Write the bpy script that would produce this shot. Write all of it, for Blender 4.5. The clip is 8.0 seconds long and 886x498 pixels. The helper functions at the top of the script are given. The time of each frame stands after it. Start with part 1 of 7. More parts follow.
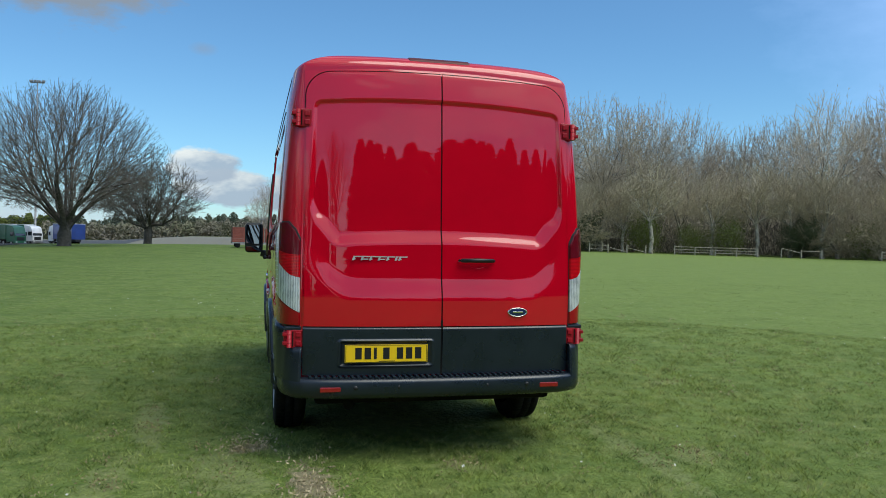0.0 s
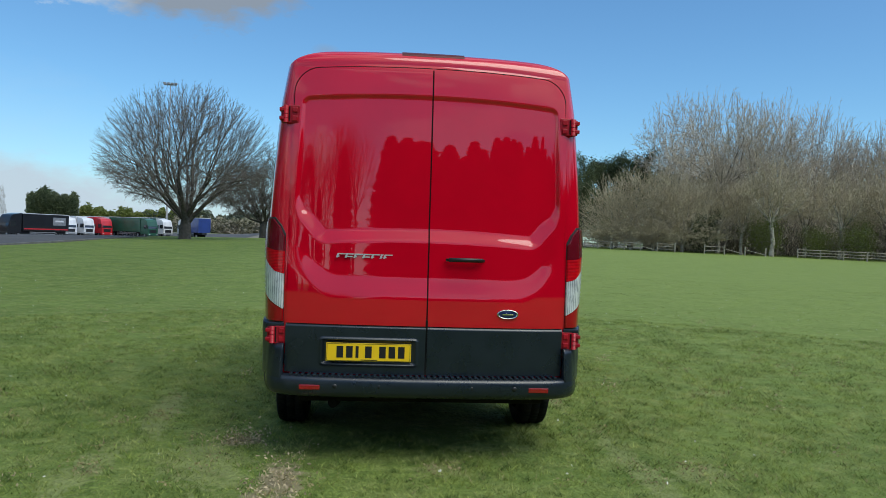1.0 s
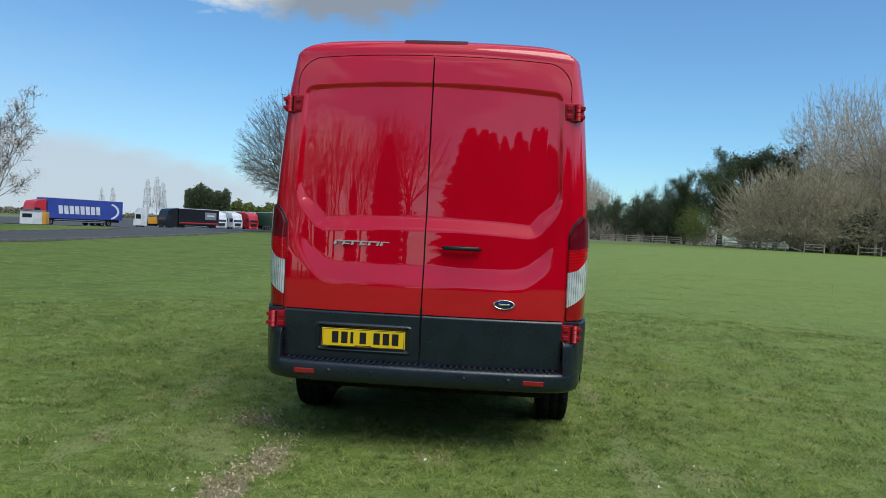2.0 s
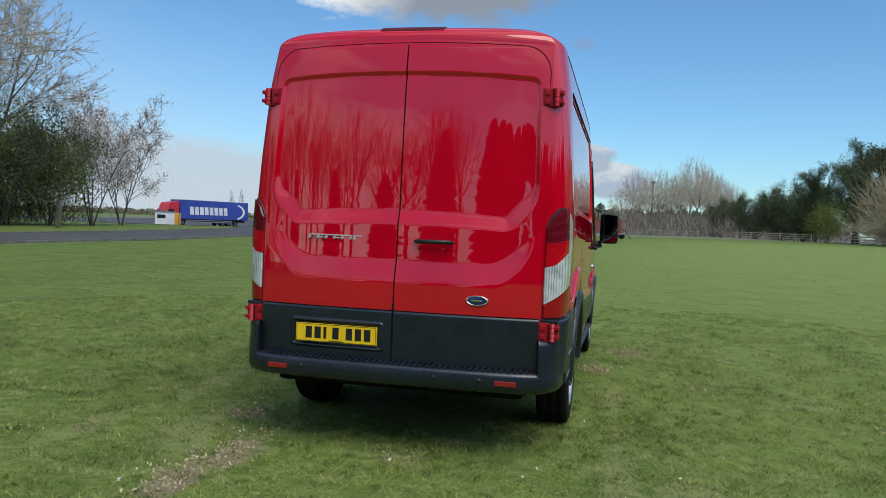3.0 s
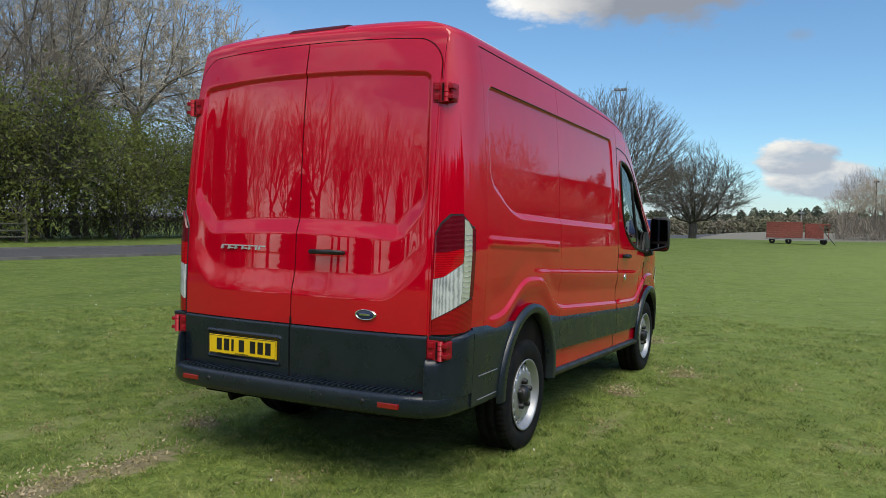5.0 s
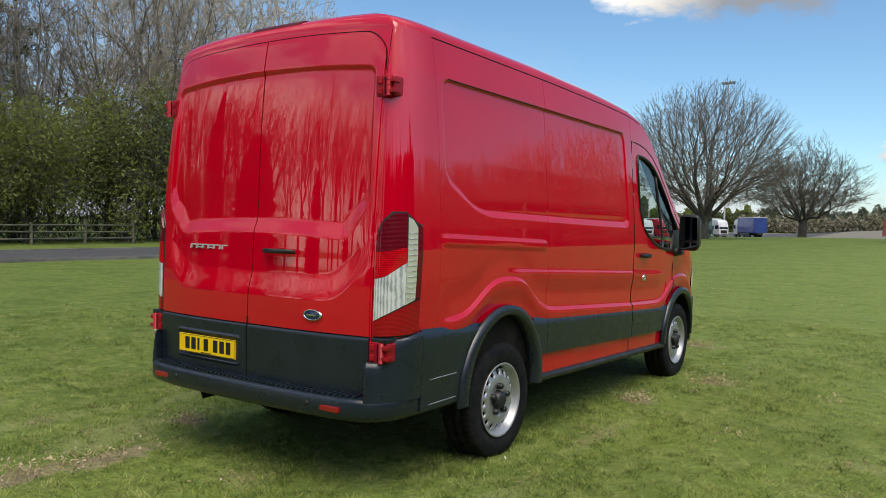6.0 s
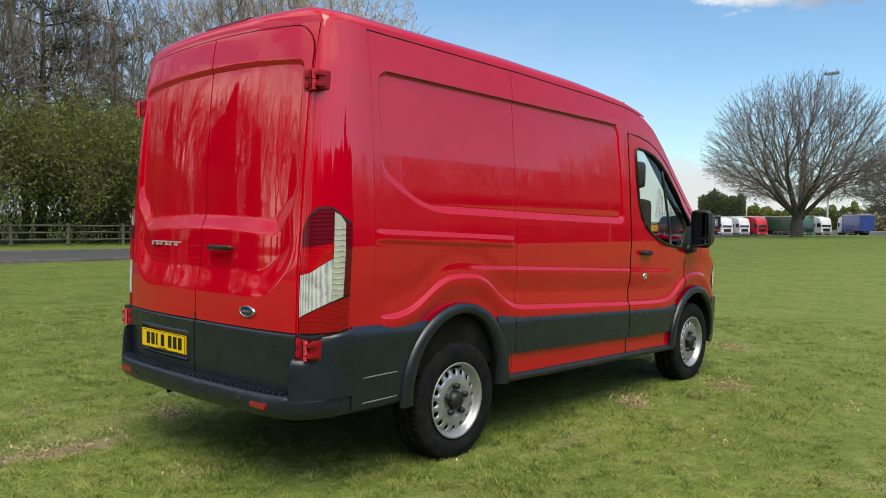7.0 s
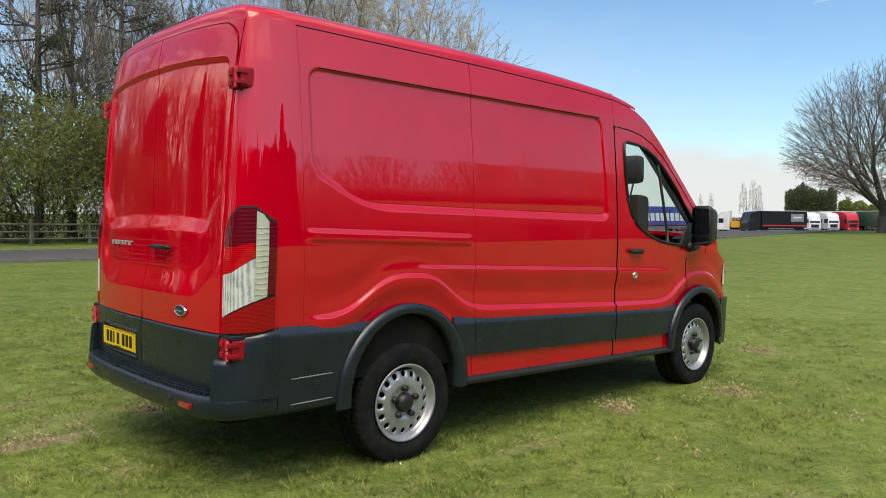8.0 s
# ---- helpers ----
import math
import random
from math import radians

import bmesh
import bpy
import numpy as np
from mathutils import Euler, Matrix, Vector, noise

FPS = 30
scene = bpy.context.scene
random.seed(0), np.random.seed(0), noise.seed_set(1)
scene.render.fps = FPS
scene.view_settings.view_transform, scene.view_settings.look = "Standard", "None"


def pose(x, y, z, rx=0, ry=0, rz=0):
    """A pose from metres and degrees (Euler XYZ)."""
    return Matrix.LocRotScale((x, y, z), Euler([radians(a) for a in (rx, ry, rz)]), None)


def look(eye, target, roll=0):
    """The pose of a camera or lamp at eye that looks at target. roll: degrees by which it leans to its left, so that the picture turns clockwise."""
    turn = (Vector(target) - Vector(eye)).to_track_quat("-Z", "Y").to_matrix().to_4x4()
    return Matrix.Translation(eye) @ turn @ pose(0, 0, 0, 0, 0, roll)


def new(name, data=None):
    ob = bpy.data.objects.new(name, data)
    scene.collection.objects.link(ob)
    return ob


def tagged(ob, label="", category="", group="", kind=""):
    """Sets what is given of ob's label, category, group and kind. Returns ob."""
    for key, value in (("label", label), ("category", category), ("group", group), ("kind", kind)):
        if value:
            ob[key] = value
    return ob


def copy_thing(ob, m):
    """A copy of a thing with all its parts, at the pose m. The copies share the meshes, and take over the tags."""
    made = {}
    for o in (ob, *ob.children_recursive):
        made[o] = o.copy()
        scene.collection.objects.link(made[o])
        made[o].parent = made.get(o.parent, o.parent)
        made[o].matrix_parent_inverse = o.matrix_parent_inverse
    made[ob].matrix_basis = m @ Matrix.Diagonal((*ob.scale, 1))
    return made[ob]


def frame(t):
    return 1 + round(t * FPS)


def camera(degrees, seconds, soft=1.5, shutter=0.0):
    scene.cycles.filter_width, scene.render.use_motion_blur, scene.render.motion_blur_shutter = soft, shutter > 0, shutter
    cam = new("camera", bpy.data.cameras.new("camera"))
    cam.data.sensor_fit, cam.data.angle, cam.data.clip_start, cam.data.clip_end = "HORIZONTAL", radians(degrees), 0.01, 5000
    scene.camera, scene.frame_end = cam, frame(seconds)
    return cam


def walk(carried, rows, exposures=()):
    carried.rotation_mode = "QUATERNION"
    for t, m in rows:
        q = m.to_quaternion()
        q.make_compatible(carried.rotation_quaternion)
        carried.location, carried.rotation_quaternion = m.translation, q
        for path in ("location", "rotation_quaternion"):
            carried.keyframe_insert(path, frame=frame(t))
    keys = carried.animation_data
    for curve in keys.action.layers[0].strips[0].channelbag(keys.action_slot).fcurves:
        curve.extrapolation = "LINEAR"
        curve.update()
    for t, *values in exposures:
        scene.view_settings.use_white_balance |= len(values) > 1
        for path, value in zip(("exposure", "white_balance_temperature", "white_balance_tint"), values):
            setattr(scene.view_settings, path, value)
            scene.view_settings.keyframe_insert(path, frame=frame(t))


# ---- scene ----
cam = camera(59.2, 8.0, soft=0.8)
PATH = [
    (0, (-1.174, -5.965, 1.393), (-0.699, -4.022, 1.376), 1.1),
    (0.5, (-0.799, -6.005, 1.392), (-0.456, -4.035, 1.367), 1.5),
    (1, (-0.374, -5.976, 1.418), (-0.184, -3.985, 1.388), 2.0),
    (1.5, (0.073, -5.995, 1.419), (0.091, -3.995, 1.38), 2.4),
    (2, (0.488, -5.942, 1.395), (0.333, -3.949, 1.344), 2.6),
    (3.5, (1.709, -5.417, 1.398), (1.132, -3.503, 1.33), 2.0),
    (4, (2.051, -5.183, 1.432), (1.361, -3.307, 1.368), 1.8),
    (4.5, (2.46, -4.955, 1.444), (1.652, -3.127, 1.383), 1.6),
    (6, (3.462, -4.16, 1.456), (2.311, -2.526, 1.388), 1.1),
    (6.5, (3.751, -3.833, 1.442), (2.503, -2.272, 1.373), 1.0),
    (7, (4.046, -3.562, 1.447), (2.714, -2.072, 1.374), 0.8),
    (7.5, (4.37, -3.279, 1.471), (2.962, -1.861, 1.392), 0.6),
    (8, (4.509, -2.934, 1.462), (3.036, -1.584, 1.379), 0.5),
]
walk(cam, [(t, look(eye, target, roll)) for t, eye, target, roll in PATH],
     exposures=[(0.0, -0.01, 6250, 3), (4.0, -0.05, 6500, 8), (6.0, 0.18, 7250, 10), (8.0, 0.37, 7750, 11)])

# ---------------------------------------------------------------- light
SUN_AZ, SUN_EL = 136.0, 58.0      # degrees clockwise from +y, and above the horizon
sun_way = Vector((math.sin(radians(SUN_AZ)) * math.cos(radians(SUN_EL)), math.cos(radians(SUN_AZ)) * math.cos(radians(SUN_EL)), math.sin(radians(SUN_EL))))
sun = new("sun", bpy.data.lights.new("sun", "SUN"))
sun.data.energy, sun.data.angle, sun.data.color = 2.2, radians(46), (1.0, 0.95, 0.86)
sun.matrix_basis = look(sun_way * 50, (0, 0, 0))

world = bpy.data.worlds.new("sky_world")
scene.world = world
world.use_nodes = True
wt = world.node_tree
wt.nodes.clear()


def wn(kind, **values):
    node = wt.nodes.new(kind)
    for key, value in values.items():
        node.inputs[key].default_value = value
    return node


def wmath(op, a, b=None, clamp=False):
    node = wt.nodes.new("ShaderNodeMath")
    node.operation, node.use_clamp = op, clamp
    for i, v in enumerate((a, b)):
        if v is None:
            continue
        if isinstance(v, (int, float)):
            node.inputs[i].default_value = v
        else:
            wt.links.new(v, node.inputs[i])
    return node.outputs[0]


def wmix(fac, a, b):
    node = wt.nodes.new("ShaderNodeMix")
    node.data_type = "RGBA"
    for i, v in ((0, fac), (6, a), (7, b)):
        if isinstance(v, (int, float, tuple)):
            node.inputs[i].default_value = v
        else:
            wt.links.new(v, node.inputs[i])
    return node.outputs[2]


wcoord = wn("ShaderNodeTexCoord").outputs["Generated"]
sky = wt.nodes.new("ShaderNodeTexSky")
sky.sky_type, sky.sun_disc = "NISHITA", False
sky.sun_elevation, sky.sun_rotation = radians(SUN_EL), radians(SUN_AZ)
sky.air_density, sky.dust_density, sky.ozone_density = 1.0, 0.25, 2.0
SKY = 0.125
wsplit = wn("ShaderNodeSeparateXYZ")
wt.links.new(wcoord, wsplit.inputs[0])
wx, wy, wz = wsplit.outputs
wnoise = wn("ShaderNodeTexNoise", Scale=9.0, Detail=7.0, Roughness=0.6)
wstretch = wn("ShaderNodeMapping", Scale=(1.0, 1.0, 2.2))
wt.links.new(wcoord, wstretch.inputs[0])
wt.links.new(wstretch.outputs[0], wnoise.inputs["Vector"])
wfine = wn("ShaderNodeTexNoise", Scale=28.0, Detail=6.0, Roughness=0.6)
wt.links.new(wstretch.outputs[0], wfine.inputs["Vector"])


def cloud(az, el, wide, high, rough, soft, sharp_below=0.0):
    """A cloud's cover (0 to 1) and its height within itself (-1 below, 1 on top), by its place in the sky, in degrees."""
    m = pose(0, 0, 0, 0, 0, -az) @ pose(0, 0, 0, el, 0, 0)
    axes = [m.to_3x3() @ Vector(v) for v in ((1, 0, 0), (0, 0, 1), (0, 1, 0))]
    parts = []
    for axis, size in zip(axes[:2], (wide, high)):
        dot = wt.nodes.new("ShaderNodeVectorMath")
        dot.operation = "DOT_PRODUCT"
        wt.links.new(wcoord, dot.inputs[0])
        dot.inputs[1].default_value = axis
        parts.append(wmath("DIVIDE", dot.outputs["Value"], math.sin(radians(size))))
    ahead = wt.nodes.new("ShaderNodeVectorMath")
    ahead.operation = "DOT_PRODUCT"
    wt.links.new(wcoord, ahead.inputs[0])
    ahead.inputs[1].default_value = axes[2]
    r = wmath("SQRT", wmath("ADD", wmath("POWER", wmath("ABSOLUTE", parts[0]), 2.0), wmath("POWER", wmath("ABSOLUTE", parts[1]), 2.0)))
    n = wmath("MULTIPLY", wmath("ADD", wmath("SUBTRACT", wnoise.outputs[0], 0.5), wmath("MULTIPLY", wmath("SUBTRACT", wfine.outputs[0], 0.5), 0.6)), rough)
    cover = wmath("DIVIDE", wmath("ADD", wmath("SUBTRACT", 1.0, r), n), soft, clamp=True)
    cover = wmath("MULTIPLY", cover, wmath("GREATER_THAN", ahead.outputs["Value"], 0.0))
    return cover, parts[1], parts[0]


skycol = wt.nodes.new("ShaderNodeVectorMath")
skycol.operation = "SCALE"
wt.links.new(sky.outputs[0], skycol.inputs[0])
skycol.inputs["Scale"].default_value = SKY
tint = wt.nodes.new("ShaderNodeVectorMath")
tint.operation = "MULTIPLY"
wt.links.new(skycol.outputs[0], tint.inputs[0])
tint.inputs[1].default_value = (0.72, 0.99, 1.18)
col = tint.outputs[0]
# low grey bank behind the lorry park
cov, up, _ = cloud(-42, 0.8, 32, 5.0, 0.35, 0.22)
col = wmix(wmath("MULTIPLY", cov, 0.85), col, (0.57, 0.62, 0.71, 1))
# thin veil above it
cov, up, _ = cloud(-58, 2.0, 48, 15, 0.3, 0.9)
col = wmix(wmath("MULTIPLY", cov, 0.55), col, (0.56, 0.63, 0.73, 1))
# haze low over the far fields
cov, up, _ = cloud(-14, 0.5, 20, 3.6, 0.4, 0.7)
col = wmix(wmath("MULTIPLY", cov, 0.6), col, (0.58, 0.65, 0.76, 1))
# cumulus on the horizon: a bright head and a longer grey body under it
for az, el, wide, high, dark in ((-1.7, 3.5, 3.6, 1.5, 0.12), (-3.4, 5.1, 2.6, 1.4, 0.12)):
    cov, up, side_way = cloud(az, el, wide, high, 1.15, 0.22)
    lit = wmath("ADD", wmath("SUBTRACT", wmath("MULTIPLY", up, 0.75), wmath("MULTIPLY", side_way, 0.40)), wmath("MULTIPLY", wmath("SUBTRACT", wfine.outputs[0], 0.30 + dark), 2.0), clamp=True)
    col = wmix(wmath("MULTIPLY", cov, 0.94), col, wmix(lit, (0.42, 0.49, 0.60, 1), (0.90, 0.89, 0.87, 1)))
# bright cumulus bank low behind the meadow
cov, up, _ = cloud(226, 9, 44, 11, 0.9, 0.45)
col = wmix(wmath("MULTIPLY", cov, 0.8), col, (1.75, 1.72, 1.68, 1))
# a wisp
cov, up, _ = cloud(-3.6, 13.0, 1.1, 0.55, 0.9, 0.8)
col = wmix(wmath("MULTIPLY", cov, 0.4), col, (0.30, 0.34, 0.42, 1))
# grey cloud overhead with a bright edge
cov, up, side = cloud(-14.5, 18.4, 11.0, 4.9, 1.0, 0.30)
lit = wmath("ADD", wmath("MULTIPLY", side, -1.3), wmath("SUBTRACT", wmath("MULTIPLY", wnoise.outputs[0], 0.7), 0.50), clamp=True)
col = wmix(wmath("MULTIPLY", cov, 0.95), col, wmix(lit, (0.29, 0.32, 0.38, 1), (1.1, 1.09, 1.07, 1)))
# bright blue haze added out of view, to brighten the reflection on the van's right side
cov, up, _ = cloud(88, 24, 50, 36, 0.1, 0.5)
col = wmix(wmath("MULTIPLY", cov, 0.8), col, (0.85, 1.15, 1.85, 1))
# broken clouds over the rest of the sky, away from the view ahead
wlow = wn("ShaderNodeTexNoise", Scale=2.6, Detail=8.0, Roughness=0.58)
wt.links.new(wstretch.outputs[0], wlow.inputs["Vector"])
broken = wmath("MULTIPLY", wmath("SUBTRACT", wlow.outputs[0], 0.50), 13.0, clamp=True)
rear = wmath("MULTIPLY", wmath("SUBTRACT", wmath("SUBTRACT", wmath("MULTIPLY", wz, 1.2), wy), 0.12), 3.0, clamp=True)
cov = wmath("MULTIPLY", wmath("MULTIPLY", broken, rear), wmath("ADD", 0.35, wmath("MULTIPLY", wmath("SUBTRACT", wz, 0.40), 3.5, clamp=True), clamp=True))
col = wmix(wmath("MULTIPLY", cov, 0.5), col, wmix(wmath("MULTIPLY", wmath("SUBTRACT", wlow.outputs[0], 0.54), 6.0, clamp=True), (2.3, 2.25, 2.2, 1), (0.9, 0.95, 1.05, 1)))
# bright cloud that hides the sun
glow = wt.nodes.new("ShaderNodeVectorMath")
glow.operation = "DOT_PRODUCT"
wt.links.new(wcoord, glow.inputs[0])
glow.inputs[1].default_value = sun_way
halo = wmath("MULTIPLY", wmath("SUBTRACT", glow.outputs["Value"], 0.05), 1.9, clamp=True)
col = wmix(wmath("MULTIPLY", wmath("MULTIPLY", halo, 0.35), wmath("SUBTRACT", 1.0, wmath("MULTIPLY", cov, 0.8))), col, (0.27, 0.42, 0.80, 1))
near_sun = wmath("POWER", wmath("MULTIPLY", wmath("SUBTRACT", glow.outputs["Value"], 0.76), 4.2, clamp=True), 1.4)
col = wmix(wmath("MULTIPLY", near_sun, wmath("ADD", 0.45, wmath("MULTIPLY", wlow.outputs[0], 0.9)), clamp=True), col, (1.7, 1.65, 1.55, 1))
wback = wn("ShaderNodeBackground", Strength=1.0)
wt.links.new(col, wback.inputs["Color"])
wout = wn("ShaderNodeOutputWorld")
wt.links.new(wback.outputs[0], wout.inputs[0])

# ---------------------------------------------------------------- materials
def material(name, base, rough=0.6, metal=0.0, grain=(), bump=(), coat=0.0, coat_rough=0.03, island=0.0, spec=0.5, rough_var=0.0, thin=0.0):
    """base: a colour. grain: rows of (scale, colour, share, contrast) laid over it by noise. bump: rows of (scale, metres). thin: the share of light let through."""
    mat = bpy.data.materials.new(name)
    mat.use_nodes = True
    nt = mat.node_tree
    bsdf = nt.nodes["Principled BSDF"]
    bsdf.inputs["Roughness"].default_value, bsdf.inputs["Metallic"].default_value = rough, metal
    bsdf.inputs["Coat Weight"].default_value, bsdf.inputs["Coat Roughness"].default_value = coat, coat_rough
    bsdf.inputs["Specular IOR Level"].default_value = spec
    bsdf.inputs["Coat IOR"].default_value = 1.5
    pos = nt.nodes.new("ShaderNodeTexCoord").outputs["Object"]

    def noise_at(scale, detail=4.0):
        n = nt.nodes.new("ShaderNodeTexNoise")
        n.inputs["Scale"].default_value, n.inputs["Detail"].default_value = scale, detail
        nt.links.new(pos, n.inputs["Vector"])
        return n.outputs[0]

    def ramp(value, low, high):
        r = nt.nodes.new("ShaderNodeMapRange")
        r.inputs[1].default_value, r.inputs[2].default_value = low, high
        nt.links.new(value, r.inputs[0])
        return r.outputs[0]

    def mixed(fac, a, b, mode="MIX"):
        m = nt.nodes.new("ShaderNodeMix")
        m.data_type, m.blend_type = "RGBA", mode
        for i, v in ((0, fac), (6, a), (7, b)):
            if isinstance(v, (int, float, tuple)):
                m.inputs[i].default_value = v
            else:
                nt.links.new(v, m.inputs[i])
        return m.outputs[2]

    out = (*base, 1.0)
    for scale, colour, share, contrast in grain:
        half = 0.13 / contrast
        middle = 0.5 + (0.5 - share) * 0.3
        fac = ramp(noise_at(scale), middle - half, middle + half)
        out = mixed(fac, out, (*colour, 1.0))
    if island:
        geo = nt.nodes.new("ShaderNodeNewGeometry").outputs["Random Per Island"]
        info = nt.nodes.new("ShaderNodeObjectInfo").outputs["Random"]
        add = nt.nodes.new("ShaderNodeMath")
        add.operation = "ADD"
        nt.links.new(geo, add.inputs[0]), nt.links.new(info, add.inputs[1])
        hsv = nt.nodes.new("ShaderNodeHueSaturation")
        if isinstance(out, tuple):
            hsv.inputs["Color"].default_value = out
        else:
            nt.links.new(out, hsv.inputs["Color"])
        r = nt.nodes.new("ShaderNodeMapRange")
        r.inputs[2].default_value = 2.0
        r.inputs[3].default_value, r.inputs[4].default_value = 1 - island, 1 + island
        nt.links.new(add.outputs[0], r.inputs[0])
        nt.links.new(r.outputs[0], hsv.inputs["Value"])
        out = hsv.outputs[0]
    if isinstance(out, tuple):
        bsdf.inputs["Base Color"].default_value = out
    else:
        nt.links.new(out, bsdf.inputs["Base Color"])
    if rough_var:
        r = nt.nodes.new("ShaderNodeMapRange")
        r.inputs[1].default_value, r.inputs[2].default_value = 0.3, 0.7
        r.inputs[3].default_value, r.inputs[4].default_value = max(0.0, rough - rough_var), min(1.0, rough + rough_var)
        nt.links.new(noise_at(7.0, 6.0), r.inputs[0])
        nt.links.new(r.outputs[0], bsdf.inputs["Roughness"])
    last = None
    for scale, depth in bump:
        b = nt.nodes.new("ShaderNodeBump")
        b.inputs["Distance"].default_value = depth
        nt.links.new(noise_at(scale, 5.0), b.inputs["Height"])
        if last:
            nt.links.new(last, b.inputs["Normal"])
        last = b.outputs[0]
    if last:
        nt.links.new(last, bsdf.inputs["Normal"])
    if thin:
        # leaves and blades let part of the light through
        soft, both = nt.nodes.new("ShaderNodeBsdfTranslucent"), nt.nodes.new("ShaderNodeMixShader")
        both.inputs[0].default_value = thin
        if isinstance(out, tuple):
            soft.inputs["Color"].default_value = out
        else:
            nt.links.new(out, soft.inputs["Color"])
        nt.links.new(bsdf.outputs[0], both.inputs[1]), nt.links.new(soft.outputs[0], both.inputs[2])
        nt.links.new(both.outputs[0], nt.nodes["Material Output"].inputs[0])
    return mat


def glass(name, tint):
    """Thin window glass: clear, with the gloss that its angle gives."""
    mat = bpy.data.materials.new(name)
    mat.use_nodes = True
    nt = mat.node_tree
    nt.nodes.clear()
    clear, gloss, mix, out = (nt.nodes.new("ShaderNode" + k) for k in ("BsdfTransparent", "BsdfGlossy", "MixShader", "OutputMaterial"))
    clear.inputs["Color"].default_value = (*tint, 1)
    gloss.inputs["Roughness"].default_value = 0.01
    fres = nt.nodes.new("ShaderNodeFresnel")
    fres.inputs["IOR"].default_value = 1.5
    nt.links.new(fres.outputs[0], mix.inputs[0])
    nt.links.new(clear.outputs[0], mix.inputs[1])
    nt.links.new(gloss.outputs[0], mix.inputs[2])
    nt.links.new(mix.outputs[0], out.inputs[0])
    return mat


PAINT = material("red_paint", (0.575, 0.0008, 0.0158), rough=0.5, spec=0.0, coat=1.0, coat_rough=0.008, grain=[(3.0, (0.53, 0.0007, 0.0150), 0.4, 1.0)], bump=[(2.2, 0.0007)])
PAINT.node_tree.nodes["Principled BSDF"].inputs["Coat IOR"].default_value = 1.70
GREY_LINE = material("pale_grey_plastic", (0.16, 0.17, 0.19), rough=0.5)
HINGE_RED = material("hinge_paint", (0.36, 0.0025, 0.013), rough=0.4, spec=0.4, grain=[(9.0, (0.26, 0.002, 0.010), 0.45, 1.0)], rough_var=0.1)
PLASTIC = material("grey_plastic", (0.0065, 0.0120, 0.0205), rough=0.30, spec=0.65, grain=[(5.0, (0.010, 0.0165, 0.026), 0.4, 1.0)], bump=[(260.0, 0.0006)], rough_var=0.08)
BLACK = material("black_plastic", (0.012, 0.012, 0.013), rough=0.45, rough_var=0.1, grain=[(9.0, (0.02, 0.02, 0.021), 0.4, 1.0)])
DARK = material("underbody_black", (0.008, 0.008, 0.008), rough=0.9, spec=0.1, grain=[(4.0, (0.02, 0.018, 0.015), 0.4, 1.0)])
RUBBER = material("tyre_rubber", (0.007, 0.008, 0.010), rough=0.75, spec=0.15, grain=[(14.0, (0.018, 0.017, 0.016), 0.45, 1.0)], bump=[(90.0, 0.0008)], rough_var=0.1)
SILVER = material("wheel_silver", (0.44, 0.455, 0.48), rough=0.38, metal=0.65, grain=[(12.0, (0.36, 0.36, 0.36), 0.3, 0.8)], rough_var=0.1)
CHROME = material("chrome", (0.75, 0.75, 0.76), rough=0.08, metal=1.0)
SCRIPT = material("silver_script", (0.62, 0.63, 0.65), rough=0.35, metal=0.4)
MIRROR = material("mirror_glass", (0.24, 0.26, 0.29), rough=0.01, metal=1.0)
PLATE_YELLOW = material("plate_yellow", (0.95, 0.61, 0.012), rough=0.35, coat=0.4)
INK = material("plate_black", (0.01, 0.01, 0.01), rough=0.5)
BADGE_BLUE = material("badge_blue", (0.012, 0.025, 0.09), rough=0.2, coat=1.0)
def ribbed(name, light, dark, direction, scale, metal=0.0, warp=1.2):
    """A lamp lens: fine ribs moulded behind clear gloss, light on their crests and dark between."""
    mat = material(name, light, rough=0.25, metal=metal, coat=0.8, spec=0.1)
    nt = mat.node_tree
    bsdf = nt.nodes["Principled BSDF"]
    pos = nt.nodes.new("ShaderNodeTexCoord").outputs["Object"]
    wave = nt.nodes.new("ShaderNodeTexWave")
    wave.bands_direction = direction
    for key, value in (("Scale", scale), ("Distortion", warp), ("Detail", 3.0), ("Detail Scale", 2.0)):
        wave.inputs[key].default_value = value
    blot = nt.nodes.new("ShaderNodeTexNoise")
    blot.inputs["Scale"].default_value, blot.inputs["Detail"].default_value = 16.0, 3.0
    nt.links.new(pos, wave.inputs["Vector"]), nt.links.new(pos, blot.inputs["Vector"])
    fac = nt.nodes.new("ShaderNodeMath")
    fac.operation, fac.use_clamp = "MULTIPLY_ADD", True
    nt.links.new(wave.outputs["Fac"], fac.inputs[0])
    fac.inputs[1].default_value = 0.55
    nt.links.new(blot.outputs[0], fac.inputs[2])
    lift = nt.nodes.new("ShaderNodeMapRange")
    lift.inputs[1].default_value, lift.inputs[2].default_value = 0.35, 1.0
    nt.links.new(fac.outputs[0], lift.inputs[0])
    mix = nt.nodes.new("ShaderNodeMix")
    mix.data_type = "RGBA"
    nt.links.new(lift.outputs[0], mix.inputs[0])
    mix.inputs[6].default_value, mix.inputs[7].default_value = (*dark, 1), (*light, 1)
    nt.links.new(mix.outputs[2], bsdf.inputs["Base Color"])
    bump = nt.nodes.new("ShaderNodeBump")
    bump.inputs["Distance"].default_value = 0.0005
    nt.links.new(wave.outputs["Fac"], bump.inputs["Height"])
    nt.links.new(bump.outputs[0], bsdf.inputs["Normal"])
    return mat


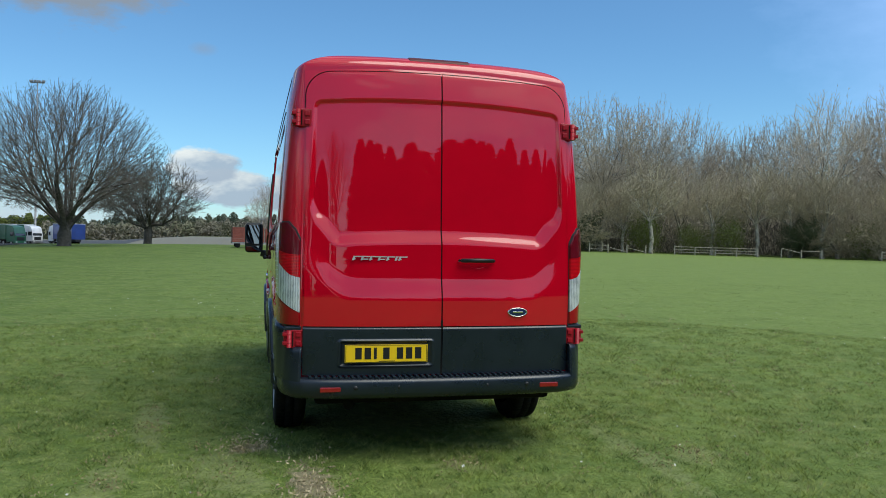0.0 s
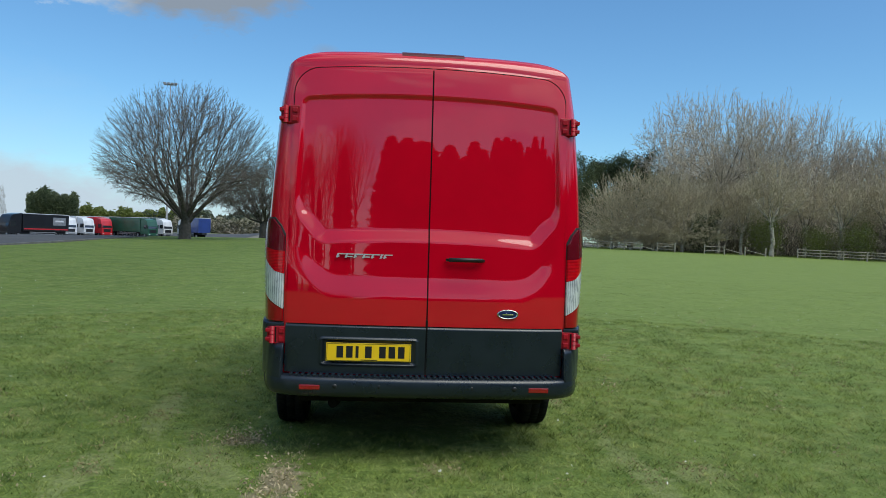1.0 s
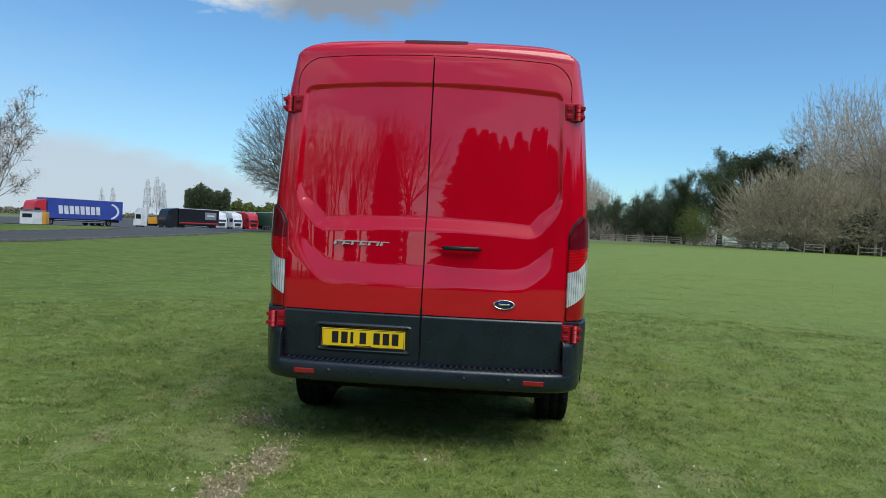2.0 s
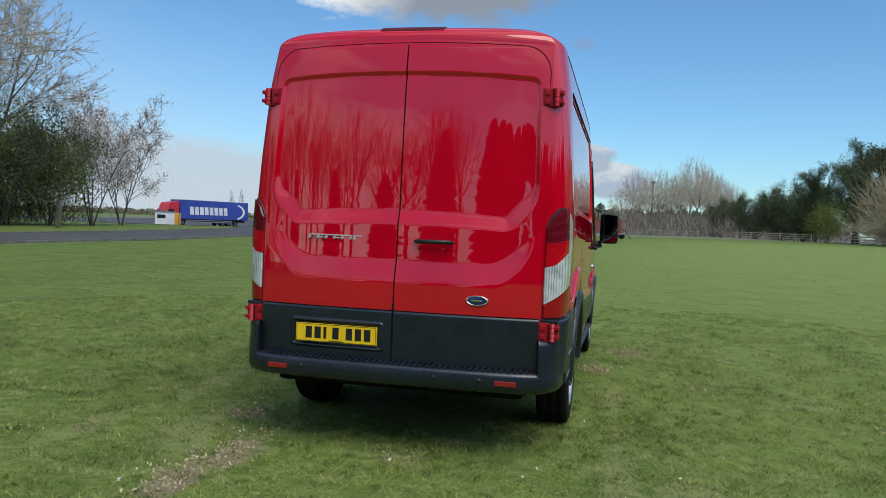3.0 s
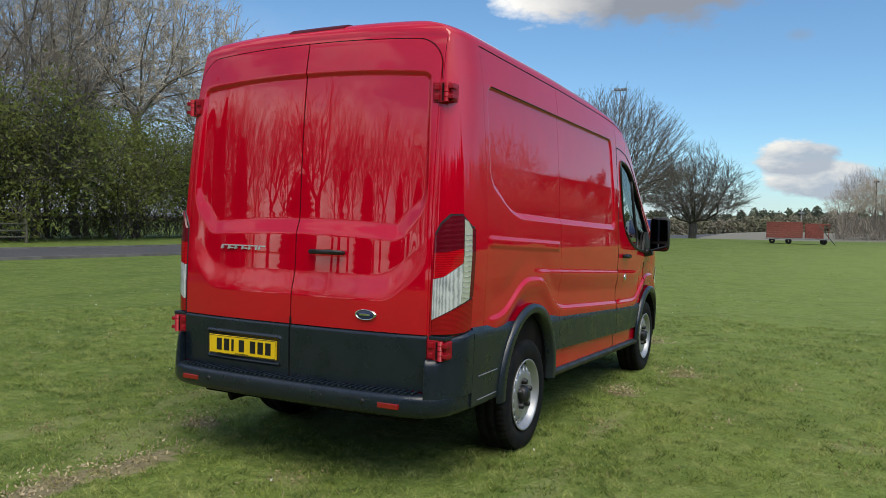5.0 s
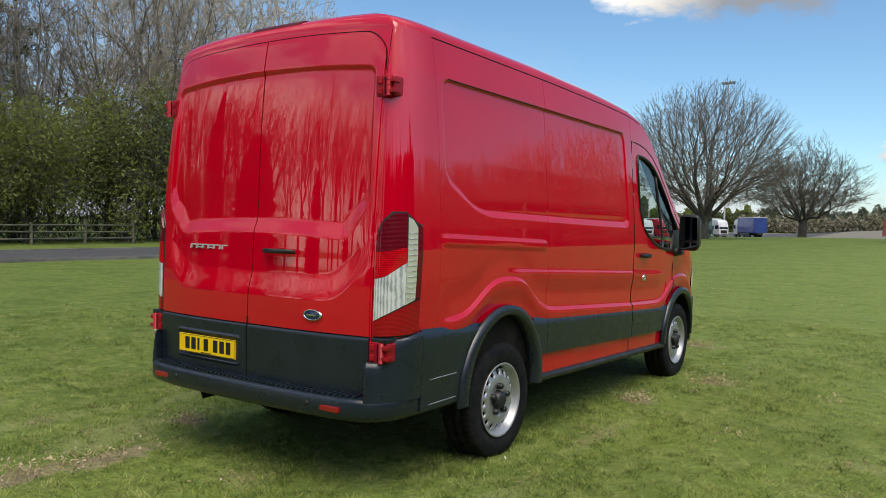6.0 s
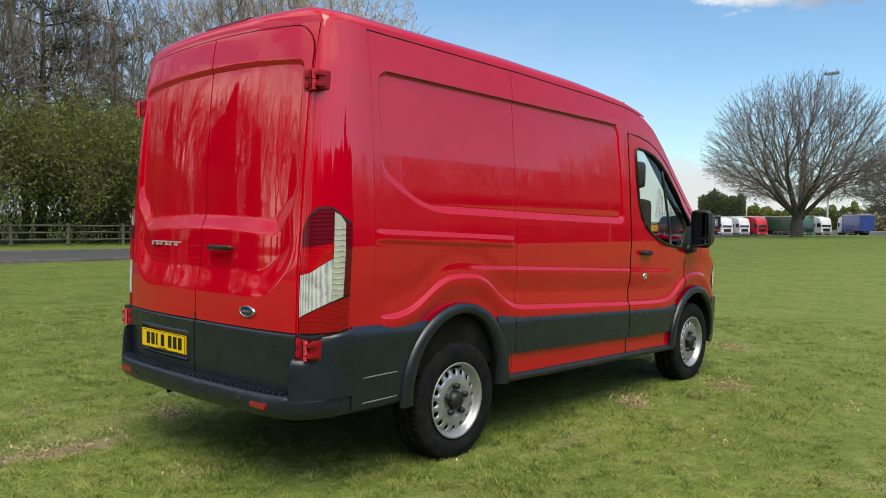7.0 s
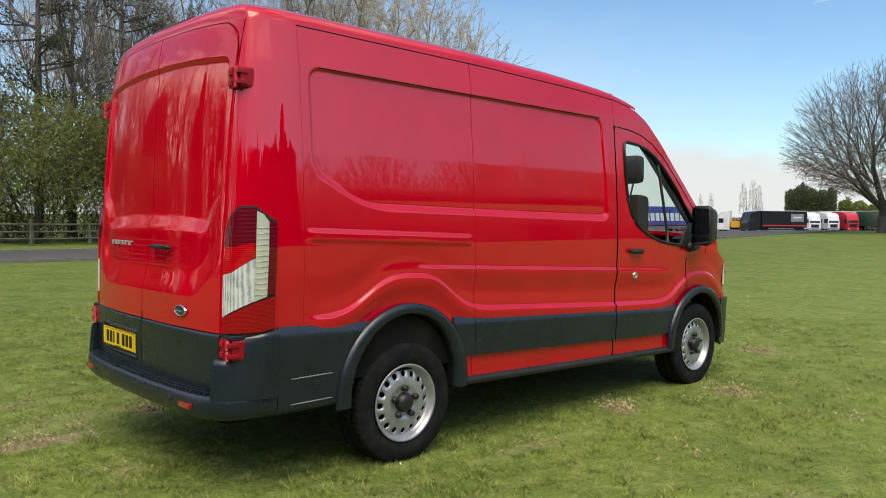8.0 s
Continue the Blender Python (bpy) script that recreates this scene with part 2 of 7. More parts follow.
RED_LENS = ribbed("red_lens", (0.60, 0.002, 0.010), (0.32, 0.0008, 0.006), "Z", 34.0)
LOW_LENS = ribbed("deep_red_lens", (0.32, 0.0008, 0.006), (0.285, 0.0007, 0.0055), "Z", 48.0)
DEEP_LENS = ribbed("dark_red_lens", (0.130, 0.001, 0.009), (0.118, 0.0009, 0.008), "Z", 48.0)
CLEAR_LENS = ribbed("clear_lens", (0.86, 0.89, 0.92), (0.34, 0.37, 0.40), "X", 22.0, 0.35, 2.0)
BRAKE_LENS = material("brake_lens", (0.09, 0.003, 0.007), rough=0.45, spec=0.2, coat=0.15, bump=[(80.0, 0.001)])
STRIP_LENS = material("strip_lens", (0.58, 0.61, 0.50), rough=0.2, metal=0.2, coat=1.0, bump=[(30.0, 0.002)])
REFLECTOR = material("reflector_red", (0.30, 0.006, 0.010), rough=0.15, coat=1.0, bump=[(200.0, 0.0015)])
PANE = glass("window_glass", (0.86, 0.94, 0.91))
SEAT = material("seat_cloth", (0.025, 0.026, 0.03), rough=0.9, bump=[(120.0, 0.001)], grain=[(30.0, (0.045, 0.045, 0.05), 0.5, 1.0)])
BARK = material("bark", (0.20, 0.175, 0.14), rough=0.9, grain=[(1.3, (0.07, 0.062, 0.05), 0.5, 1.2), (5.0, (0.21, 0.19, 0.155), 0.3, 1.0)], bump=[(14.0, 0.02)])
BARK_DARK = material("dark_bark", (0.066, 0.058, 0.048), rough=0.9, grain=[(1.3, (0.04, 0.036, 0.03), 0.5, 1.2), (5.0, (0.10, 0.09, 0.075), 0.3, 1.0)], bump=[(14.0, 0.02)])
BARK_PALE = material("pale_bark", (0.42, 0.39, 0.32), rough=0.85, grain=[(2.0, (0.16, 0.14, 0.11), 0.4, 1.2)], bump=[(14.0, 0.02)])
TWIG = material("twigs", (0.41, 0.355, 0.275), rough=0.9, island=0.45, grain=[(0.35, (0.48, 0.42, 0.325), 0.5, 1.0)])
TWIG_PALE = material("pale_twigs", (0.36, 0.305, 0.205), rough=0.9, island=0.4, grain=[(0.35, (0.42, 0.365, 0.245), 0.5, 1.0)])
TWIG_BLACK = material("blackish_twigs", (0.12, 0.105, 0.09), rough=0.9, island=0.35, grain=[(0.35, (0.15, 0.132, 0.112), 0.5, 1.0)])
TWIG_MID = material("grey_twigs", (0.15, 0.13, 0.105), rough=0.9, island=0.45, grain=[(0.35, (0.19, 0.165, 0.13), 0.5, 1.0)])
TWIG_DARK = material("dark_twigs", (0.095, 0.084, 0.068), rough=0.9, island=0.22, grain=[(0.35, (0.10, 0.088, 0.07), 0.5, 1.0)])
BRAMBLE = material("brambles", (0.085, 0.078, 0.052), rough=0.9, island=0.5)
LEAF_DARK = material("evergreen_leaves", (0.048, 0.066, 0.025), rough=0.7, island=0.35, thin=0.4, grain=[(0.8, (0.080, 0.102, 0.036), 0.4, 1.0)])
LEAF_OLIVE = material("olive_leaves", (0.175, 0.205, 0.047), rough=0.6, island=0.2, thin=0.5, grain=[(0.8, (0.215, 0.245, 0.058), 0.4, 1.0)])
LEAF_MOSS = material("mossy_leaves", (0.095, 0.115, 0.036), rough=0.7, island=0.25, thin=0.45, grain=[(0.8, (0.125, 0.148, 0.048), 0.4, 1.0)])
LEAF_YEW = material("yew_leaves", (0.058, 0.080, 0.034), rough=0.7, island=0.3, thin=0.35, grain=[(0.5, (0.095, 0.115, 0.045), 0.4, 1.0)])
# the air's haze over the far trees is mixed into these two colours
FAR_LEAF = material("haze_tinted_evergreens", (0.075, 0.092, 0.062), rough=0.8, island=0.2, thin=0.3, grain=[(0.08, (0.12, 0.135, 0.07), 0.45, 1.0)])
FAR_TWIG = material("haze_tinted_scrub", (0.19, 0.165, 0.13), rough=0.9, island=0.2, grain=[(0.08, (0.15, 0.15, 0.085), 0.45, 1.0)])
LEAF_SPRING = material("spring_leaves", (0.120, 0.155, 0.026), rough=0.6, island=0.3, thin=0.4, grain=[(0.8, (0.165, 0.195, 0.04), 0.4, 1.0)])
BLOSSOM = material("blossom", (0.72, 0.68, 0.68), rough=0.7, island=0.25, grain=[(1.5, (0.58, 0.52, 0.52), 0.4, 1.0)])
FENCE_WOOD = material("fence_timber", (0.30, 0.27, 0.21), rough=0.85, grain=[(3.0, (0.20, 0.18, 0.14), 0.45, 1.0), (40.0, (0.38, 0.35, 0.29), 0.3, 1.0)], bump=[(40.0, 0.004)])
OLD_WOOD = material("old_fence_timber", (0.13, 0.115, 0.085), rough=0.9, grain=[(3.0, (0.075, 0.08, 0.05), 0.5, 1.0)], bump=[(40.0, 0.004)])
ASPHALT = material("asphalt", (0.062, 0.062, 0.066), rough=0.9, grain=[(0.3, (0.085, 0.083, 0.082), 0.4, 1.0), (60.0, (0.04, 0.04, 0.042), 0.4, 1.5)], bump=[(120.0, 0.004)])
KERB = material("kerb_concrete", (0.17, 0.165, 0.15), rough=0.9, grain=[(2.0, (0.11, 0.105, 0.095), 0.45, 1.0)], bump=[(50.0, 0.003)])

# ---------------------------------------------------------------- mesh helpers
class Geo:
    """Vertices and faces of one mesh."""

    def __init__(self):
        self.v, self.f, self.flat = [], [], []

    def add(self, verts, faces, flat=False):
        n = len(self.v)
        self.v += [tuple(float(c) for c in p) for p in verts]
        self.f += [tuple(i + n for i in f) for f in faces]
        self.flat += [flat] * len(faces)
        return self

    def grid(self, p, flat=False, wrap=False):
        p = np.asarray(p, float)
        a, b = p.shape[:2]
        rows = range(a) if wrap else range(a - 1)
        return self.add(p.reshape(-1, 3), [(i * b + j, (i + 1) % a * b + j, (i + 1) % a * b + j + 1, i * b + j + 1) for i in rows for j in range(b - 1)], flat)

    def panel(self, p, inward):
        """A sheet with its four edges turned inward, so that it has thickness."""
        p = np.asarray(p, float)
        self.grid(p)
        edge = np.concatenate([p[:, 0], p[-1, 1:], p[-2::-1, -1], p[0, -2:0:-1]])
        return self.grid(np.stack([edge, edge + np.asarray(inward)], 1), flat=True, wrap=True)

    def box(self, lo, hi, bevel=0.0):
        bm = bmesh.new()
        bmesh.ops.create_cube(bm, size=1.0)
        lo, hi = Vector(lo), Vector(hi)
        for v in bm.verts:
            v.co = Vector((lo[i] + (hi[i] - lo[i]) * (v.co[i] + 0.5) for i in range(3)))
        if bevel:
            bmesh.ops.bevel(bm, geom=bm.edges[:], offset=bevel, segments=2, profile=0.6, affect="EDGES")
        bm.verts.index_update()
        self.add([v.co for v in bm.verts], [[v.index for v in f.verts] for f in bm.faces], flat=True)
        bm.free()
        return self

    def tube(self, points, radii, sides=6, cap=True):
        points = [Vector(p) for p in points]
        rings = []
        for i, p in enumerate(points):
            way = (points[min(i + 1, len(points) - 1)] - points[max(i - 1, 0)]).normalized()
            a = way.orthogonal().normalized()
            b = way.cross(a)
            r = radii[i] if hasattr(radii, "__len__") else radii
            rings.append([p + (a * math.cos(t) + b * math.sin(t)) * r for t in np.arange(sides) * math.tau / sides])
        n = len(self.v)
        for ring in rings:
            self.v += [tuple(q) for q in ring]
        for i in range(len(rings) - 1):
            for j in range(sides):
                k = (j + 1) % sides
                self.f.append((n + i * sides + j, n + i * sides + k, n + (i + 1) * sides + k, n + (i + 1) * sides + j))
                self.flat.append(False)
        if cap:
            for i in (0, len(rings) - 1):
                self.f.append(tuple(n + i * sides + j for j in range(sides)))
                self.flat.append(True)
        return self

    def lathe(self, profile, centre, sides=48, axis="x", sign=1):
        """profile: rows of (along the axis, radius)."""
        t = np.arange(sides) * math.tau / sides
        p = np.zeros((sides, len(profile), 3))
        for j, (a, r) in enumerate(profile):
            if axis == "x":
                p[:, j] = np.stack([np.full(sides, centre[0] + sign * a), centre[1] + r * np.cos(t), centre[2] + r * np.sin(t)], 1)
            elif axis == "y":
                p[:, j] = np.stack([centre[0] + r * np.cos(t), np.full(sides, centre[1] + sign * a), centre[2] + r * np.sin(t)], 1)
            else:
                p[:, j] = np.stack([centre[0] + r * np.cos(t), centre[1] + r * np.sin(t), np.full(sides, centre[2] + sign * a)], 1)
        return self.grid(p, wrap=True)

    def prism(self, outline, a, b):
        """outline: points (u, v); a, b map them to the near and far side."""
        n = len(outline)
        va, vb = [a(*q) for q in outline], [b(*q) for q in outline]
        self.add(va + vb, [tuple(range(n)), tuple(range(2 * n - 1, n - 1, -1))], True)
        k = len(self.v) - 2 * n
        self.f += [(k + i, k + n + i, k + n + (i + 1) % n, k + (i + 1) % n) for i in range(n)]
        self.flat += [True] * n
        return self

    def mesh(self, name, mat):
        me = bpy.data.meshes.new(name)
        me.from_pydata(self.v, [], self.f)
        me.polygons.foreach_set("use_smooth", [not q for q in self.flat])
        me.materials.append(mat)
        me.update()
        return me


def part(name, geo, mat, parent, label=""):
    ob = new(name, geo.mesh(name, mat))
    ob.parent = parent
    return tagged(ob, label=label)


def thing(name, label, category, group="", kind="", at=None):
    ob = new(name)
    ob.empty_display_size = 0.2
    if at is not None:
        ob.matrix_basis = at
    return tagged(ob, label, category, group, kind)


def lone(name, geo, mat, label, category, group="", kind="", at=None):
    ob = new(name, geo.mesh(name, mat))
    if at is not None:
        ob.matrix_basis = at
    return tagged(ob, label, category, group, kind)


def smooth(v, lo, hi):
    t = np.clip((np.asarray(v, float) - lo) / (hi - lo), 0, 1)
    return t * t * (3 - 2 * t)


def inside(px, pz, outline, rnd=0.0):
    """Distance to the edge of a convex outline, positive inside; corners rounded by rnd."""
    pts = np.asarray(outline, float)
    area = np.sum(pts[:, 0] * np.roll(pts[:, 1], -1) - np.roll(pts[:, 0], -1) * pts[:, 1])
    if area < 0:
        pts = pts[::-1]
    d = []
    for a, b in zip(pts, np.roll(pts, -1, 0)):
        e = (b - a) / np.hypot(*(b - a))
        d.append(-(px - a[0]) * e[1] + (pz - a[1]) * e[0])
    d = np.stack(d)
    if not rnd:
        return d.min(0)
    q = np.minimum(d - rnd, 0)
    near = (d - rnd).min(0)
    return np.where(near > 0, near + rnd, rnd - np.sqrt((q ** 2).sum(0)))

# ---------------------------------------------------------------- the van; its rear axle stands over the origin, it points to +y
ROOF_SPINE = 2.612
RECESS = [(-0.66, 2.245), (1.905, 2.205), (1.950, 1.450), (0.6, 1.465), (-0.30, 1.50), (-0.66, 1.70)]
DOOR_EDGE = 0.872


def crease(y):
    """Height of the pressed line that rises over both wheel arches."""
    y = np.asarray(y, float)
    base = np.interp(y, [-1.1, -0.6, 0.5, 2.1, 2.8, 3.8], [0.93, 0.915, 0.885, 0.80, 0.775, 0.76])
    hump = lambda c, w, h: h * np.exp(-(np.abs((y - c) / w)) ** 3.0)
    return base + hump(0.015, 0.37, 0.215) + hump(3.33, 0.40, 0.225)


def narrowing(y, z):
    s = np.clip((np.asarray(y, float) - 1.7) / 2.3, 0, None)
    return (0.035 + 0.14 * smooth(z, 1.15, 2.0)) * s ** 2 + 0.28 * np.clip(np.asarray(y, float) - 3.5, 0, None) ** 2


def side(y, z, relief=True):
    """Half width of the body."""
    y, z = np.broadcast_arrays(np.asarray(y, float), np.asarray(z, float))
    w = np.interp(z, [0.3, 0.45, 0.60, 0.85, 1.0, 1.15, 1.30, 1.42, 1.55, 1.8, 2.25, 2.46], [0.984, 0.993, 0.999, 1.008, 1.014, 1.022, 1.026, 1.022, 1.016, 1.003, 0.968, 0.936])
    w = w - narrowing(y, z)
    if relief:
        c = crease(y)
        begin = smooth(y, -0.72, -0.56)
        w = w + 0.017 * begin * smooth(c - z, -0.018, 0.012) * (1 - smooth(c - z, 0.030, 0.15))
        w = w - 0.006 * begin * np.exp(-((z - c - 0.11) / 0.07) ** 2)
        ridge = 1.165 - 0.045 * np.clip(y, 0, 3) + 0.0 * y
        w = w + 0.010 * smooth(ridge - z, -0.018, 0.012) * smooth(z, ridge - 0.16, ridge - 0.01) * smooth(y, 0.0, 0.25) * (1 - smooth(y, 2.6, 3.0))
        d = inside(y, z, RECESS, 0.07)
        soft = 0.020 - 0.009 * smooth(z, 1.8, 2.1) + 0.055 * (1 - smooth(z, 1.40, 1.72)) * smooth(y, -0.45, -0.15)
        w = w - (0.020 - 0.009 * smooth(z, 1.44, 1.62)) * smooth(d / soft, -0.35, 0.65)
        line = 1.385 - 0.036 * (y + 0.85)
        run = smooth(y, -0.72, -0.66) * (1 - smooth(y, 0.47, 0.51))
        w = w + 0.009 * run * smooth(line + 0.012 - z, -0.003, 0.017) * smooth(z, line - 0.065, line - 0.035)
    return w


def edged(v, lo, hi):
    """A ramp from 0 to 1 whose ends are only slightly rounded."""
    return 0.7 * np.clip((v - lo) / (hi - lo), 0, 1) + 0.3 * smooth((v - lo) / (hi - lo), 0, 1)


REAR_Z = np.linspace(0.5, 2.52, 203)
REAR_Y = -1.150 + np.cumsum(np.interp(REAR_Z, [0.5, 0.86, 1.1, 1.4, 1.7, 2.0, 2.25, 2.45, 2.52], [-0.045, -0.005, 0.033, 0.057, 0.073, 0.100, 0.143, 0.205, 0.42])) * 0.01


def rear(x, z, relief=True):
    """The rear face's y."""
    x, z = np.broadcast_arrays(np.asarray(x, float), np.asarray(z, float))
    y = np.interp(z, REAR_Z, REAR_Y)
    y = y + 0.055 * np.abs(x / 0.87) ** 3
    if relief:
        # a low step that turns up towards the outer edges
        past = lambda edge, give: give * np.logaddexp(0, (np.abs(x) - edge) / give)
        lo, hi = 1.030 + 0.85 * past(0.635, 0.022), 1.165 + 0.85 * past(0.61, 0.03)
        y = y + 0.026 * edged(z, lo, hi) * (1 - 0.75 * smooth(np.abs(x), 0.70, 0.85)) * np.clip((2.45 - z) / 1.2, 0, 1)
        # the blind window's recess over a sloping shelf
        top = 0.035 * (x / 0.8) ** 2
        d = inside(x, z + top, [(-0.815, 2.305), (0.815, 2.305), (0.838, 1.575), (0.685, 1.378), (-0.685, 1.378), (-0.838, 1.575)], 0.05)
        soft = 0.024 + 0.062 * (1 - smooth(z, 1.50, 1.66))
        y = y + (0.026 - 0.012 * np.clip((z - 1.5) / 0.75, 0, 1)) * edged(d / soft, 0.0, 1.0)
    return y


def gutter(y):
    return np.interp(y, [-1.1, -0.7, 0.64, 1.6, 2.1, 2.4], [2.462, 2.458, 2.43, 2.395, 2.365, 2.315])


def corner(u, z):
    """From the rear door's edge (u=0) round the corner to the side (u=1)."""
    u, z = np.broadcast_arrays(np.asarray(u, float), np.asarray(z, float))
    x0, y0 = DOOR_EDGE, rear(DOOR_EDGE, z, False)
    x3, y3 = side(-0.72, z, False), -0.72
    k = [(1 - u) ** 3, 3 * u * (1 - u) ** 2, 3 * u * u * (1 - u), u ** 3]
    x = k[0] * x0 + k[1] * (x3 - 0.035) + k[2] * x3 + k[3] * x3
    y = k[0] * y0 + k[1] * (y0 + 0.005) + k[2] * (y0 + 0.10) + k[3] * y3
    return np.stack([x, y, z], -1)


def columns(s, low, high, n, surface, spread=None, knee=None):
    """A sheet of n rows between low(s) and high(s) at each station s; surface(s, z) gives the points. Above the knee the rows run level."""
    s = np.asarray(s, float)
    t = np.linspace(0, 1, n) if spread is None else spread
    z = low[:, None] + (high - low)[:, None] * t[None, :]
    if knee:
        k = 0.3
        z = np.where(t[None, :] < k, low[:, None] + (knee - low)[:, None] * t[None, :] / k, knee + (high[:, None] - knee) * (t[None, :] - k) / (1 - k))
    return surface(np.repeat(s[:, None], n, 1), z)


def at_side(sign, out=0.0, relief=True):
    def put(y, z):
        return np.stack([sign * (side(y, z, relief) + out), y, z], -1)
    return put


def at_rear(out=0.0, relief=True):
    def put(x, z):
        return np.stack([x, rear(x, z, relief) - out, z], -1)
    return put


def stations(lo, hi, step, fine=()):
    s = list(np.arange(lo, hi, step)) + [hi]
    for c, w in fine:
        s += list(c + np.linspace(-w, w, 13))
    s = sorted(q for q in s if lo <= q <= hi)
    keep = [s[0]]
    for q in s[1:]:
        if q - keep[-1] > 0.0015:
            keep.append(q)
    keep[-1] = hi
    return np.array(keep)


def arch(y, c, a, b, zc):
    """Height of a wheel opening over y (zero outside it)."""
    q = 1 - ((np.asarray(y, float) - c) / a) ** 2
    return np.where(q > 0, zc + b * np.sqrt(np.clip(q, 0, None)), 0)


van = thing("panel_van", "glossy red panel van with dark grey bumpers parked on grass", "van")
R_ARCH, F_ARCH = (0.0, 0.43, 0.455, 0.45), (3.33, 0.44, 0.41, 0.43)

# inner hull, dark, behind the panel gaps
g = Geo()
hy = np.array([-1.05, -0.98, -0.8, 0.0, 1.0, 2.0, 2.12])
loop = []
for y in hy:
    inset = 0.03 if y > -1.0 else 0.09
    zs = np.linspace(0.55, 2.42, 16)
    w = side(max(y, -0.9), zs, False) - inset - (0.10 if y < -0.97 else 0.0)
    ring = [(w[i], max(y, rear(0.8, zs[i], False) + 0.05), zs[i]) for i in range(16)]
    ring += [(x, max(y, rear(0.8, 2.42, False) + 0.05), 2.42 + 0.10 * (1 - (x / w[-1]) ** 2)) for x in np.linspace(w[-1], -w[-1], 9)[1:-1]]
    ring += [(-p[0], p[1], p[2]) for p in ring[:16][::-1]]
    loop.append(ring)
g.grid(np.array(loop))
n = len(loop[0])
g.f += [tuple(range(n)), tuple(range(len(g.v) - n, len(g.v)))]
g.flat += [True, True]
part("inner_hull", g, DARK, van)
part("underbody", Geo().box((-0.78, -1.05, 0.36), (0.78, 3.75, 0.60), 0.03).box((-0.62, -0.09, 0.27), (0.62, 0.09, 0.45), 0.03).box((-0.62, 3.2, 0.25), (0.62, 3.4, 0.42), 0.03), DARK, van)
part("floor_pan", Geo().box((-0.93, -1.0, 0.52), (0.93, 2.1, 0.58)).box((-0.93, 2.1, 0.44), (0.93, 3.0, 0.56)), DARK, van)
part("exhaust", Geo().tube([(-0.55, -0.55, 0.36), (-0.55, -1.0, 0.36), (-0.57, -1.04, 0.35)], [0.032, 0.032, 0.032], 12).tube([(-0.5, -0.2, 0.36), (-0.5, 0.9, 0.36)], [0.09, 0.09], 12), DARK, van)

# roof: a dome drawn from the gutter line up to the spine
edge = []
for x in np.linspace(0.0, DOOR_EDGE, 26):
    edge.append((x, float(rear(x, 2.50 - 0.04 * (x / 0.87) ** 2, False)), 2.50 - 0.04 * (x / 0.87) ** 2))
for u in np.linspace(0.05, 1, 18):
    p = corner(u, 2.460)
    edge.append((p[0], p[1], 2.460 - 0.002 * u))
for y in np.arange(-0.66, 2.42, 0.05):
    edge.append((float(side(y, gutter(y), False)), y, float(gutter(y))))
edge = np.array(edge)
rise = np.linspace(0, 1, 34) ** 1.6
spine_z = np.interp(edge[:, 1], [-1.1, -0.6, 0.5, 1.4, 2.0, 2.3, 2.45], [ROOF_SPINE, ROOF_SPINE, 2.60, 2.565, 2.51, 2.455, 2.40])
spine_y = np.maximum(edge[:, 1], -0.70)
sheet = np.zeros((len(edge), len(rise), 3))
for j, s in enumerate(rise):
    lift = (1 - (1 - s) ** 3.4) ** (1 / 2.3)
    sheet[:, j, 0] = edge[:, 0] * (1 - s)
    sheet[:, j, 1] = edge[:, 1] + (spine_y - edge[:, 1]) * s
    sheet[:, j, 2] = edge[:, 2] + (spine_z - edge[:, 2]) * lift
both = np.concatenate([sheet[::-1] * np.array([-1, 1, 1]), sheet[1:]])
g = Geo().grid(both)
roof = part("roof", g, PAINT, van)
# shallow ribs along the roof and the dark seam above the sides
for sign in (1, -1):
    seam_y = np.arange(-0.72, 2.4, 0.08)
    part("roof_seam", Geo().tube([(sign * (float(side(y, gutter(y), False)) + 0.0005), y, float(gutter(y))) for y in seam_y], 0.0026, 6), DARK, roof)

# frame round the rear doors
xs = np.linspace(-DOOR_EDGE, DOOR_EDGE, 90)
g = Geo().grid(columns(xs, np.full(90, 0.52), 2.50 - 0.04 * (xs / 0.87) ** 2, 90, at_rear(0.004)))
part("rear_frame", g, PAINT, van)

# corner pillars
for sign in (1, -1):
    us = np.linspace(0, 1, 40)
    p = columns(us, np.full(40, 0.55), np.full(40, 2.4605), 110, corner)
    part("corner_pillar", Geo().grid(p * np.array([sign, 1, 1])), PAINT, van)


def door_top(x):
    ax = np.abs(x)
    z = 2.478 - 0.035 * (ax / 0.87) ** 2
    r = 0.15
    k = np.clip(ax - (0.862 - r), 0, r)
    return z - (r - np.sqrt(np.clip(r * r - k * k, 0, None)))


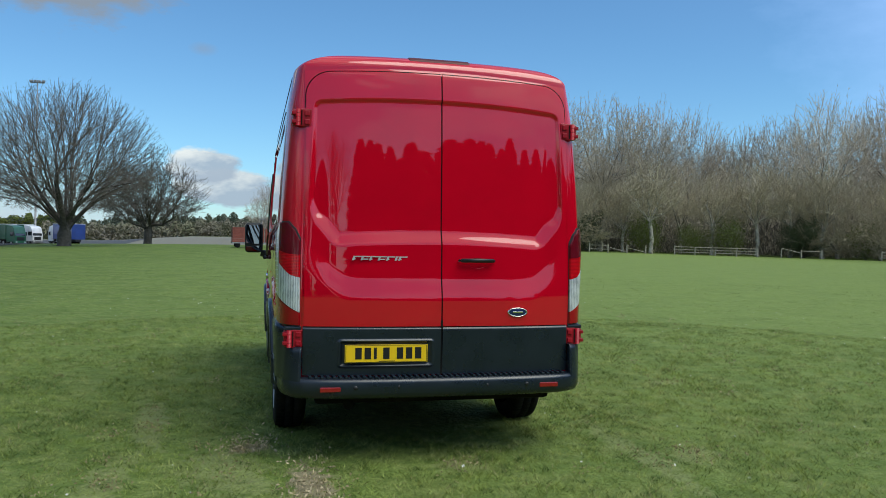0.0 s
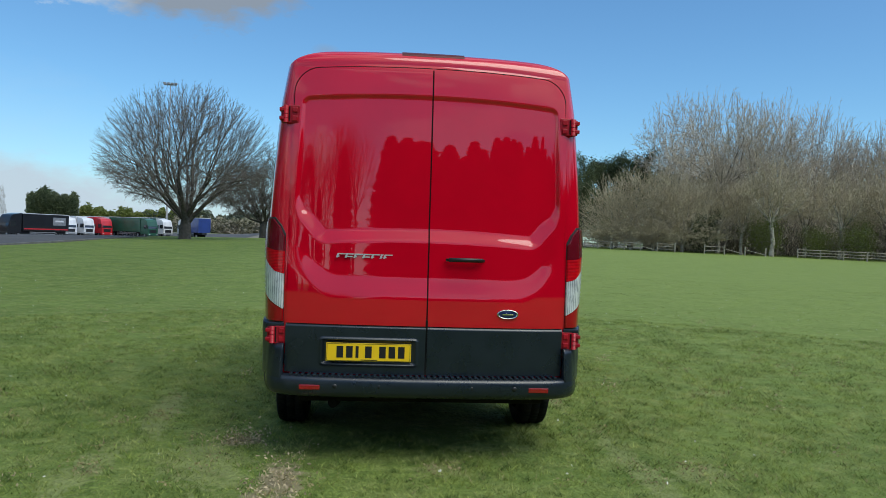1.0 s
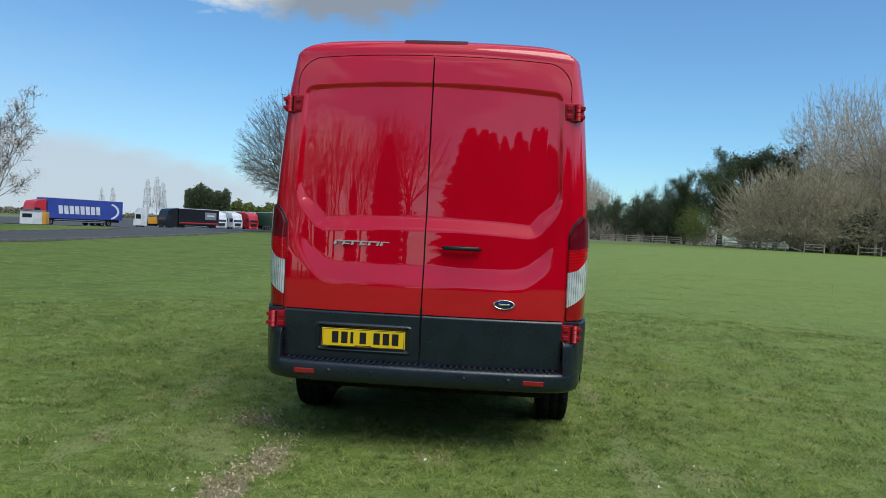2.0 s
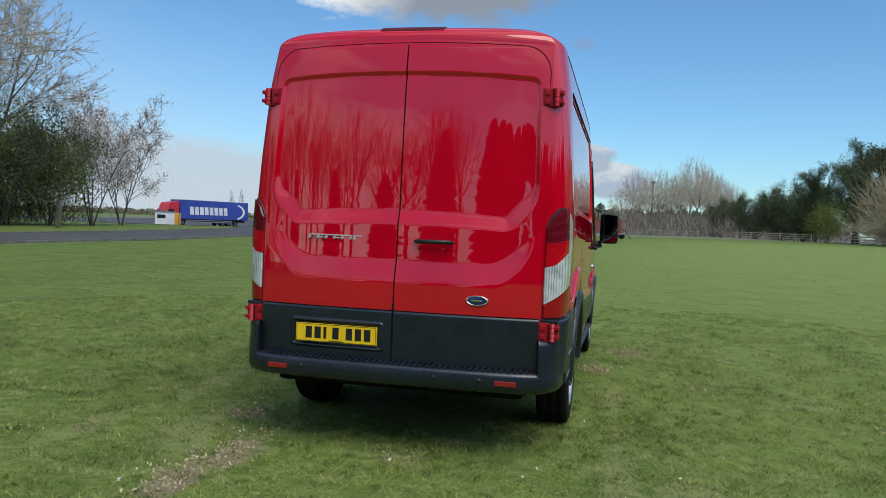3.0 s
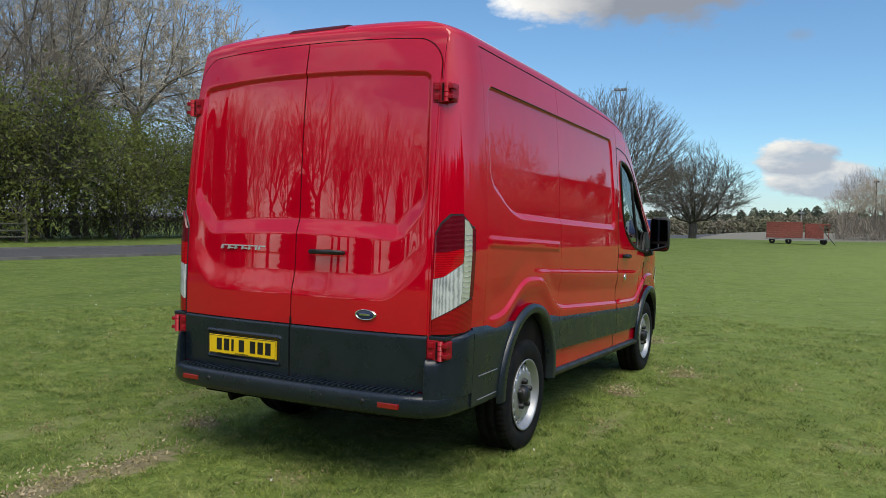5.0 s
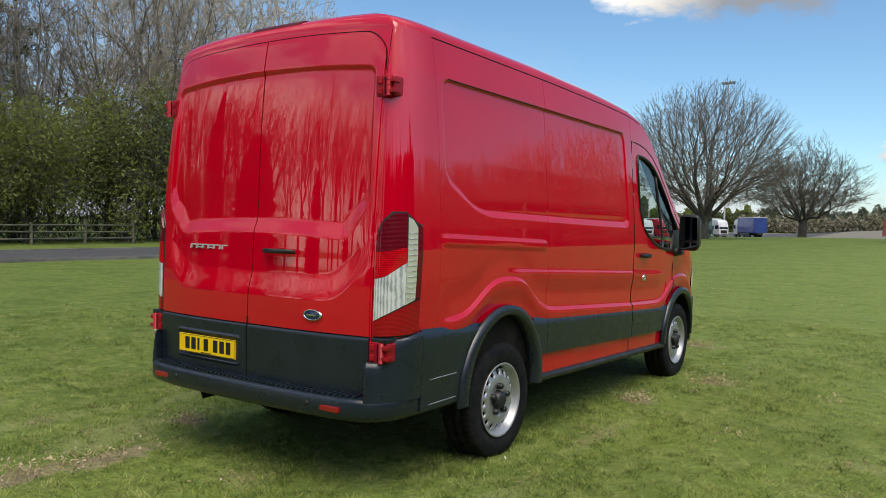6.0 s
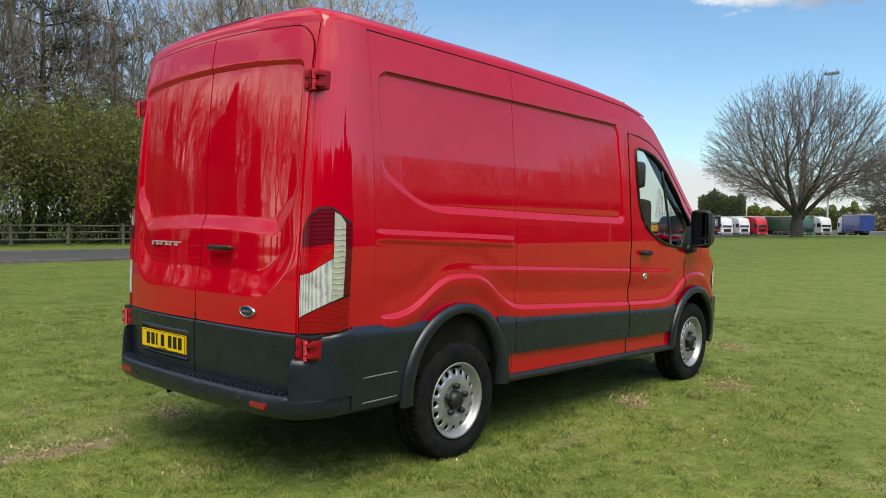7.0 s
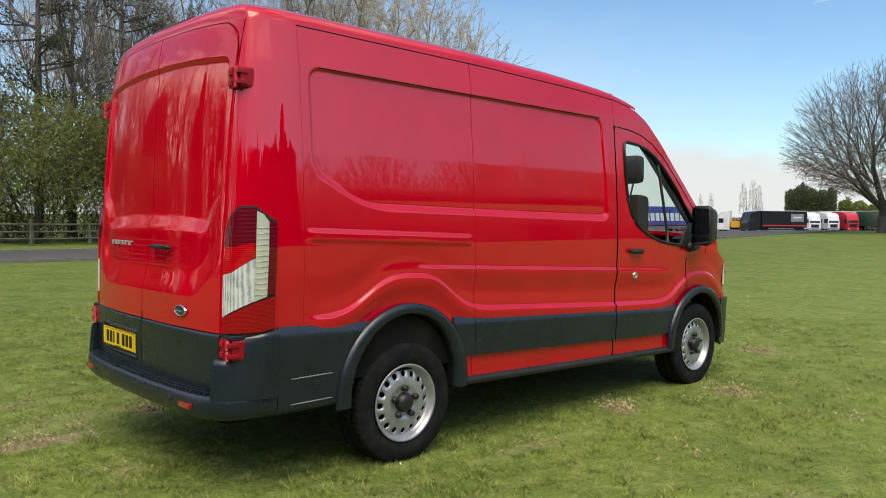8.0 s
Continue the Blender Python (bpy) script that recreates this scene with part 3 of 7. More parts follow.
# rear doors
for sign in (-1, 1):
    xs = np.concatenate([np.linspace(0.0045, 0.70, 84), 0.705 + 0.157 * np.sin(np.linspace(0.02, math.pi / 2, 44))])
    low = np.full(len(xs), 0.862)
    p = columns(sign * xs, low, door_top(xs), 230, at_rear(0.012))
    door = part("rear_door", Geo().panel(p, (0, 0.03, 0)), PAINT, van)
    # black rubber seal round the leaf
    rim = [(sign * 0.866, 0.60)] + [(sign * x, float(door_top(x)) + 0.004) for x in xs[::-1]]
    seal = Geo().tube([(x * 1.004, float(rear(x, z, False)) - 0.0075, z) for x, z in rim], 0.0024, 6)
    part("seal", seal, DARK, door)
    # grey cladding along the foot of the leaf
    if sign > 0:
        xs2 = np.linspace(0.006, 0.866, 60)
        zz = np.concatenate([[0], np.linspace(0.02, 0.98, 40), [1]])
        p = columns(xs2, np.full(60, 0.560), np.full(60, 0.862), 42, lambda x, z: np.stack([x, rear(x, z, False) - 0.020 + 0.020 * smooth(z, 0.845, 0.865), z], -1), zz)
        part("cladding", Geo().panel(p, (0, 0.03, 0)), PLASTIC, door)
    else:
        xs2 = np.linspace(-0.866, -0.006, 130)
        def clad(x, z):
            d = inside(x, z, [(-0.655, 0.785), (-0.05, 0.785), (-0.05, 0.605), (-0.655, 0.605)], 0.025)
            return np.stack([x, rear(x, z, False) - 0.020 + 0.020 * smooth(z, 0.845, 0.865) - 0.010 * smooth(d, -0.002, 0.012) + 0.016 * smooth(d, 0.012, 0.028), z], -1)
        p = columns(xs2, np.full(130, 0.560), np.full(130, 0.862), 80, clad)
        part("cladding", Geo().panel(p, (0, 0.03, 0)), PLASTIC, door)

part("centre_seal", Geo().box((-0.0075, -1.172, 0.56), (0.0075, -1.120, 0.90)).grid(np.array([[(x, float(rear(0, z)) - 0.0075 + 0.009 * (abs(x) > 0.005), z) for z in np.linspace(0.88, 2.47, 60)] for x in (-0.011, -0.004, 0.004, 0.011)])), DARK, van)

# handle with its bowl on the second leaf
hy0 = float(rear(0.23, 1.285)) - 0.012
g = Geo()
g.tube([(0.115, hy0 - 0.010, 1.278), (0.125, hy0 - 0.030, 1.279), (0.23, hy0 - 0.036, 1.280), (0.335, hy0 - 0.030, 1.279), (0.345, hy0 - 0.010, 1.278)], [0.010, 0.0135, 0.014, 0.0135, 0.010], 12)
handle = part("door_handle", g, BLACK, van, "matt black pull handle")
t = np.linspace(0, math.tau, 33)[:-1]
rings = []
for k, d in ((1.0, 0.002), (0.86, -0.003), (0.5, -0.012), (0.05, -0.014)):
    rings.append([(0.235 + 0.066 * k * math.cos(a), hy0 - d, 1.262 + 0.034 * k * math.sin(a)) for a in t])
part("bowl", Geo().grid(np.array(rings).transpose(1, 0, 2), wrap=True), PAINT, handle, "red finger bowl")

# oval badge: blue centre, chrome rim; plain letterless shapes
by = float(rear(0.506, 0.949)) - 0.013
badge = part("badge", Geo().lathe([(0.0, 0.070), (0.009, 0.066), (0.011, 0.060), (0.007, 0.056)], (0, 0, 0), 40, "y", -1), CHROME, van, "chrome-rimmed blue oval badge")
badge.matrix_basis = Matrix.Translation((0.506, by, 0.949)) @ Matrix.Diagonal((1, 1, 0.44, 1))
part("centre", Geo().lathe([(0.007, 0.057), (0.010, 0.030), (0.011, 0.0005)], (0, 0, 0), 40, "y", -1), BADGE_BLUE, badge)
bar = part("bar", Geo().box((-0.034, -0.0135, -0.010), (0.034, -0.010, 0.010), 0.001), CHROME, badge)
# chrome name script as a row of slanted bars
sy = float(rear(-0.39, 1.285)) - 0.013
for i, wide in enumerate((0.052, 0.050, 0.052, 0.050, 0.050, 0.016, 0.052)):
    x0 = -0.573 + (0, 0.054, 0.107, 0.161, 0.214, 0.268, 0.290)[i]
    g = Geo()
    shear = 0.010
    for z0, z1, xa, xb in ((1.292, 1.299, 0.0, wide), (1.276, 1.283, 0.0, wide * (0.9 if i % 2 else 0.35))):
        q = [(x0 + xa + shear * (z0 - 1.27) / 0.03, z0), (x0 + xb + shear * (z0 - 1.27) / 0.03, z0), (x0 + xb + shear * (z1 - 1.27) / 0.03, z1), (x0 + xa + shear * (z1 - 1.27) / 0.03, z1)]
        g.prism(q, lambda u, v: (u, sy - 0.005, v), lambda u, v: (u, sy + 0.004, v))
    q = [(x0, 1.272), (x0 + min(0.012, wide), 1.272), (x0 + min(0.012, wide) + shear, 1.299), (x0 + shear, 1.299)]
    g.prism(q, lambda u, v: (u, sy - 0.0052, v), lambda u, v: (u, sy + 0.004, v))
    part("script_bar", g, SCRIPT, van)

# number plate: yellow, with plain black bars
py = float(rear(-0.35, 0.69, False)) - 0.022
plate = part("number_plate", Geo().box((-0.612, py - 0.006, 0.640), (-0.092, py + 0.004, 0.751), 0.002), PLATE_YELLOW, van, "yellow plate with black bars")
for i in range(7):
    x0 = -0.548 + i * 0.058 + (0.028 if i > 3 else 0.0)
    wide = 0.018 if i == 2 else 0.040
    g = Geo().box((x0, py - 0.0075, 0.662), (x0 + wide, py - 0.005, 0.733))
    part("bar", g, INK, plate)
part("bar", Geo().box((-0.40, py - 0.0072, 0.647), (-0.30, py - 0.005, 0.651)), INK, plate)
for z in (0.6435, 0.7475):
    part("border", Geo().box((-0.606, py - 0.0072, z - 0.0012), (-0.098, py - 0.005, z + 0.0012)), INK, plate)
for x in (-0.606, -0.0985):
    part("border", Geo().box((x - 0.0012, py - 0.0072, 0.6447), (x + 0.0012, py - 0.005, 0.7463)), INK, plate)

# hinges
def hinge(x, y, z, sign):
    g = Geo()
    span_x = lambda a, b: (min(x + sign * a, x + sign * b), max(x + sign * a, x + sign * b))
    (a0, a1), (b0, b1), (c0, c1), (d0, d1) = span_x(-0.072, 0.0), span_x(0.0, 0.044), span_x(0.012, 0.052), span_x(-0.060, -0.028)
    g.box((a0, y - 0.014, z - 0.056), (a1, y + 0.03, z + 0.056), 0.007)
    g.box((b0, y - 0.004, z - 0.050), (b1, y + 0.07, z + 0.050), 0.010)
    for k in (-0.040, -0.0135, 0.0135, 0.040):
        g.tube([(x + sign * 0.012, y - 0.010, z + k - 0.012), (x + sign * 0.012, y - 0.010, z + k + 0.012)], 0.016, 12)
    for k in (-0.027, 0.027):
        g.box((c0, y - 0.022, z + k - 0.011), (c1, y + 0.03, z + k + 0.011), 0.004)
        g.box((d0, y - 0.023, z + k - 0.016), (d1, y, z + k + 0.016), 0.005)
    ob = part("hinge", g, HINGE_RED, van, "dull dark red hinge")
    part("gap", Geo().box((min(x - sign * 0.014, x - sign * 0.006), y - 0.0165, z - 0.045), (max(x - sign * 0.014, x - sign * 0.006), y - 0.010, z + 0.045)), DARK, ob)


for sign in (1, -1):
    hinge(sign * 0.900, -1.034, 2.152, sign)
    hinge(sign * 0.935, -1.105, 0.785, sign)

# high brake lamp on the roof's rear edge
g = Geo()
for z0, z1, d in ((2.545, 2.572, 0.0),):
    xs = np.linspace(-0.20, 0.20, 24)
    ys = -0.975 + 0.06 * (xs / 0.87) ** 2
    p = np.stack([np.stack([xs, ys - 0.012, np.full(24, 2.552)], 1), np.stack([xs, ys - 0.012, np.full(24, 2.573)], 1), np.stack([xs, ys + 0.03, np.full(24, 2.597)], 1), np.stack([xs, ys + 0.12, np.full(24, 2.610)], 1)], 1)
    g.panel(p, (0, 0.03, -0.02))
part("brake_lamp", g, BRAKE_LENS, van, "dark red high brake lamp strip")

# side panels
for sign in (1, -1):
    step = 0.0125 if sign > 0 else 0.04
    rows = 270 if sign > 0 else 60
    inward = (-sign * 0.03, 0, 0)
    ys = stations(-0.7185, 0.539, step, [(-0.66, 0.03), (-0.43, 0.02), (0.43, 0.02)])
    low = np.maximum(np.where(np.abs(ys) < 0.43, arch(ys, *R_ARCH) - 0.02, 0.60), np.where(ys > 0.30, 0.44, 0.60))
    low = np.maximum(arch(ys, *R_ARCH), np.where(ys > 0, 0.44, 0.60))
    spread = np.linspace(0, 1, rows)
    part("quarter_panel", Geo().panel(columns(ys, low, gutter(ys) - 0.004, rows, at_side(sign), knee=1.21), inward), PAINT, van)
    line = [(sign * (float(side(y, z)) + 0.001), y, z) for y, z in [(y, 2.246 - 0.0154 * (y + 0.66) + 0.003) for y in np.linspace(-0.60, 1.88, 40)]]
    ys = stations(0.543, 2.060, step, [(1.92, 0.04)])
    part("load_panel" if sign > 0 else "sliding_door", Geo().panel(columns(ys, np.interp(ys, [0.54, 2.08], [0.44, 0.40]), gutter(ys) - 0.004, rows, at_side(sign), knee=1.21), inward), PAINT, van)
    # thin black tube as the shade line under the recess's top edge
    part("recess_line", Geo().tube(line, 0.0032, 6), DARK, van)

# cab: pillar line, door with its window, wing, bonnet
def pillar(y):
    return np.interp(y, [2.0, 2.25, 2.45, 2.62, 2.8, 3.0, 3.2, 3.4, 3.6], [2.165, 2.155, 2.125, 2.065, 1.965, 1.80, 1.61, 1.40, 1.19])


def cab_top(y):
    return np.interp(y, [2.1, 2.25, 2.4, 2.55, 2.75, 2.95, 3.15, 3.35, 3.55, 3.7], [2.365, 2.345, 2.305, 2.235, 2.09, 1.92, 1.74, 1.545, 1.345, 1.20])


WIN_LOW = ([2.190, 2.216, 2.267, 2.314, 2.406, 2.52, 2.68, 2.9, 3.08, 3.20, 3.26], [1.80, 1.60, 1.475, 1.425, 1.37, 1.32, 1.275, 1.245, 1.235, 1.25, 1.34])
WIN_HIGH = ([2.190, 2.201, 2.234, 2.302, 2.406, 2.52, 2.65, 2.8, 3.0, 3.2, 3.26], [2.00, 2.04, 2.052, 2.05, 2.04, 2.015, 1.965, 1.868, 1.69, 1.49, 1.40])
for sign in (1, -1):
    inward = (-sign * 0.03, 0, 0)
    g = Geo()
    ys = stations(2.076, 2.190, 0.015)
    g.grid(columns(ys, np.interp(ys, [2.13, 3.1], [0.40, 0.37]), pillar(ys) - 0.004, 90, at_side(sign)))
    ys = stations(2.190, 3.10, 0.02, [(2.22, 0.035), (2.90, 0.02)])
    low = np.maximum(np.interp(ys, [2.13, 2.9, 3.1], [0.40, 0.375, 0.37]), np.where(ys > 2.92, arch(ys, *F_ARCH), 0))
    wl, wh = np.interp(ys, *WIN_LOW), np.interp(ys, *WIN_HIGH)
    g.grid(columns(ys, low, wl, 60, at_side(sign)))
    g.grid(columns(ys, wh, pillar(ys) - 0.004, 12, at_side(sign)))
    ys2 = stations(3.10, 3.26, 0.02)
    g.grid(columns(ys2, np.interp(ys2, [3.1, 3.26], [1.12, 1.14]), np.interp(ys2, *WIN_LOW), 10, at_side(sign)))
    g.grid(columns(ys2, np.interp(ys2, *WIN_HIGH), pillar(ys2) - 0.004, 10, at_side(sign)))
    ys3 = stations(3.26, 3.42, 0.02)
    g.grid(columns(ys3, np.interp(ys3, [3.26, 3.42], [1.14, 1.15]), np.maximum(pillar(ys3) - 0.004, 1.16), 10, at_side(sign)))
    cut = [(2.076, 0.41), (2.076, 2.162)] + [(y, float(pillar(y)) - 0.002) for y in np.arange(2.2, 3.42, 0.06)]
    cab_door = part("cab_door", g, PAINT, van)
    weld = bmesh.new()
    weld.from_mesh(cab_door.data)
    bmesh.ops.remove_doubles(weld, verts=weld.verts[:], dist=0.0005)
    weld.to_mesh(cab_door.data)
    weld.free()
    ysl = stations(2.98, 3.30, 0.02)
    part("mirror_sail", Geo().panel(columns(ysl, np.interp(ysl, [2.98, 3.3], [1.226, 1.20]), np.interp(ysl, [2.98, 3.06, 3.14, 3.26, 3.3], [1.235, 1.36, 1.42, 1.43, 1.39]), 10, at_side(sign, 0.012)), (-sign * 0.02, 0, 0)), BLACK, cab_door, "black mirror base")
    part("seam", Geo().tube([(sign * (float(side(y, z)) + 0.0005), y, z) for y, z in cut], 0.0036, 6), DARK, cab_door)
    part("seam", Geo().tube([(sign * (float(side(3.10, z)) + 0.0005), 3.10, z) for z in np.linspace(0.80, 1.13, 14)], 0.004, 6), DARK, cab_door)
    # window frame, pane and divider
    ring = list(zip(*WIN_LOW)) + list(zip(*WIN_HIGH))[::-1]
    pts = [(sign * (float(side(y, z)) + 0.001), y, z) for y, z in ring]
    part("window_seal", Geo().tube(pts + pts[:1], 0.013, 8), BLACK, cab_door, "black rubber window seal")
    ysw = stations(2.192, 3.258, 0.04)
    pane = columns(ysw, np.interp(ysw, *WIN_LOW), np.interp(ysw, *WIN_HIGH), 16, at_side(sign, -0.012, False))
    ob = part("side_window", Geo().grid(pane), PANE, cab_door, "tinted side window glass")
    ob.visible_shadow = False
    part("divider", Geo().tube([(sign * (float(side(2.80, z)) - 0.006), 2.80 - 0.12 * (z - 1.25), z) for z in np.linspace(1.255, 1.93, 6)], 0.012, 6), BLACK, cab_door)
    # door handle and lock
    hx = float(side(2.33, 1.20))
    part("handle", Geo().tube([(sign * (hx + 0.004), 2.215, 1.205), (sign * (hx + 0.028), 2.237, 1.207), (sign * (hx + 0.028), 2.362, 1.202), (sign * (hx + 0.004), 2.39, 1.20)], [0.014, 0.020, 0.020, 0.014], 10), BLACK, cab_door, "black door handle")
    part("lock", Geo().lathe([(-0.005, 0.030), (0.008, 0.030), (0.012, 0.022), (0.012, 0.010), (0.006, 0.008), (0.006, 0.0005)], (sign * (float(side(2.31, 1.013)) + 0.0), 2.31, 1.013), 24, "x", sign), CHROME, cab_door, "round polished lock")
    # panel over the door, up to the roof and down the windscreen pillar
    ys = stations(2.064, 3.66, 0.025)
    low = np.where(ys < 3.42, pillar(ys) + 0.004, 1.155)
    part("windscreen_pillar", Geo().panel(columns(ys, np.minimum(low, cab_top(ys) - 0.02), cab_top(ys), 16, at_side(sign)), inward), PAINT, van)
    # wing
    ys = stations(3.105, 3.86, 0.02, [(3.77, 0.03)])
    low = np.where(np.abs(ys - 3.33) < 0.435, np.maximum(arch(ys, *F_ARCH), 0.5), 0.60)
    high = np.interp(ys, [3.1, 3.3, 3.5, 3.66, 3.86], [1.13, 1.15, 1.165, 1.16, 1.075])
    part("front_wing", Geo().panel(columns(ys, low, high, 50, at_side(sign)), inward), PAINT, van)

# windscreen, bonnet, nose
ys = np.linspace(2.40, 3.60, 30)
def front_glass(a, y):
    w = side(y, cab_top(y) - 0.03, False) - 0.01
    return np.stack([a * w, y + 0.16 * (1 - np.abs(a) ** 2.2), cab_top(y) - 0.0 + 0.05 * (1 - np.abs(a) ** 2) * (1 - smooth(y, 2.4, 2.9)) * 1.2], -1)
aa, yy = np.meshgrid(np.linspace(-1, 1, 30), ys)
p = front_glass(aa, yy)
ob = part("windscreen", Geo().grid(p), PANE, van, "curved windscreen glass")
ob.visible_shadow = False
aa, yy = np.meshgrid(np.linspace(-1, 1, 30), np.linspace(3.52, 4.02, 16))
bz = np.interp(yy, [3.52, 3.66, 3.86, 4.02], [1.30, 1.20, 1.08, 0.98])
p = np.stack([aa * (side(np.minimum(yy, 3.86), 1.05, False) - 0.01 - 0.35 * np.clip(yy - 3.86, 0, 1)), yy + 0.08 * (1 - aa ** 2), bz + 0.05 * (1 - aa ** 2)], -1)
part("bonnet", Geo().panel(p, (0, 0, -0.03)), PAINT, van)
def nose(out=0.0):
    def put(a, z):
        w = side(3.86, np.maximum(z, 0.45), False) + out
        yf = np.interp(z, [0.30, 0.45, 0.6, 0.75, 0.9, 1.03], [4.07, 4.16, 4.19, 4.16, 4.13, 4.07]) + out
        return np.stack([a * w, 3.86 + (yf - 3.86) * (1 - np.abs(a) ** 5) , z], -1)
    return put
av = np.sin(np.linspace(-math.pi / 2, math.pi / 2, 60))
part("nose_panel", Geo().grid(columns(av, np.full(60, 0.60), np.full(60, 1.045), 20, nose())), PAINT, van)
bump = part("front_bumper", Geo().panel(columns(av, np.full(60, 0.30), np.full(60, 0.72), 20, nose(0.018)), (0, -0.04, 0)), PLASTIC, van, "dark grey front bumper")
part("grille", Geo().panel(columns(np.linspace(-0.6, 0.6, 24), np.full(24, 0.74), np.full(24, 0.98), 10, nose(0.012)), (0, -0.03, 0)), BLACK, van)
for sign in (1, -1):
    part("headlamp", Geo().panel(columns(sign * np.linspace(0.68, 0.995, 24), np.linspace(0.78, 0.86, 24), np.linspace(0.98, 1.05, 24), 10, nose(0.012)), (0, -0.03, 0)), CLEAR_LENS, van, "clear headlamp lens")
    # front bumper's end behind the wheel opening
    ys = stations(3.755, 4.075, 0.015)
    low = np.interp(ys, [3.755, 3.80, 3.9, 4.075], [0.36, 0.32, 0.31, 0.34])
    end = lambda y, z: np.stack([sign * (side(y, z, False) + 0.030 - 0.07 * smooth(y, 3.90, 4.12) ** 1.5), y, z], -1)
    part("bumper_end", Geo().panel(columns(ys, low, np.interp(ys, [3.755, 3.9, 4.075], [0.735, 0.745, 0.71]), 14, end), (-sign * 0.03, 0, 0)), PLASTIC, bump)

# grey side cladding with a bevelled top, red sill under it, black step bar
def cladding(sign, out=0.020, bevel=0.050):
    def put(y, z, top):
        return np.stack([sign * (side(y, z, False) + 0.004 + out * np.clip((top - z) / bevel, 0, 1) ** 0.8), y, z], -1)
    return put


clad_top = lambda y: np.interp(y, [-1.1, -0.33, 0.35, 0.53, 2.03, 2.94], [0.895, 0.872, 0.845, 0.838, 0.775, 0.735])
clad_low = lambda y: np.interp(y, [0.35, 0.53, 2.05, 2.8], [0.59, 0.588, 0.532, 0.508])
for sign in (1, -1):
    for y0, y1 in ((0.36, 0.540), (0.546, 2.062), (2.074, 2.96)):
        ys = stations(y0, y1, 0.05)
        top, low = clad_top(ys), clad_low(ys)
        z = low[:, None] + (top - low)[:, None] * np.linspace(0, 1, 24)[None, :]
        p = cladding(sign)(np.repeat(ys[:, None], 24, 1), z, np.repeat(top[:, None], 24, 1))
        part("side_cladding", Geo().panel(p, (-sign * 0.05, 0, 0)), PLASTIC, van)
    # behind the rear wheel, up to its arch
    ys = stations(-0.872, -0.27, 0.02, [(-0.49, 0.02)])
    top = clad_top(ys)
    low = np.minimum(np.where(ys > -0.505, arch(ys, -0.015, 0.490, 0.503, 0.450) - 0.01, 0.45), top - 0.01)
    z = low[:, None] + (top - low)[:, None] * np.linspace(0, 1, 24)[None, :]
    p = cladding(sign)(np.repeat(ys[:, None], 24, 1), z, np.repeat(top[:, None], 24, 1))
    part("side_cladding", Geo().panel(p, (-sign * 0.05, 0, 0)), PLASTIC, van)
    ys = np.linspace(0.40, 2.92, 40)
    zc = np.interp(ys, [0.4, 2.92], [0.425, 0.360])
    prof = [(0.955, 0.030), (0.995, 0.028), (1.016, 0.016), (1.020, -0.004), (1.008, -0.022), (0.94, -0.030)]
    p = np.array([[(sign * (x - float(narrowing(y, 0.5))), y, zc[i] + dz) for x, dz in prof] for i, y in enumerate(ys)])
    part("step_bar", Geo().panel(p, (-sign * 0.03, 0, 0)), BLACK, van, "black side step")
    # wheel arch trims
    for c, ao, bo, ai, bi, zc0, x1 in ((-0.015, 0.492, 0.505, 0.405, 0.445, 0.450, 0.030), (3.33, 0.490, 0.455, 0.415, 0.395, 0.420, 0.030)):
        g = Geo()
        lo_a = math.asin(0.10) * -1
        th = np.linspace(-0.10, math.pi + 0.10, 64)
        rows = []
        for k, out in ((1.0, 0.006), (0.96, 0.030), (0.6, 0.040), (0.15, 0.040), (0.0, 0.032), (-0.12, -0.03), (-0.12, -0.10)):
            a, b = ai + (ao - ai) * k, bi + (bo - bi) * k
            y, z = c + a * np.cos(th), zc0 + b * np.sin(th)
            rows.append(np.stack([sign * (side(y, np.maximum(z, 0.4), False) + 0.010 + out * 0.9), y, z], 1))
        g.grid(np.stack(rows, 1))
        trim = part("arch_trim", g, PLASTIC, van, "grey wheel arch trim")
        # liner
        y, z = c + (ai - 0.012) * np.cos(th), zc0 + (bi - 0.012) * np.sin(th)
        g = Geo().grid(np.stack([np.stack([np.full(64, sign * 0.99), y, z], 1), np.stack([np.full(64, sign * 0.66), y, z], 1)], 1))
        g.add([(sign * 0.66, c, zc0)] + [(sign * 0.66, yy, zz) for yy, zz in zip(y, z)], [(0, i, i + 1) for i in range(1, 64)])
        part("liner", g, DARK, trim)
    part("side_marker", Geo().box((min(sign * 1.0, sign * 1.026), -0.905, 1.395), (max(sign * 1.0, sign * 1.022), -0.885, 1.445), 0.004), BLACK, van)

# rear bumper: a band with a ribbed step, and a tower at each corner
def plan(s):
    """Outline from the middle (0) round the corner to the wheel arch (1)."""
    pts = np.array([(0, -1.262), (0.3, -1.258), (0.6, -1.243), (0.77, -1.222), (0.865, -1.192), (0.940, -1.140), (0.986, -1.06), (1.005, -0.95), (1.014, -0.8), (1.018, -0.62), (1.018, -0.45)])
    k = np.linspace(0, 1, len(pts))
    fine = np.stack([np.interp(s, k, pts[:, 0]), np.interp(s, k, pts[:, 1])], -1)
    return fine


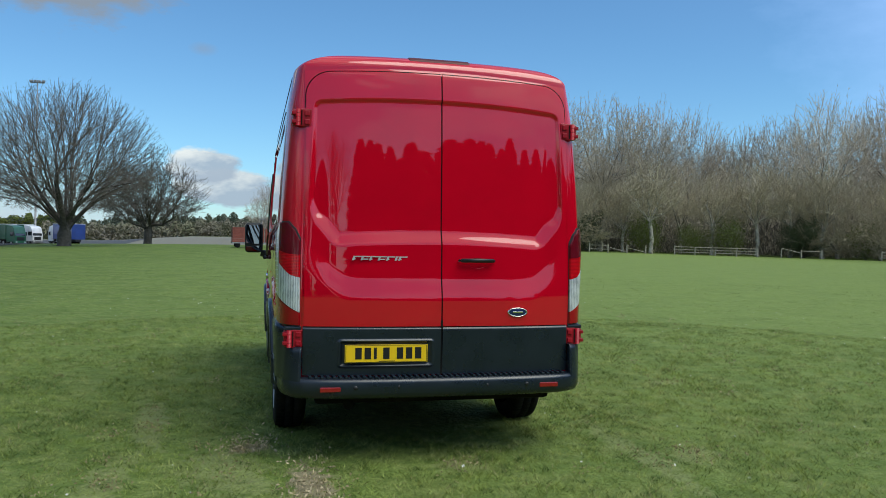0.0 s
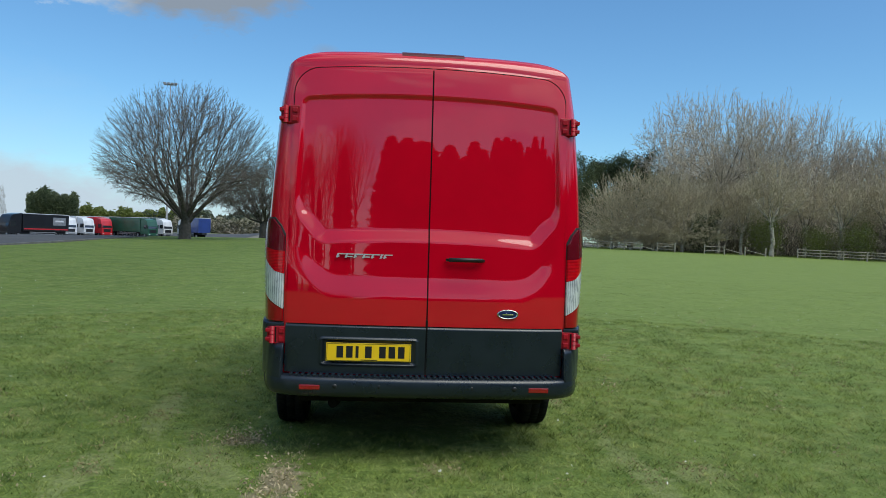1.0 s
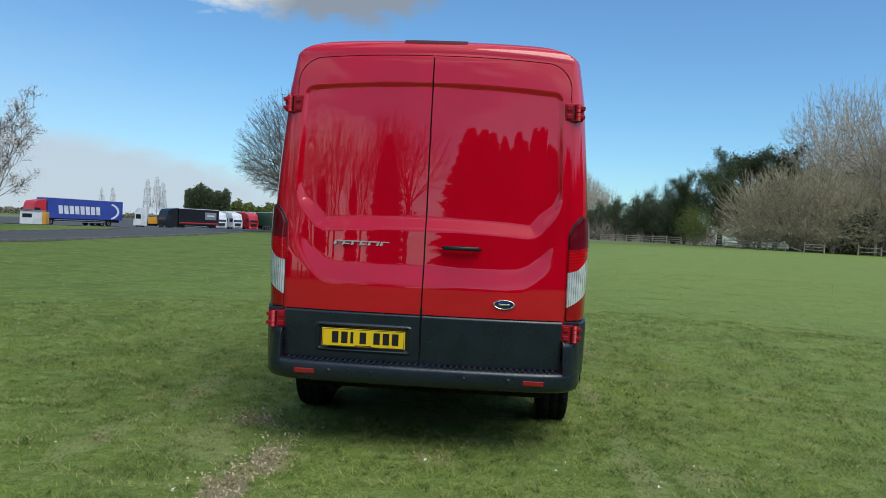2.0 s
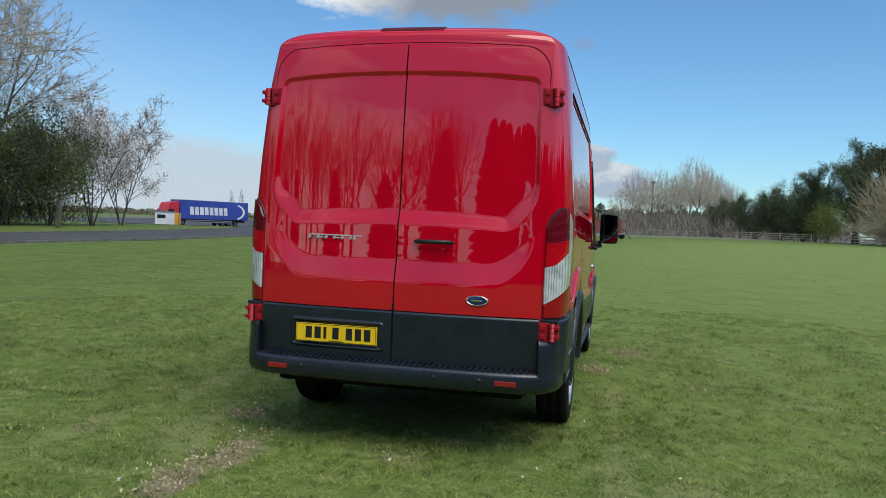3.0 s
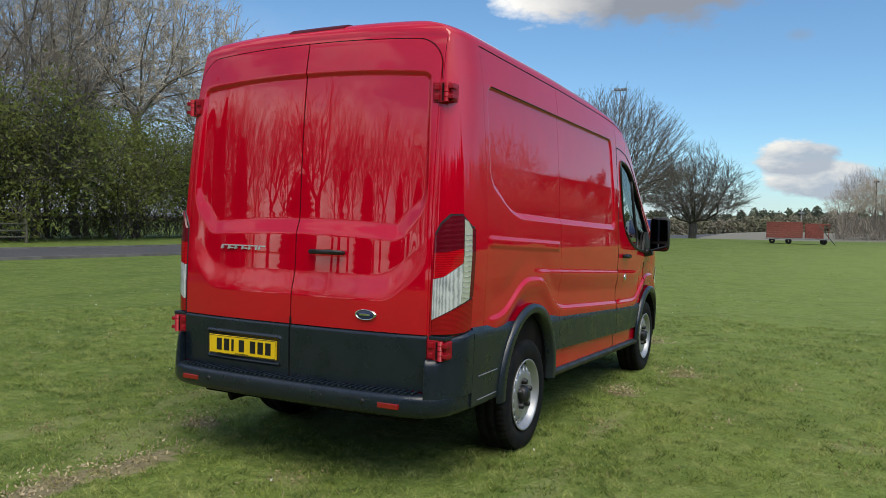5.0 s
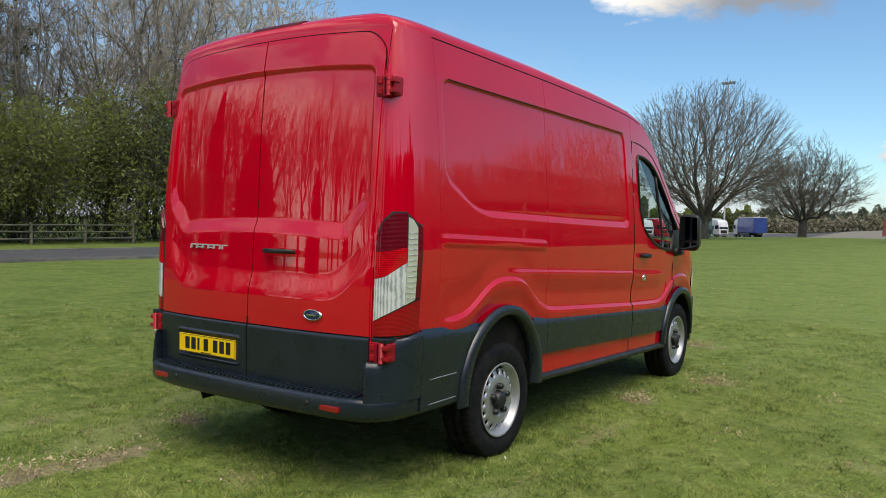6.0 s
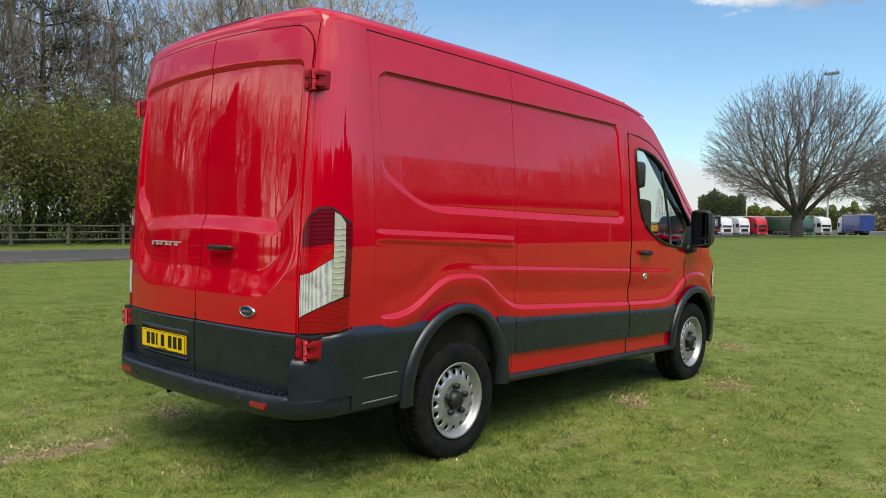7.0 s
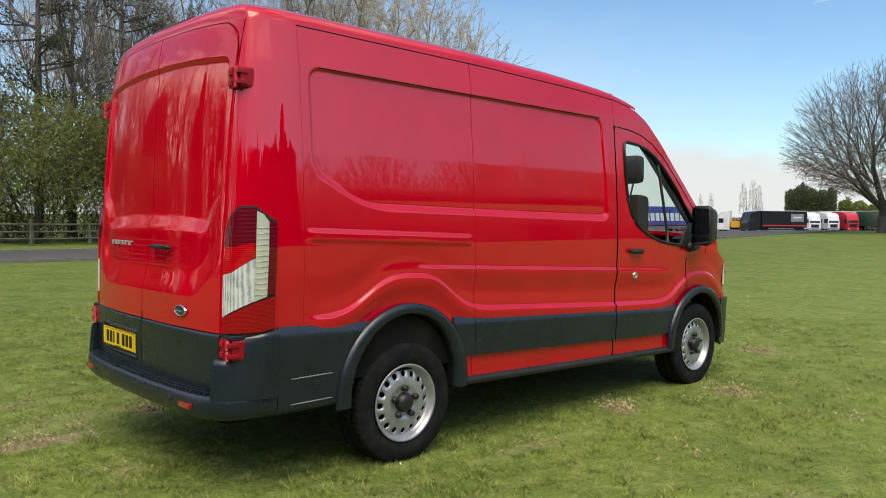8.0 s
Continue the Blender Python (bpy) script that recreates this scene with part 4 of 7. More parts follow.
s = np.linspace(0, 1, 60)
base = plan(s)
for _ in range(3):
    base[1:-1] = (base[:-2] + 2 * base[1:-1] + base[2:]) / 4
full = np.concatenate([base[::-1] * np.array([-1, 1]), base[1:]])
tang = np.gradient(full, axis=0)
norm = np.stack([tang[:, 1], -tang[:, 0]], 1)
norm /= np.linalg.norm(norm, axis=1)[:, None]
lift = 0.05 * smooth(np.abs(full[:, 1] + 1.2), 0.1, 0.6)
rows = []
for out, z in ((-0.10, 0.425), (-0.035, 0.425), (-0.012, 0.437), (0.0, 0.465), (0.0, 0.525), (-0.006, 0.540), (-0.022, 0.548), (-0.075, 0.550), (-0.11, 0.550)):
    rows.append(np.concatenate([full + norm * out, (z + lift * (1 if z < 0.45 else 0) * 0.0 + 0 * lift)[:, None]], 1))
bumper = part("rear_bumper", Geo().grid(np.stack(rows, 1)), PLASTIC, van, "dark grey moulded rear bumper with ribbed step")
g = Geo()
for i in range(46):
    x = -0.82 + i * 1.64 / 45
    y1 = float(np.interp(abs(x), base[:, 0][:40], base[:, 1][:40]))
    g.box((x - 0.009, y1 + 0.022, 0.548), (x + 0.009, -1.150 + 0.03 * abs(x) ** 3, 0.562), 0.003)
part("step_ribs", g, PLASTIC, bumper)
for sign in (1, -1):
    # tower: corner piece up to the lamp and along the side to the arch
    k = np.where((base[:, 0] > 0.872))[0]
    q = base[k[0]:]
    q = q[q[:, 1] < -0.84]
    q = np.concatenate([[(0.873, -1.10)], [(0.873, -1.14)], [(0.873, -1.18)], q])
    top = np.where(q[:, 1] < -1.04, 0.735, np.interp(q[:, 1], [-1.04, -1.0, -0.33], [0.735, 0.862, 0.862]))
    top = np.interp(q[:, 0], [0.873, 0.958, 0.972, 1.1], [0.735, 0.735, 0.856, 0.860]) + np.interp(q[:, 1], [-1.0, -0.84], [0.0, 0.024])
    nn = np.gradient(q, axis=0)
    nn = np.stack([nn[:, 1], -nn[:, 0]], 1)
    nn /= np.linalg.norm(nn, axis=1)[:, None]
    nn[:3] = (0, -1)
    rows = []
    for t, out in ((0, 0.0), (0.1, 0.0), (0.3, -0.003), (0.5, -0.006), (0.7, -0.010), (0.85, -0.013), (0.95, -0.018), (1.0, -0.030)):
        z = 0.53 + (top - 0.53) * t
        w = q + nn * (out if t > 0 else 0.0)
        w[:3, 1] = np.maximum(w[:3, 1], -1.16)
        blend = smooth(w[:, 1], -1.06, -0.93)
        flush = side(np.maximum(w[:, 1], -0.9), z, False) + 0.005 + 0.018 * np.clip((clad_top(w[:, 1]) - z) / 0.050, 0, 1) ** 0.8
        w[:, 0] = w[:, 0] * (1 - blend) + flush * blend
        rows.append(np.concatenate([w, z[:, None]], 1))
    rows.append(np.concatenate([q - nn * 0.16, top[:, None]], 1))
    p = np.stack(rows, 1) * np.array([sign, 1, 1])
    part("corner_piece", Geo().grid(p), PLASTIC, bumper)
    part("lip", Geo().box((min(sign * 0.876, sign * 0.975), -1.118, 0.836), (max(sign * 0.876, sign * 0.975), -1.03, 0.860), 0.006), PLASTIC, bumper)
    # low side strip and two moulded lines
    # the moulded lines are a paler grey than the cladding
    for z0 in (0.610, 0.475):
        part("moulded_line", Geo().tube([(sign * (float(side(-0.7, z0, False)) + 0.024), y, z0 + 0.01 * (y + 0.87)) for y in np.linspace(-0.80, -0.54, 6)], 0.0045, 6), GREY_LINE, bumper)
    part("reflector", Geo().box((min(sign * 0.64, sign * 0.765), -1.252 + 0.012, 0.473), (max(sign * 0.64, sign * 0.765), -1.20, 0.502), 0.004), REFLECTOR, bumper, "red reflector")
    for x in (0.28, 0.55):
        part("sensor", Geo().lathe([(0.0, 0.014), (0.004, 0.013), (0.004, 0.0005)], (sign * x, -1.262 + 0.03 * x, 0.497), 16, "y", -1), BLACK, bumper)

# tail lamps on the corner pillars
def lamp_patch(sign, us, low, high, n, out):
    p = columns(us, low, high, n, corner)
    d = np.gradient(p, axis=0)
    nrm = np.stack([d[..., 1], -d[..., 0], np.zeros_like(d[..., 0])], -1)
    nrm /= np.linalg.norm(nrm, axis=-1)[..., None]
    return (p + nrm * out) * np.array([sign, 1, 1])


for sign in (1, -1):
    u0, u1 = 0.045, 0.765
    us = np.linspace(u0, u1, 26)
    k = (us - u0) / (u1 - u0)
    low, high = np.interp(k, [0, 0.85, 1], [0.862, 0.862, 0.880]), np.interp(k, [0, 0.12, 0.35, 0.68, 1], [1.405, 1.460, 1.508, 1.508, 1.430])
    lamp = part("tail_lamp", Geo().panel(lamp_patch(sign, us, low, high, 30, 0.006), (-sign * 0.02, 0.02, 0)), BLACK, van, "tall tail lamp in red and clear")
    def lens(k0, k1, lows, highs, mat, name, out, label):
        kk = np.linspace(k0, k1, 16)
        lo, hi = np.interp(kk, *lows), np.interp(kk, *highs)
        part(name, Geo().panel(lamp_patch(sign, u0 + (u1 - u0) * kk, lo, np.maximum(hi, lo + 0.004), 24, out), (-sign * 0.008, 0.008, 0)), mat, lamp, label)
    lens(0.014, 0.68, ([0, 0.3, 0.67], [1.301, 1.306, 1.326]), ([0, 0.05, 0.15, 0.38, 0.67], [1.385, 1.398, 1.450, 1.498, 1.498]), DEEP_LENS, "upper_lens", 0.017, "dark red upper lens")
    lens(0.014, 0.68, ([0, 0.25, 0.67], [1.161, 1.176, 1.247]), ([0, 0.67], [1.300, 1.325]), RED_LENS, "red_lens", 0.016, "bright red lens")
    lens(0.014, 0.69, ([0, 0.92], [0.945, 1.055]), ([0, 0.25, 0.68], [1.159, 1.174, 1.245]), CLEAR_LENS, "clear_lens", 0.0165, "clear reversing lens")
    lens(0.692, 0.885, ([0.04, 0.92], [0.945, 1.055]), ([0.69, 0.80, 0.89], [1.482, 1.466, 1.425]), STRIP_LENS, "strip_lens", 0.017, "pale ribbed indicator lens")
    for z in np.arange(1.06, 1.42, 0.028):
        kk = np.linspace(0.70, 0.88, 6)
        part("rib", Geo().panel(lamp_patch(sign, u0 + (u1 - u0) * kk, np.full(6, z), np.full(6, z + 0.004), 3, 0.0195), (-sign * 0.004, 0.004, 0)), CLEAR_LENS, lamp)
    lens(0.888, 0.985, ([0.86, 0.97], [1.052, 1.062]), ([0.86, 0.97], [1.442, 1.428]), DEEP_LENS, "edge_lens", 0.015, "dark red lens edge")
    lens(0.014, 0.985, ([0, 0.85, 0.97], [0.868, 0.872, 0.888]), ([0, 0.97], [0.941, 1.050]), LOW_LENS, "lower_lens", 0.016, "red lower lens")

# door mirrors
for sign in (1, -1):
    g = Geo()
    def block(x0, x1, z0, z1, y0, y1, r):
        bm = bmesh.new()
        bmesh.ops.create_cube(bm, size=1.0)
        for v in bm.verts:
            v.co = Vector(((x0 + x1) / 2 + (x1 - x0) * v.co.x, (y0 + y1) / 2 + (y1 - y0) * v.co.y, (z0 + z1) / 2 + (z1 - z0) * v.co.z))
            if v.co.y > (y0 + y1) / 2:
                v.co.x = (x0 + x1) / 2 + (v.co.x - (x0 + x1) / 2) * 0.7
                v.co.z = (z0 + z1) / 2 + (v.co.z - (z0 + z1) / 2) * 0.75
            v.co.y += (0.12 if v.co.y > (y0 + y1) / 2 else -0.16) * (v.co.x - 1.06)
        bmesh.ops.bevel(bm, geom=bm.edges[:], offset=r, segments=4, profile=0.5, affect="EDGES")
        bm.verts.index_update()
        g.add([(sign * v.co.x, v.co.y, v.co.z) for v in bm.verts], [[v.index for v in f.verts] for f in bm.faces])
        bm.free()
    block(1.050, 1.264, 1.228, 1.582, 3.06, 3.20, 0.045)
    mirror = part("door_mirror", g, BLACK, van, "black tall door mirror")
    part("arm", Geo().tube([(sign * 0.90, 3.14, 1.215), (sign * 0.98, 3.13, 1.215), (sign * 1.08, 3.13, 1.235)], [0.055, 0.045, 0.04], 12).tube([(sign * 0.905, 3.12, 1.30), (sign * 0.90, 3.16, 1.16)], [0.045, 0.05], 10), BLACK, mirror)
    for z0, z1 in ((1.335, 1.555), (1.252, 1.318)):
        x0, x1, y = 1.072, 1.246, 3.055
        q = [(x0, z0), (x1, z0 + 0.008), (x1 - 0.006, z1 - 0.01), (x0 + 0.008, z1)]
        part("mirror_glass", Geo().prism(q, lambda u, v: (sign * u, y - 0.16 * (u - 1.06), v), lambda u, v: (sign * u, y + 0.02 - 0.16 * (u - 1.06), v)), MIRROR, mirror, "mirror glass")

for sign in (1, -1):
    ys = stations(2.09, 3.3, 0.08)
    part("door_trim", Geo().panel(columns(ys, np.full(len(ys), 0.5), np.interp(ys, *WIN_LOW) - 0.015 * (ys > 2.35), 8, at_side(sign, -0.045, False)), (-sign * 0.02, 0, 0)), BLACK, van)

for sign in (1, -1):
    ys = stations(2.00, 2.16, 0.04)
    part("door_frame", Geo().panel(columns(ys, np.full(len(ys), 0.5), pillar(ys) + 0.03, 20, at_side(sign, -0.040, False)), (-sign * 0.02, 0, 0)), DARK, van)

# cab inside: bulkhead, seats, dashboard, steering wheel
part("bulkhead", Geo().box((-0.90, 2.04, 0.56), (0.90, 2.07, 1.30)), DARK, van)
for x in (-0.60, 0.60):
    g = Geo().box((x - 0.24, 2.62, 0.75), (x + 0.24, 3.12, 0.95), 0.05)
    g.box((x - 0.24, 2.62, 0.88), (x + 0.24, 2.80, 1.66), 0.06)
    seat = part("seat", g, SEAT, van, "dark cloth cab seat")
    part("headrest", Geo().box((x - 0.13, 2.76, 1.76), (x + 0.13, 2.88, 2.00), 0.045).tube([(x - 0.06, 2.74, 1.60), (x - 0.06, 2.82, 1.80)], 0.008, 6).tube([(x + 0.06, 2.74, 1.60), (x + 0.06, 2.82, 1.80)], 0.008, 6), SEAT, seat)
for sign in (1, -1):
    part("pillar_trim", Geo().tube([(sign * (float(side(y, float(cab_top(y)) - 0.06, False)) - 0.075), y - 0.02, float(cab_top(y)) - 0.07) for y in np.arange(2.3, 3.6, 0.1)], 0.06, 8), BLACK, van)
part("headliner", Geo().box((-0.80, 2.14, 2.18), (0.80, 2.52, 2.24), 0.02), SEAT, van)
part("dashboard", Geo().box((-0.86, 3.05, 0.80), (0.86, 3.50, 1.18), 0.06).box((0.22, 2.98, 1.10), (0.62, 3.12, 1.24), 0.05), BLACK, van)
t = np.linspace(0, math.tau, 29)
part("steering_wheel", Geo().tube([(0.42 + 0.19 * math.cos(a), 3.02 - 0.08 * math.sin(a), 1.16 + 0.17 * math.sin(a)) for a in t], 0.016, 8).tube([(0.42, 3.03, 1.15), (0.42, 3.2, 1.06)], 0.03, 8).tube([(0.24, 3.02, 1.16), (0.60, 3.02, 1.16)], 0.02, 6), BLACK, van)

# wheels
def wheel(x, y, sign):
    centre = (x, y, 0.36)
    prof = [(-0.215, 0.235), (-0.222, 0.30), (-0.205, 0.345), (-0.165, 0.359), (-0.11, 0.361), (-0.055, 0.359), (-0.018, 0.345), (-0.001, 0.315), (0.002, 0.285), (-0.003, 0.262), (-0.008, 0.250), (-0.010, 0.238), (-0.03, 0.224)]
    # the tread is cut into the tyre's own surface: blocks in three rows between grooves
    tread = []
    for a, rad in prof[:3]:
        tread.append((a, rad, 0.0))
    for a0, a1, shift in ((-0.196, -0.138, 0.0), (-0.128, -0.076, 0.5), (-0.066, -0.016, 0.0)):
        tread += [(a0 - 0.004, 0.350, 0.0), (a0, 0.364, 1.0 + shift), (a1, 0.364 if a1 < -0.03 else 0.352, 1.0 + shift), (a1 + 0.004, 0.348 if a1 > -0.03 else 0.350, 0.0)]
    tread += [(a, rad, 0.0) for a, rad in prof[7:]]
    sides = 240
    t = np.arange(sides) * math.tau / sides
    p = np.zeros((sides, len(tread), 3))
    for j, (a, rad, mode) in enumerate(tread):
        cut = np.where(((np.arange(sides) + (2 if mode == 1.5 else 0)) % 4 == 0) & (mode > 0), rad - 0.005, rad)
        p[:, j] = np.stack([np.full(sides, centre[0] + sign * a), centre[1] + cut * np.cos(t), centre[2] + cut * np.sin(t)], 1)
    g = Geo().grid(p, wrap=True)
    tyre = part("wheel", g, RUBBER, van, "black road tyre on a silver steel wheel")
    # rim: barrel, pierced disc, hub
    g = Geo().lathe([(-0.03, 0.218), (-0.012, 0.226), (-0.004, 0.232), (0.000, 0.226), (-0.006, 0.216), (-0.03, 0.208), (-0.042, 0.201), (-0.048, 0.196)], centre, 64, "x", sign)
    holes = 16
    def disc(r):
        return np.interp(r, [0.06, 0.085, 0.105, 0.125, 0.150, 0.178, 0.197], [-0.035, -0.030, -0.022, -0.022, -0.026, -0.034, -0.048])
    for i in range(holes):
        a0 = i * math.tau / holes
        cells, inner = [], []
        ang = [(-1, -1), (-0.5, -1), (0, -1), (0.5, -1), (1, -1), (1, 0), (1, 1), (0.5, 1), (0, 1), (-0.5, 1), (-1, 1), (-1, 0)]
        for u, v in ang:
            a, r = a0 + u * math.pi / holes, 0.170 + v * 0.027
            cells.append((a, r))
            q = math.atan2(v, u)
            inner.append((a0 + 0.108 * math.cos(q), 0.170 + 0.0185 * math.sin(q)))
        put = lambda a, r, d=0.0: (centre[0] + sign * (float(disc(r)) - d), centre[1] + r * math.cos(a), centre[2] + r * math.sin(a))
        v = [put(*c) for c in cells] + [put(*c) for c in inner] + [put(a, r, 0.012) for a, r in inner]
        n = 12
        g.add(v, [(j, (j + 1) % n, n + (j + 1) % n, n + j) for j in range(n)] + [(n + j, n + (j + 1) % n, 2 * n + (j + 1) % n, 2 * n + j) for j in range(n)])
    g.lathe([(float(disc(r)), r) for r in np.linspace(0.143, 0.05, 14)], centre, 64, "x", sign)
    part("rim", g, SILVER, tyre, "silver pierced steel rim")
    hub = Geo().lathe([(-0.05, 0.060), (-0.02, 0.058), (0.000, 0.050), (0.012, 0.034), (0.016, 0.012), (0.016, 0.0005)], centre, 32, "x", sign)
    for i in range(5):
        a = i * math.tau / 5 + 0.3
        hub.lathe([(-0.045, 0.020), (-0.002, 0.018), (0.004, 0.012), (0.004, 0.0005)], (centre[0], centre[1] + 0.084 * math.cos(a), centre[2] + 0.084 * math.sin(a)), 10, "x", sign)
    part("hub_cap", hub, BLACK, tyre, "black hub cap and nut covers")
    part("brake_drum", Geo().lathe([(-0.09, 0.205), (-0.09, 0.02)], centre, 32, "x", sign), DARK, tyre)


for sign in (1, -1):
    wheel(sign * 1.002, 0.0, sign)
    wheel(sign * 0.990, 3.322, sign)

# ---------------------------------------------------------------- ground
def terrain(x, y):
    x, y = np.asarray(x, float), np.asarray(y, float)
    bump = lambda cx, cy, s, h: h * np.exp(-((x - cx) ** 2 + (y - cy) ** 2) / (2 * s * s))
    z = bump(-8, 64, 20, 0.62) - bump(-62, 135, 34, 1.15) + bump(22, 125, 40, 0.75)
    far = smooth(np.hypot(x + 5, y - 60), 75, 220) * smooth(y, 60, 150) * smooth(x, -45, -20)
    return z + 1.9 * far * (1 - smooth(x, 40, 110))


def ground_material():
    mat = material("meadow_soil", (0.180, 0.258, 0.052), rough=0.9, spec=0.2,
                   grain=[(0.16, (0.193, 0.254, 0.057), 0.5, 0.6), (0.9, (0.086, 0.137, 0.027), 0.45, 1.6), (3.2, (0.232, 0.268, 0.086), 0.35, 1.2), (9.0, (0.093, 0.140, 0.026), 0.42, 0.9), (45.0, (0.084, 0.125, 0.022), 0.4, 0.8)],
                   bump=[(30.0, 0.03), (3.0, 0.06)])
    nt = mat.node_tree
    bsdf = nt.nodes["Principled BSDF"]
    last = bsdf.inputs["Base Color"].links[0].from_socket
    pos = nt.nodes.new("ShaderNodeNewGeometry").outputs["Position"]
    ragged = nt.nodes.new("ShaderNodeTexNoise")
    ragged.inputs["Scale"].default_value, ragged.inputs["Detail"].default_value = 10.0, 8.0
    nt.links.new(pos, ragged.inputs["Vector"])

    def spot(cx, cy, rx, ry, turn, colour, rough, base, most=1.0):
        shift = nt.nodes.new("ShaderNodeMapping")
        shift.vector_type = "TEXTURE"
        shift.inputs["Location"].default_value = (cx, cy, 0)
        shift.inputs["Rotation"].default_value = (0, 0, radians(turn))
        shift.inputs["Scale"].default_value = (rx, ry, 1000.0)
        nt.links.new(pos, shift.inputs["Vector"])
        length = nt.nodes.new("ShaderNodeVectorMath")
        length.operation = "LENGTH"
        nt.links.new(shift.outputs[0], length.inputs[0])
        a = nt.nodes.new("ShaderNodeMath")
        a.operation = "MULTIPLY_ADD"
        nt.links.new(ragged.outputs[0], a.inputs[0])
        a.inputs[1].default_value = rough
        nt.links.new(length.outputs["Value"], a.inputs[2])
        r = nt.nodes.new("ShaderNodeMapRange")
        r.inputs[1].default_value, r.inputs[2].default_value = 0.75 + rough * 0.5, 1.15 + rough * 0.5
        r.inputs[3].default_value, r.inputs[4].default_value = most, 0.0
        nt.links.new(a.outputs[0], r.inputs[0])
        m = nt.nodes.new("ShaderNodeMix")
        m.data_type = "RGBA"
        nt.links.new(r.outputs[0], m.inputs[0])
        nt.links.new(base, m.inputs[6])
        m.inputs[7].default_value = (*colour, 1)
        return m.outputs[2]

    dirt, straw = (0.235, 0.190, 0.125), (0.245, 0.255, 0.115)
    for cx, cy, rx, ry, turn in STRAW:
        last = spot(cx, cy, rx, ry, turn, straw, 3.0, last, 0.45)
    for cx, cy, rx, ry, turn in DIRT:
        last = spot(cx, cy, rx, ry, turn, dirt, 2.2, last, 0.95)
    # brighter patch over the far right lawn, put into the colour
    last = spot(30, 44, 30, 56, -20, (0.255, 0.325, 0.088), 0.5, last, 0.42)
    # bare field beyond the lawn, and the stubble strip along the wood
    last = spot(-10, 190, 120, 78, 0, (0.20, 0.188, 0.15), 0.3, last)
    nt.links.new(last, bsdf.inputs["Base Color"])
    return mat


DIRT = [(-1.16, -0.66, 0.15, 0.09, 8), (-0.83, -1.50, 0.13, 0.34, 4), (-0.88, -2.05, 0.13, 0.30, 8), (1.41, 3.18, 0.22, 0.08, 30), (1.11, 2.0, 0.14, 0.08, 0), (0.6, 5.3, 0.3, 0.1, 0)]
# worn track, and dry patches
STRAW = [(1.36, -1.15, 0.10, 0.95, -2), (1.30, 0.9, 0.07, 0.7, 0), (-1.97, -1.3, 0.12, 0.6, -3), (0.1, -1.3, 0.16, 0.12, 0), (-1.88, 0.1, 0.13, 0.75, 7), (-1.3, -1.2, 0.25, 0.5, 15), (1.73, -1.33, 0.24, 0.14, 20), (2.9, 1.2, 0.2, 0.12, 10), (-2.9, -1.6, 0.3, 0.45, 0)]
GROUND = ground_material()
radii = np.concatenate([np.arange(0.4, 16, 0.4), 16 * 1.055 ** np.arange(1, 92)])
turn = np.linspace(0, math.tau, 161)[:-1]
p = np.zeros((160, len(radii), 3))
p[..., 0], p[..., 1] = np.cos(turn)[:, None] * radii, np.sin(turn)[:, None] * radii
def lie(x, y):
    """The turf's height: the terrain with its small unevenness, level where the van stands."""
    x, y = np.asarray(x, float), np.asarray(y, float)
    rough = np.array([noise.noise((a * 0.6, b * 0.6, 0)) * 0.018 + noise.noise((a * 0.13, b * 0.13, 4)) * 0.03 for a, b in zip(x.ravel(), y.ravel())]).reshape(x.shape)
    return terrain(x, y) + rough * np.minimum(1, np.hypot(x - 0.3, y - 1.6) / 6)


p[..., 2] = lie(p[..., 0], p[..., 1])
g = Geo().grid(p, wrap=True)
g.add([(0, 0, 0)] + [tuple(q) for q in p[:, 0]], [(0, i + 1, (i + 1) % 160 + 1) for i in range(160)])
ground = lone("ground", g, GROUND, "wide mown meadow with daisies and worn bare patches", "ground", kind="structure")

# road beside the meadow, leading to the lorry park
road_y = np.concatenate([np.arange(-90, 66, 3.0), np.arange(66, 240, 6.0)])
def road_edges(y):
    near = np.interp(y, [-90, -20, 5, 20, 45, 60, 80, 110, 240], [-24, -21.5, -20.6, -19.6, -18.4, -18.6, -20, -23, -30])
    far = np.interp(y, [-90, -20, 5, 20, 45, 60, 75, 95, 240], [-31, -28.5, -27.2, -26.6, -26.5, -32, -62, -105, -120])
    return near, far
near, far = road_edges(road_y)
p = np.array([[(a + (b - a) * k, y, float(terrain(a + (b - a) * k, y)) + 0.035) for k in np.linspace(0, 1, 12)] for y, a, b in zip(road_y, near, far)])
lone("road", Geo().grid(p), ASPHALT, "worn grey asphalt lane leading to a lorry park", "road", kind="structure")
for name, edge, w in (("kerb_near", near, 0.14), ("kerb_far", far, -0.14)):
    k = road_y < 62
    q = np.array([[(e + s * w, y, float(terrain(e, y)) + h) for s, h in ((0.5, 0.0), (0.5, 0.10), (-0.5, 0.10), (-0.5, 0.0))] for y, e in zip(road_y[k], edge[k])])
    lone(name, Geo().grid(q, flat=True), KERB, "low grey concrete kerb along the lane", "kerb", kind="structure")

# ---------------------------------------------------------------- trees
rnd = random.Random(5)


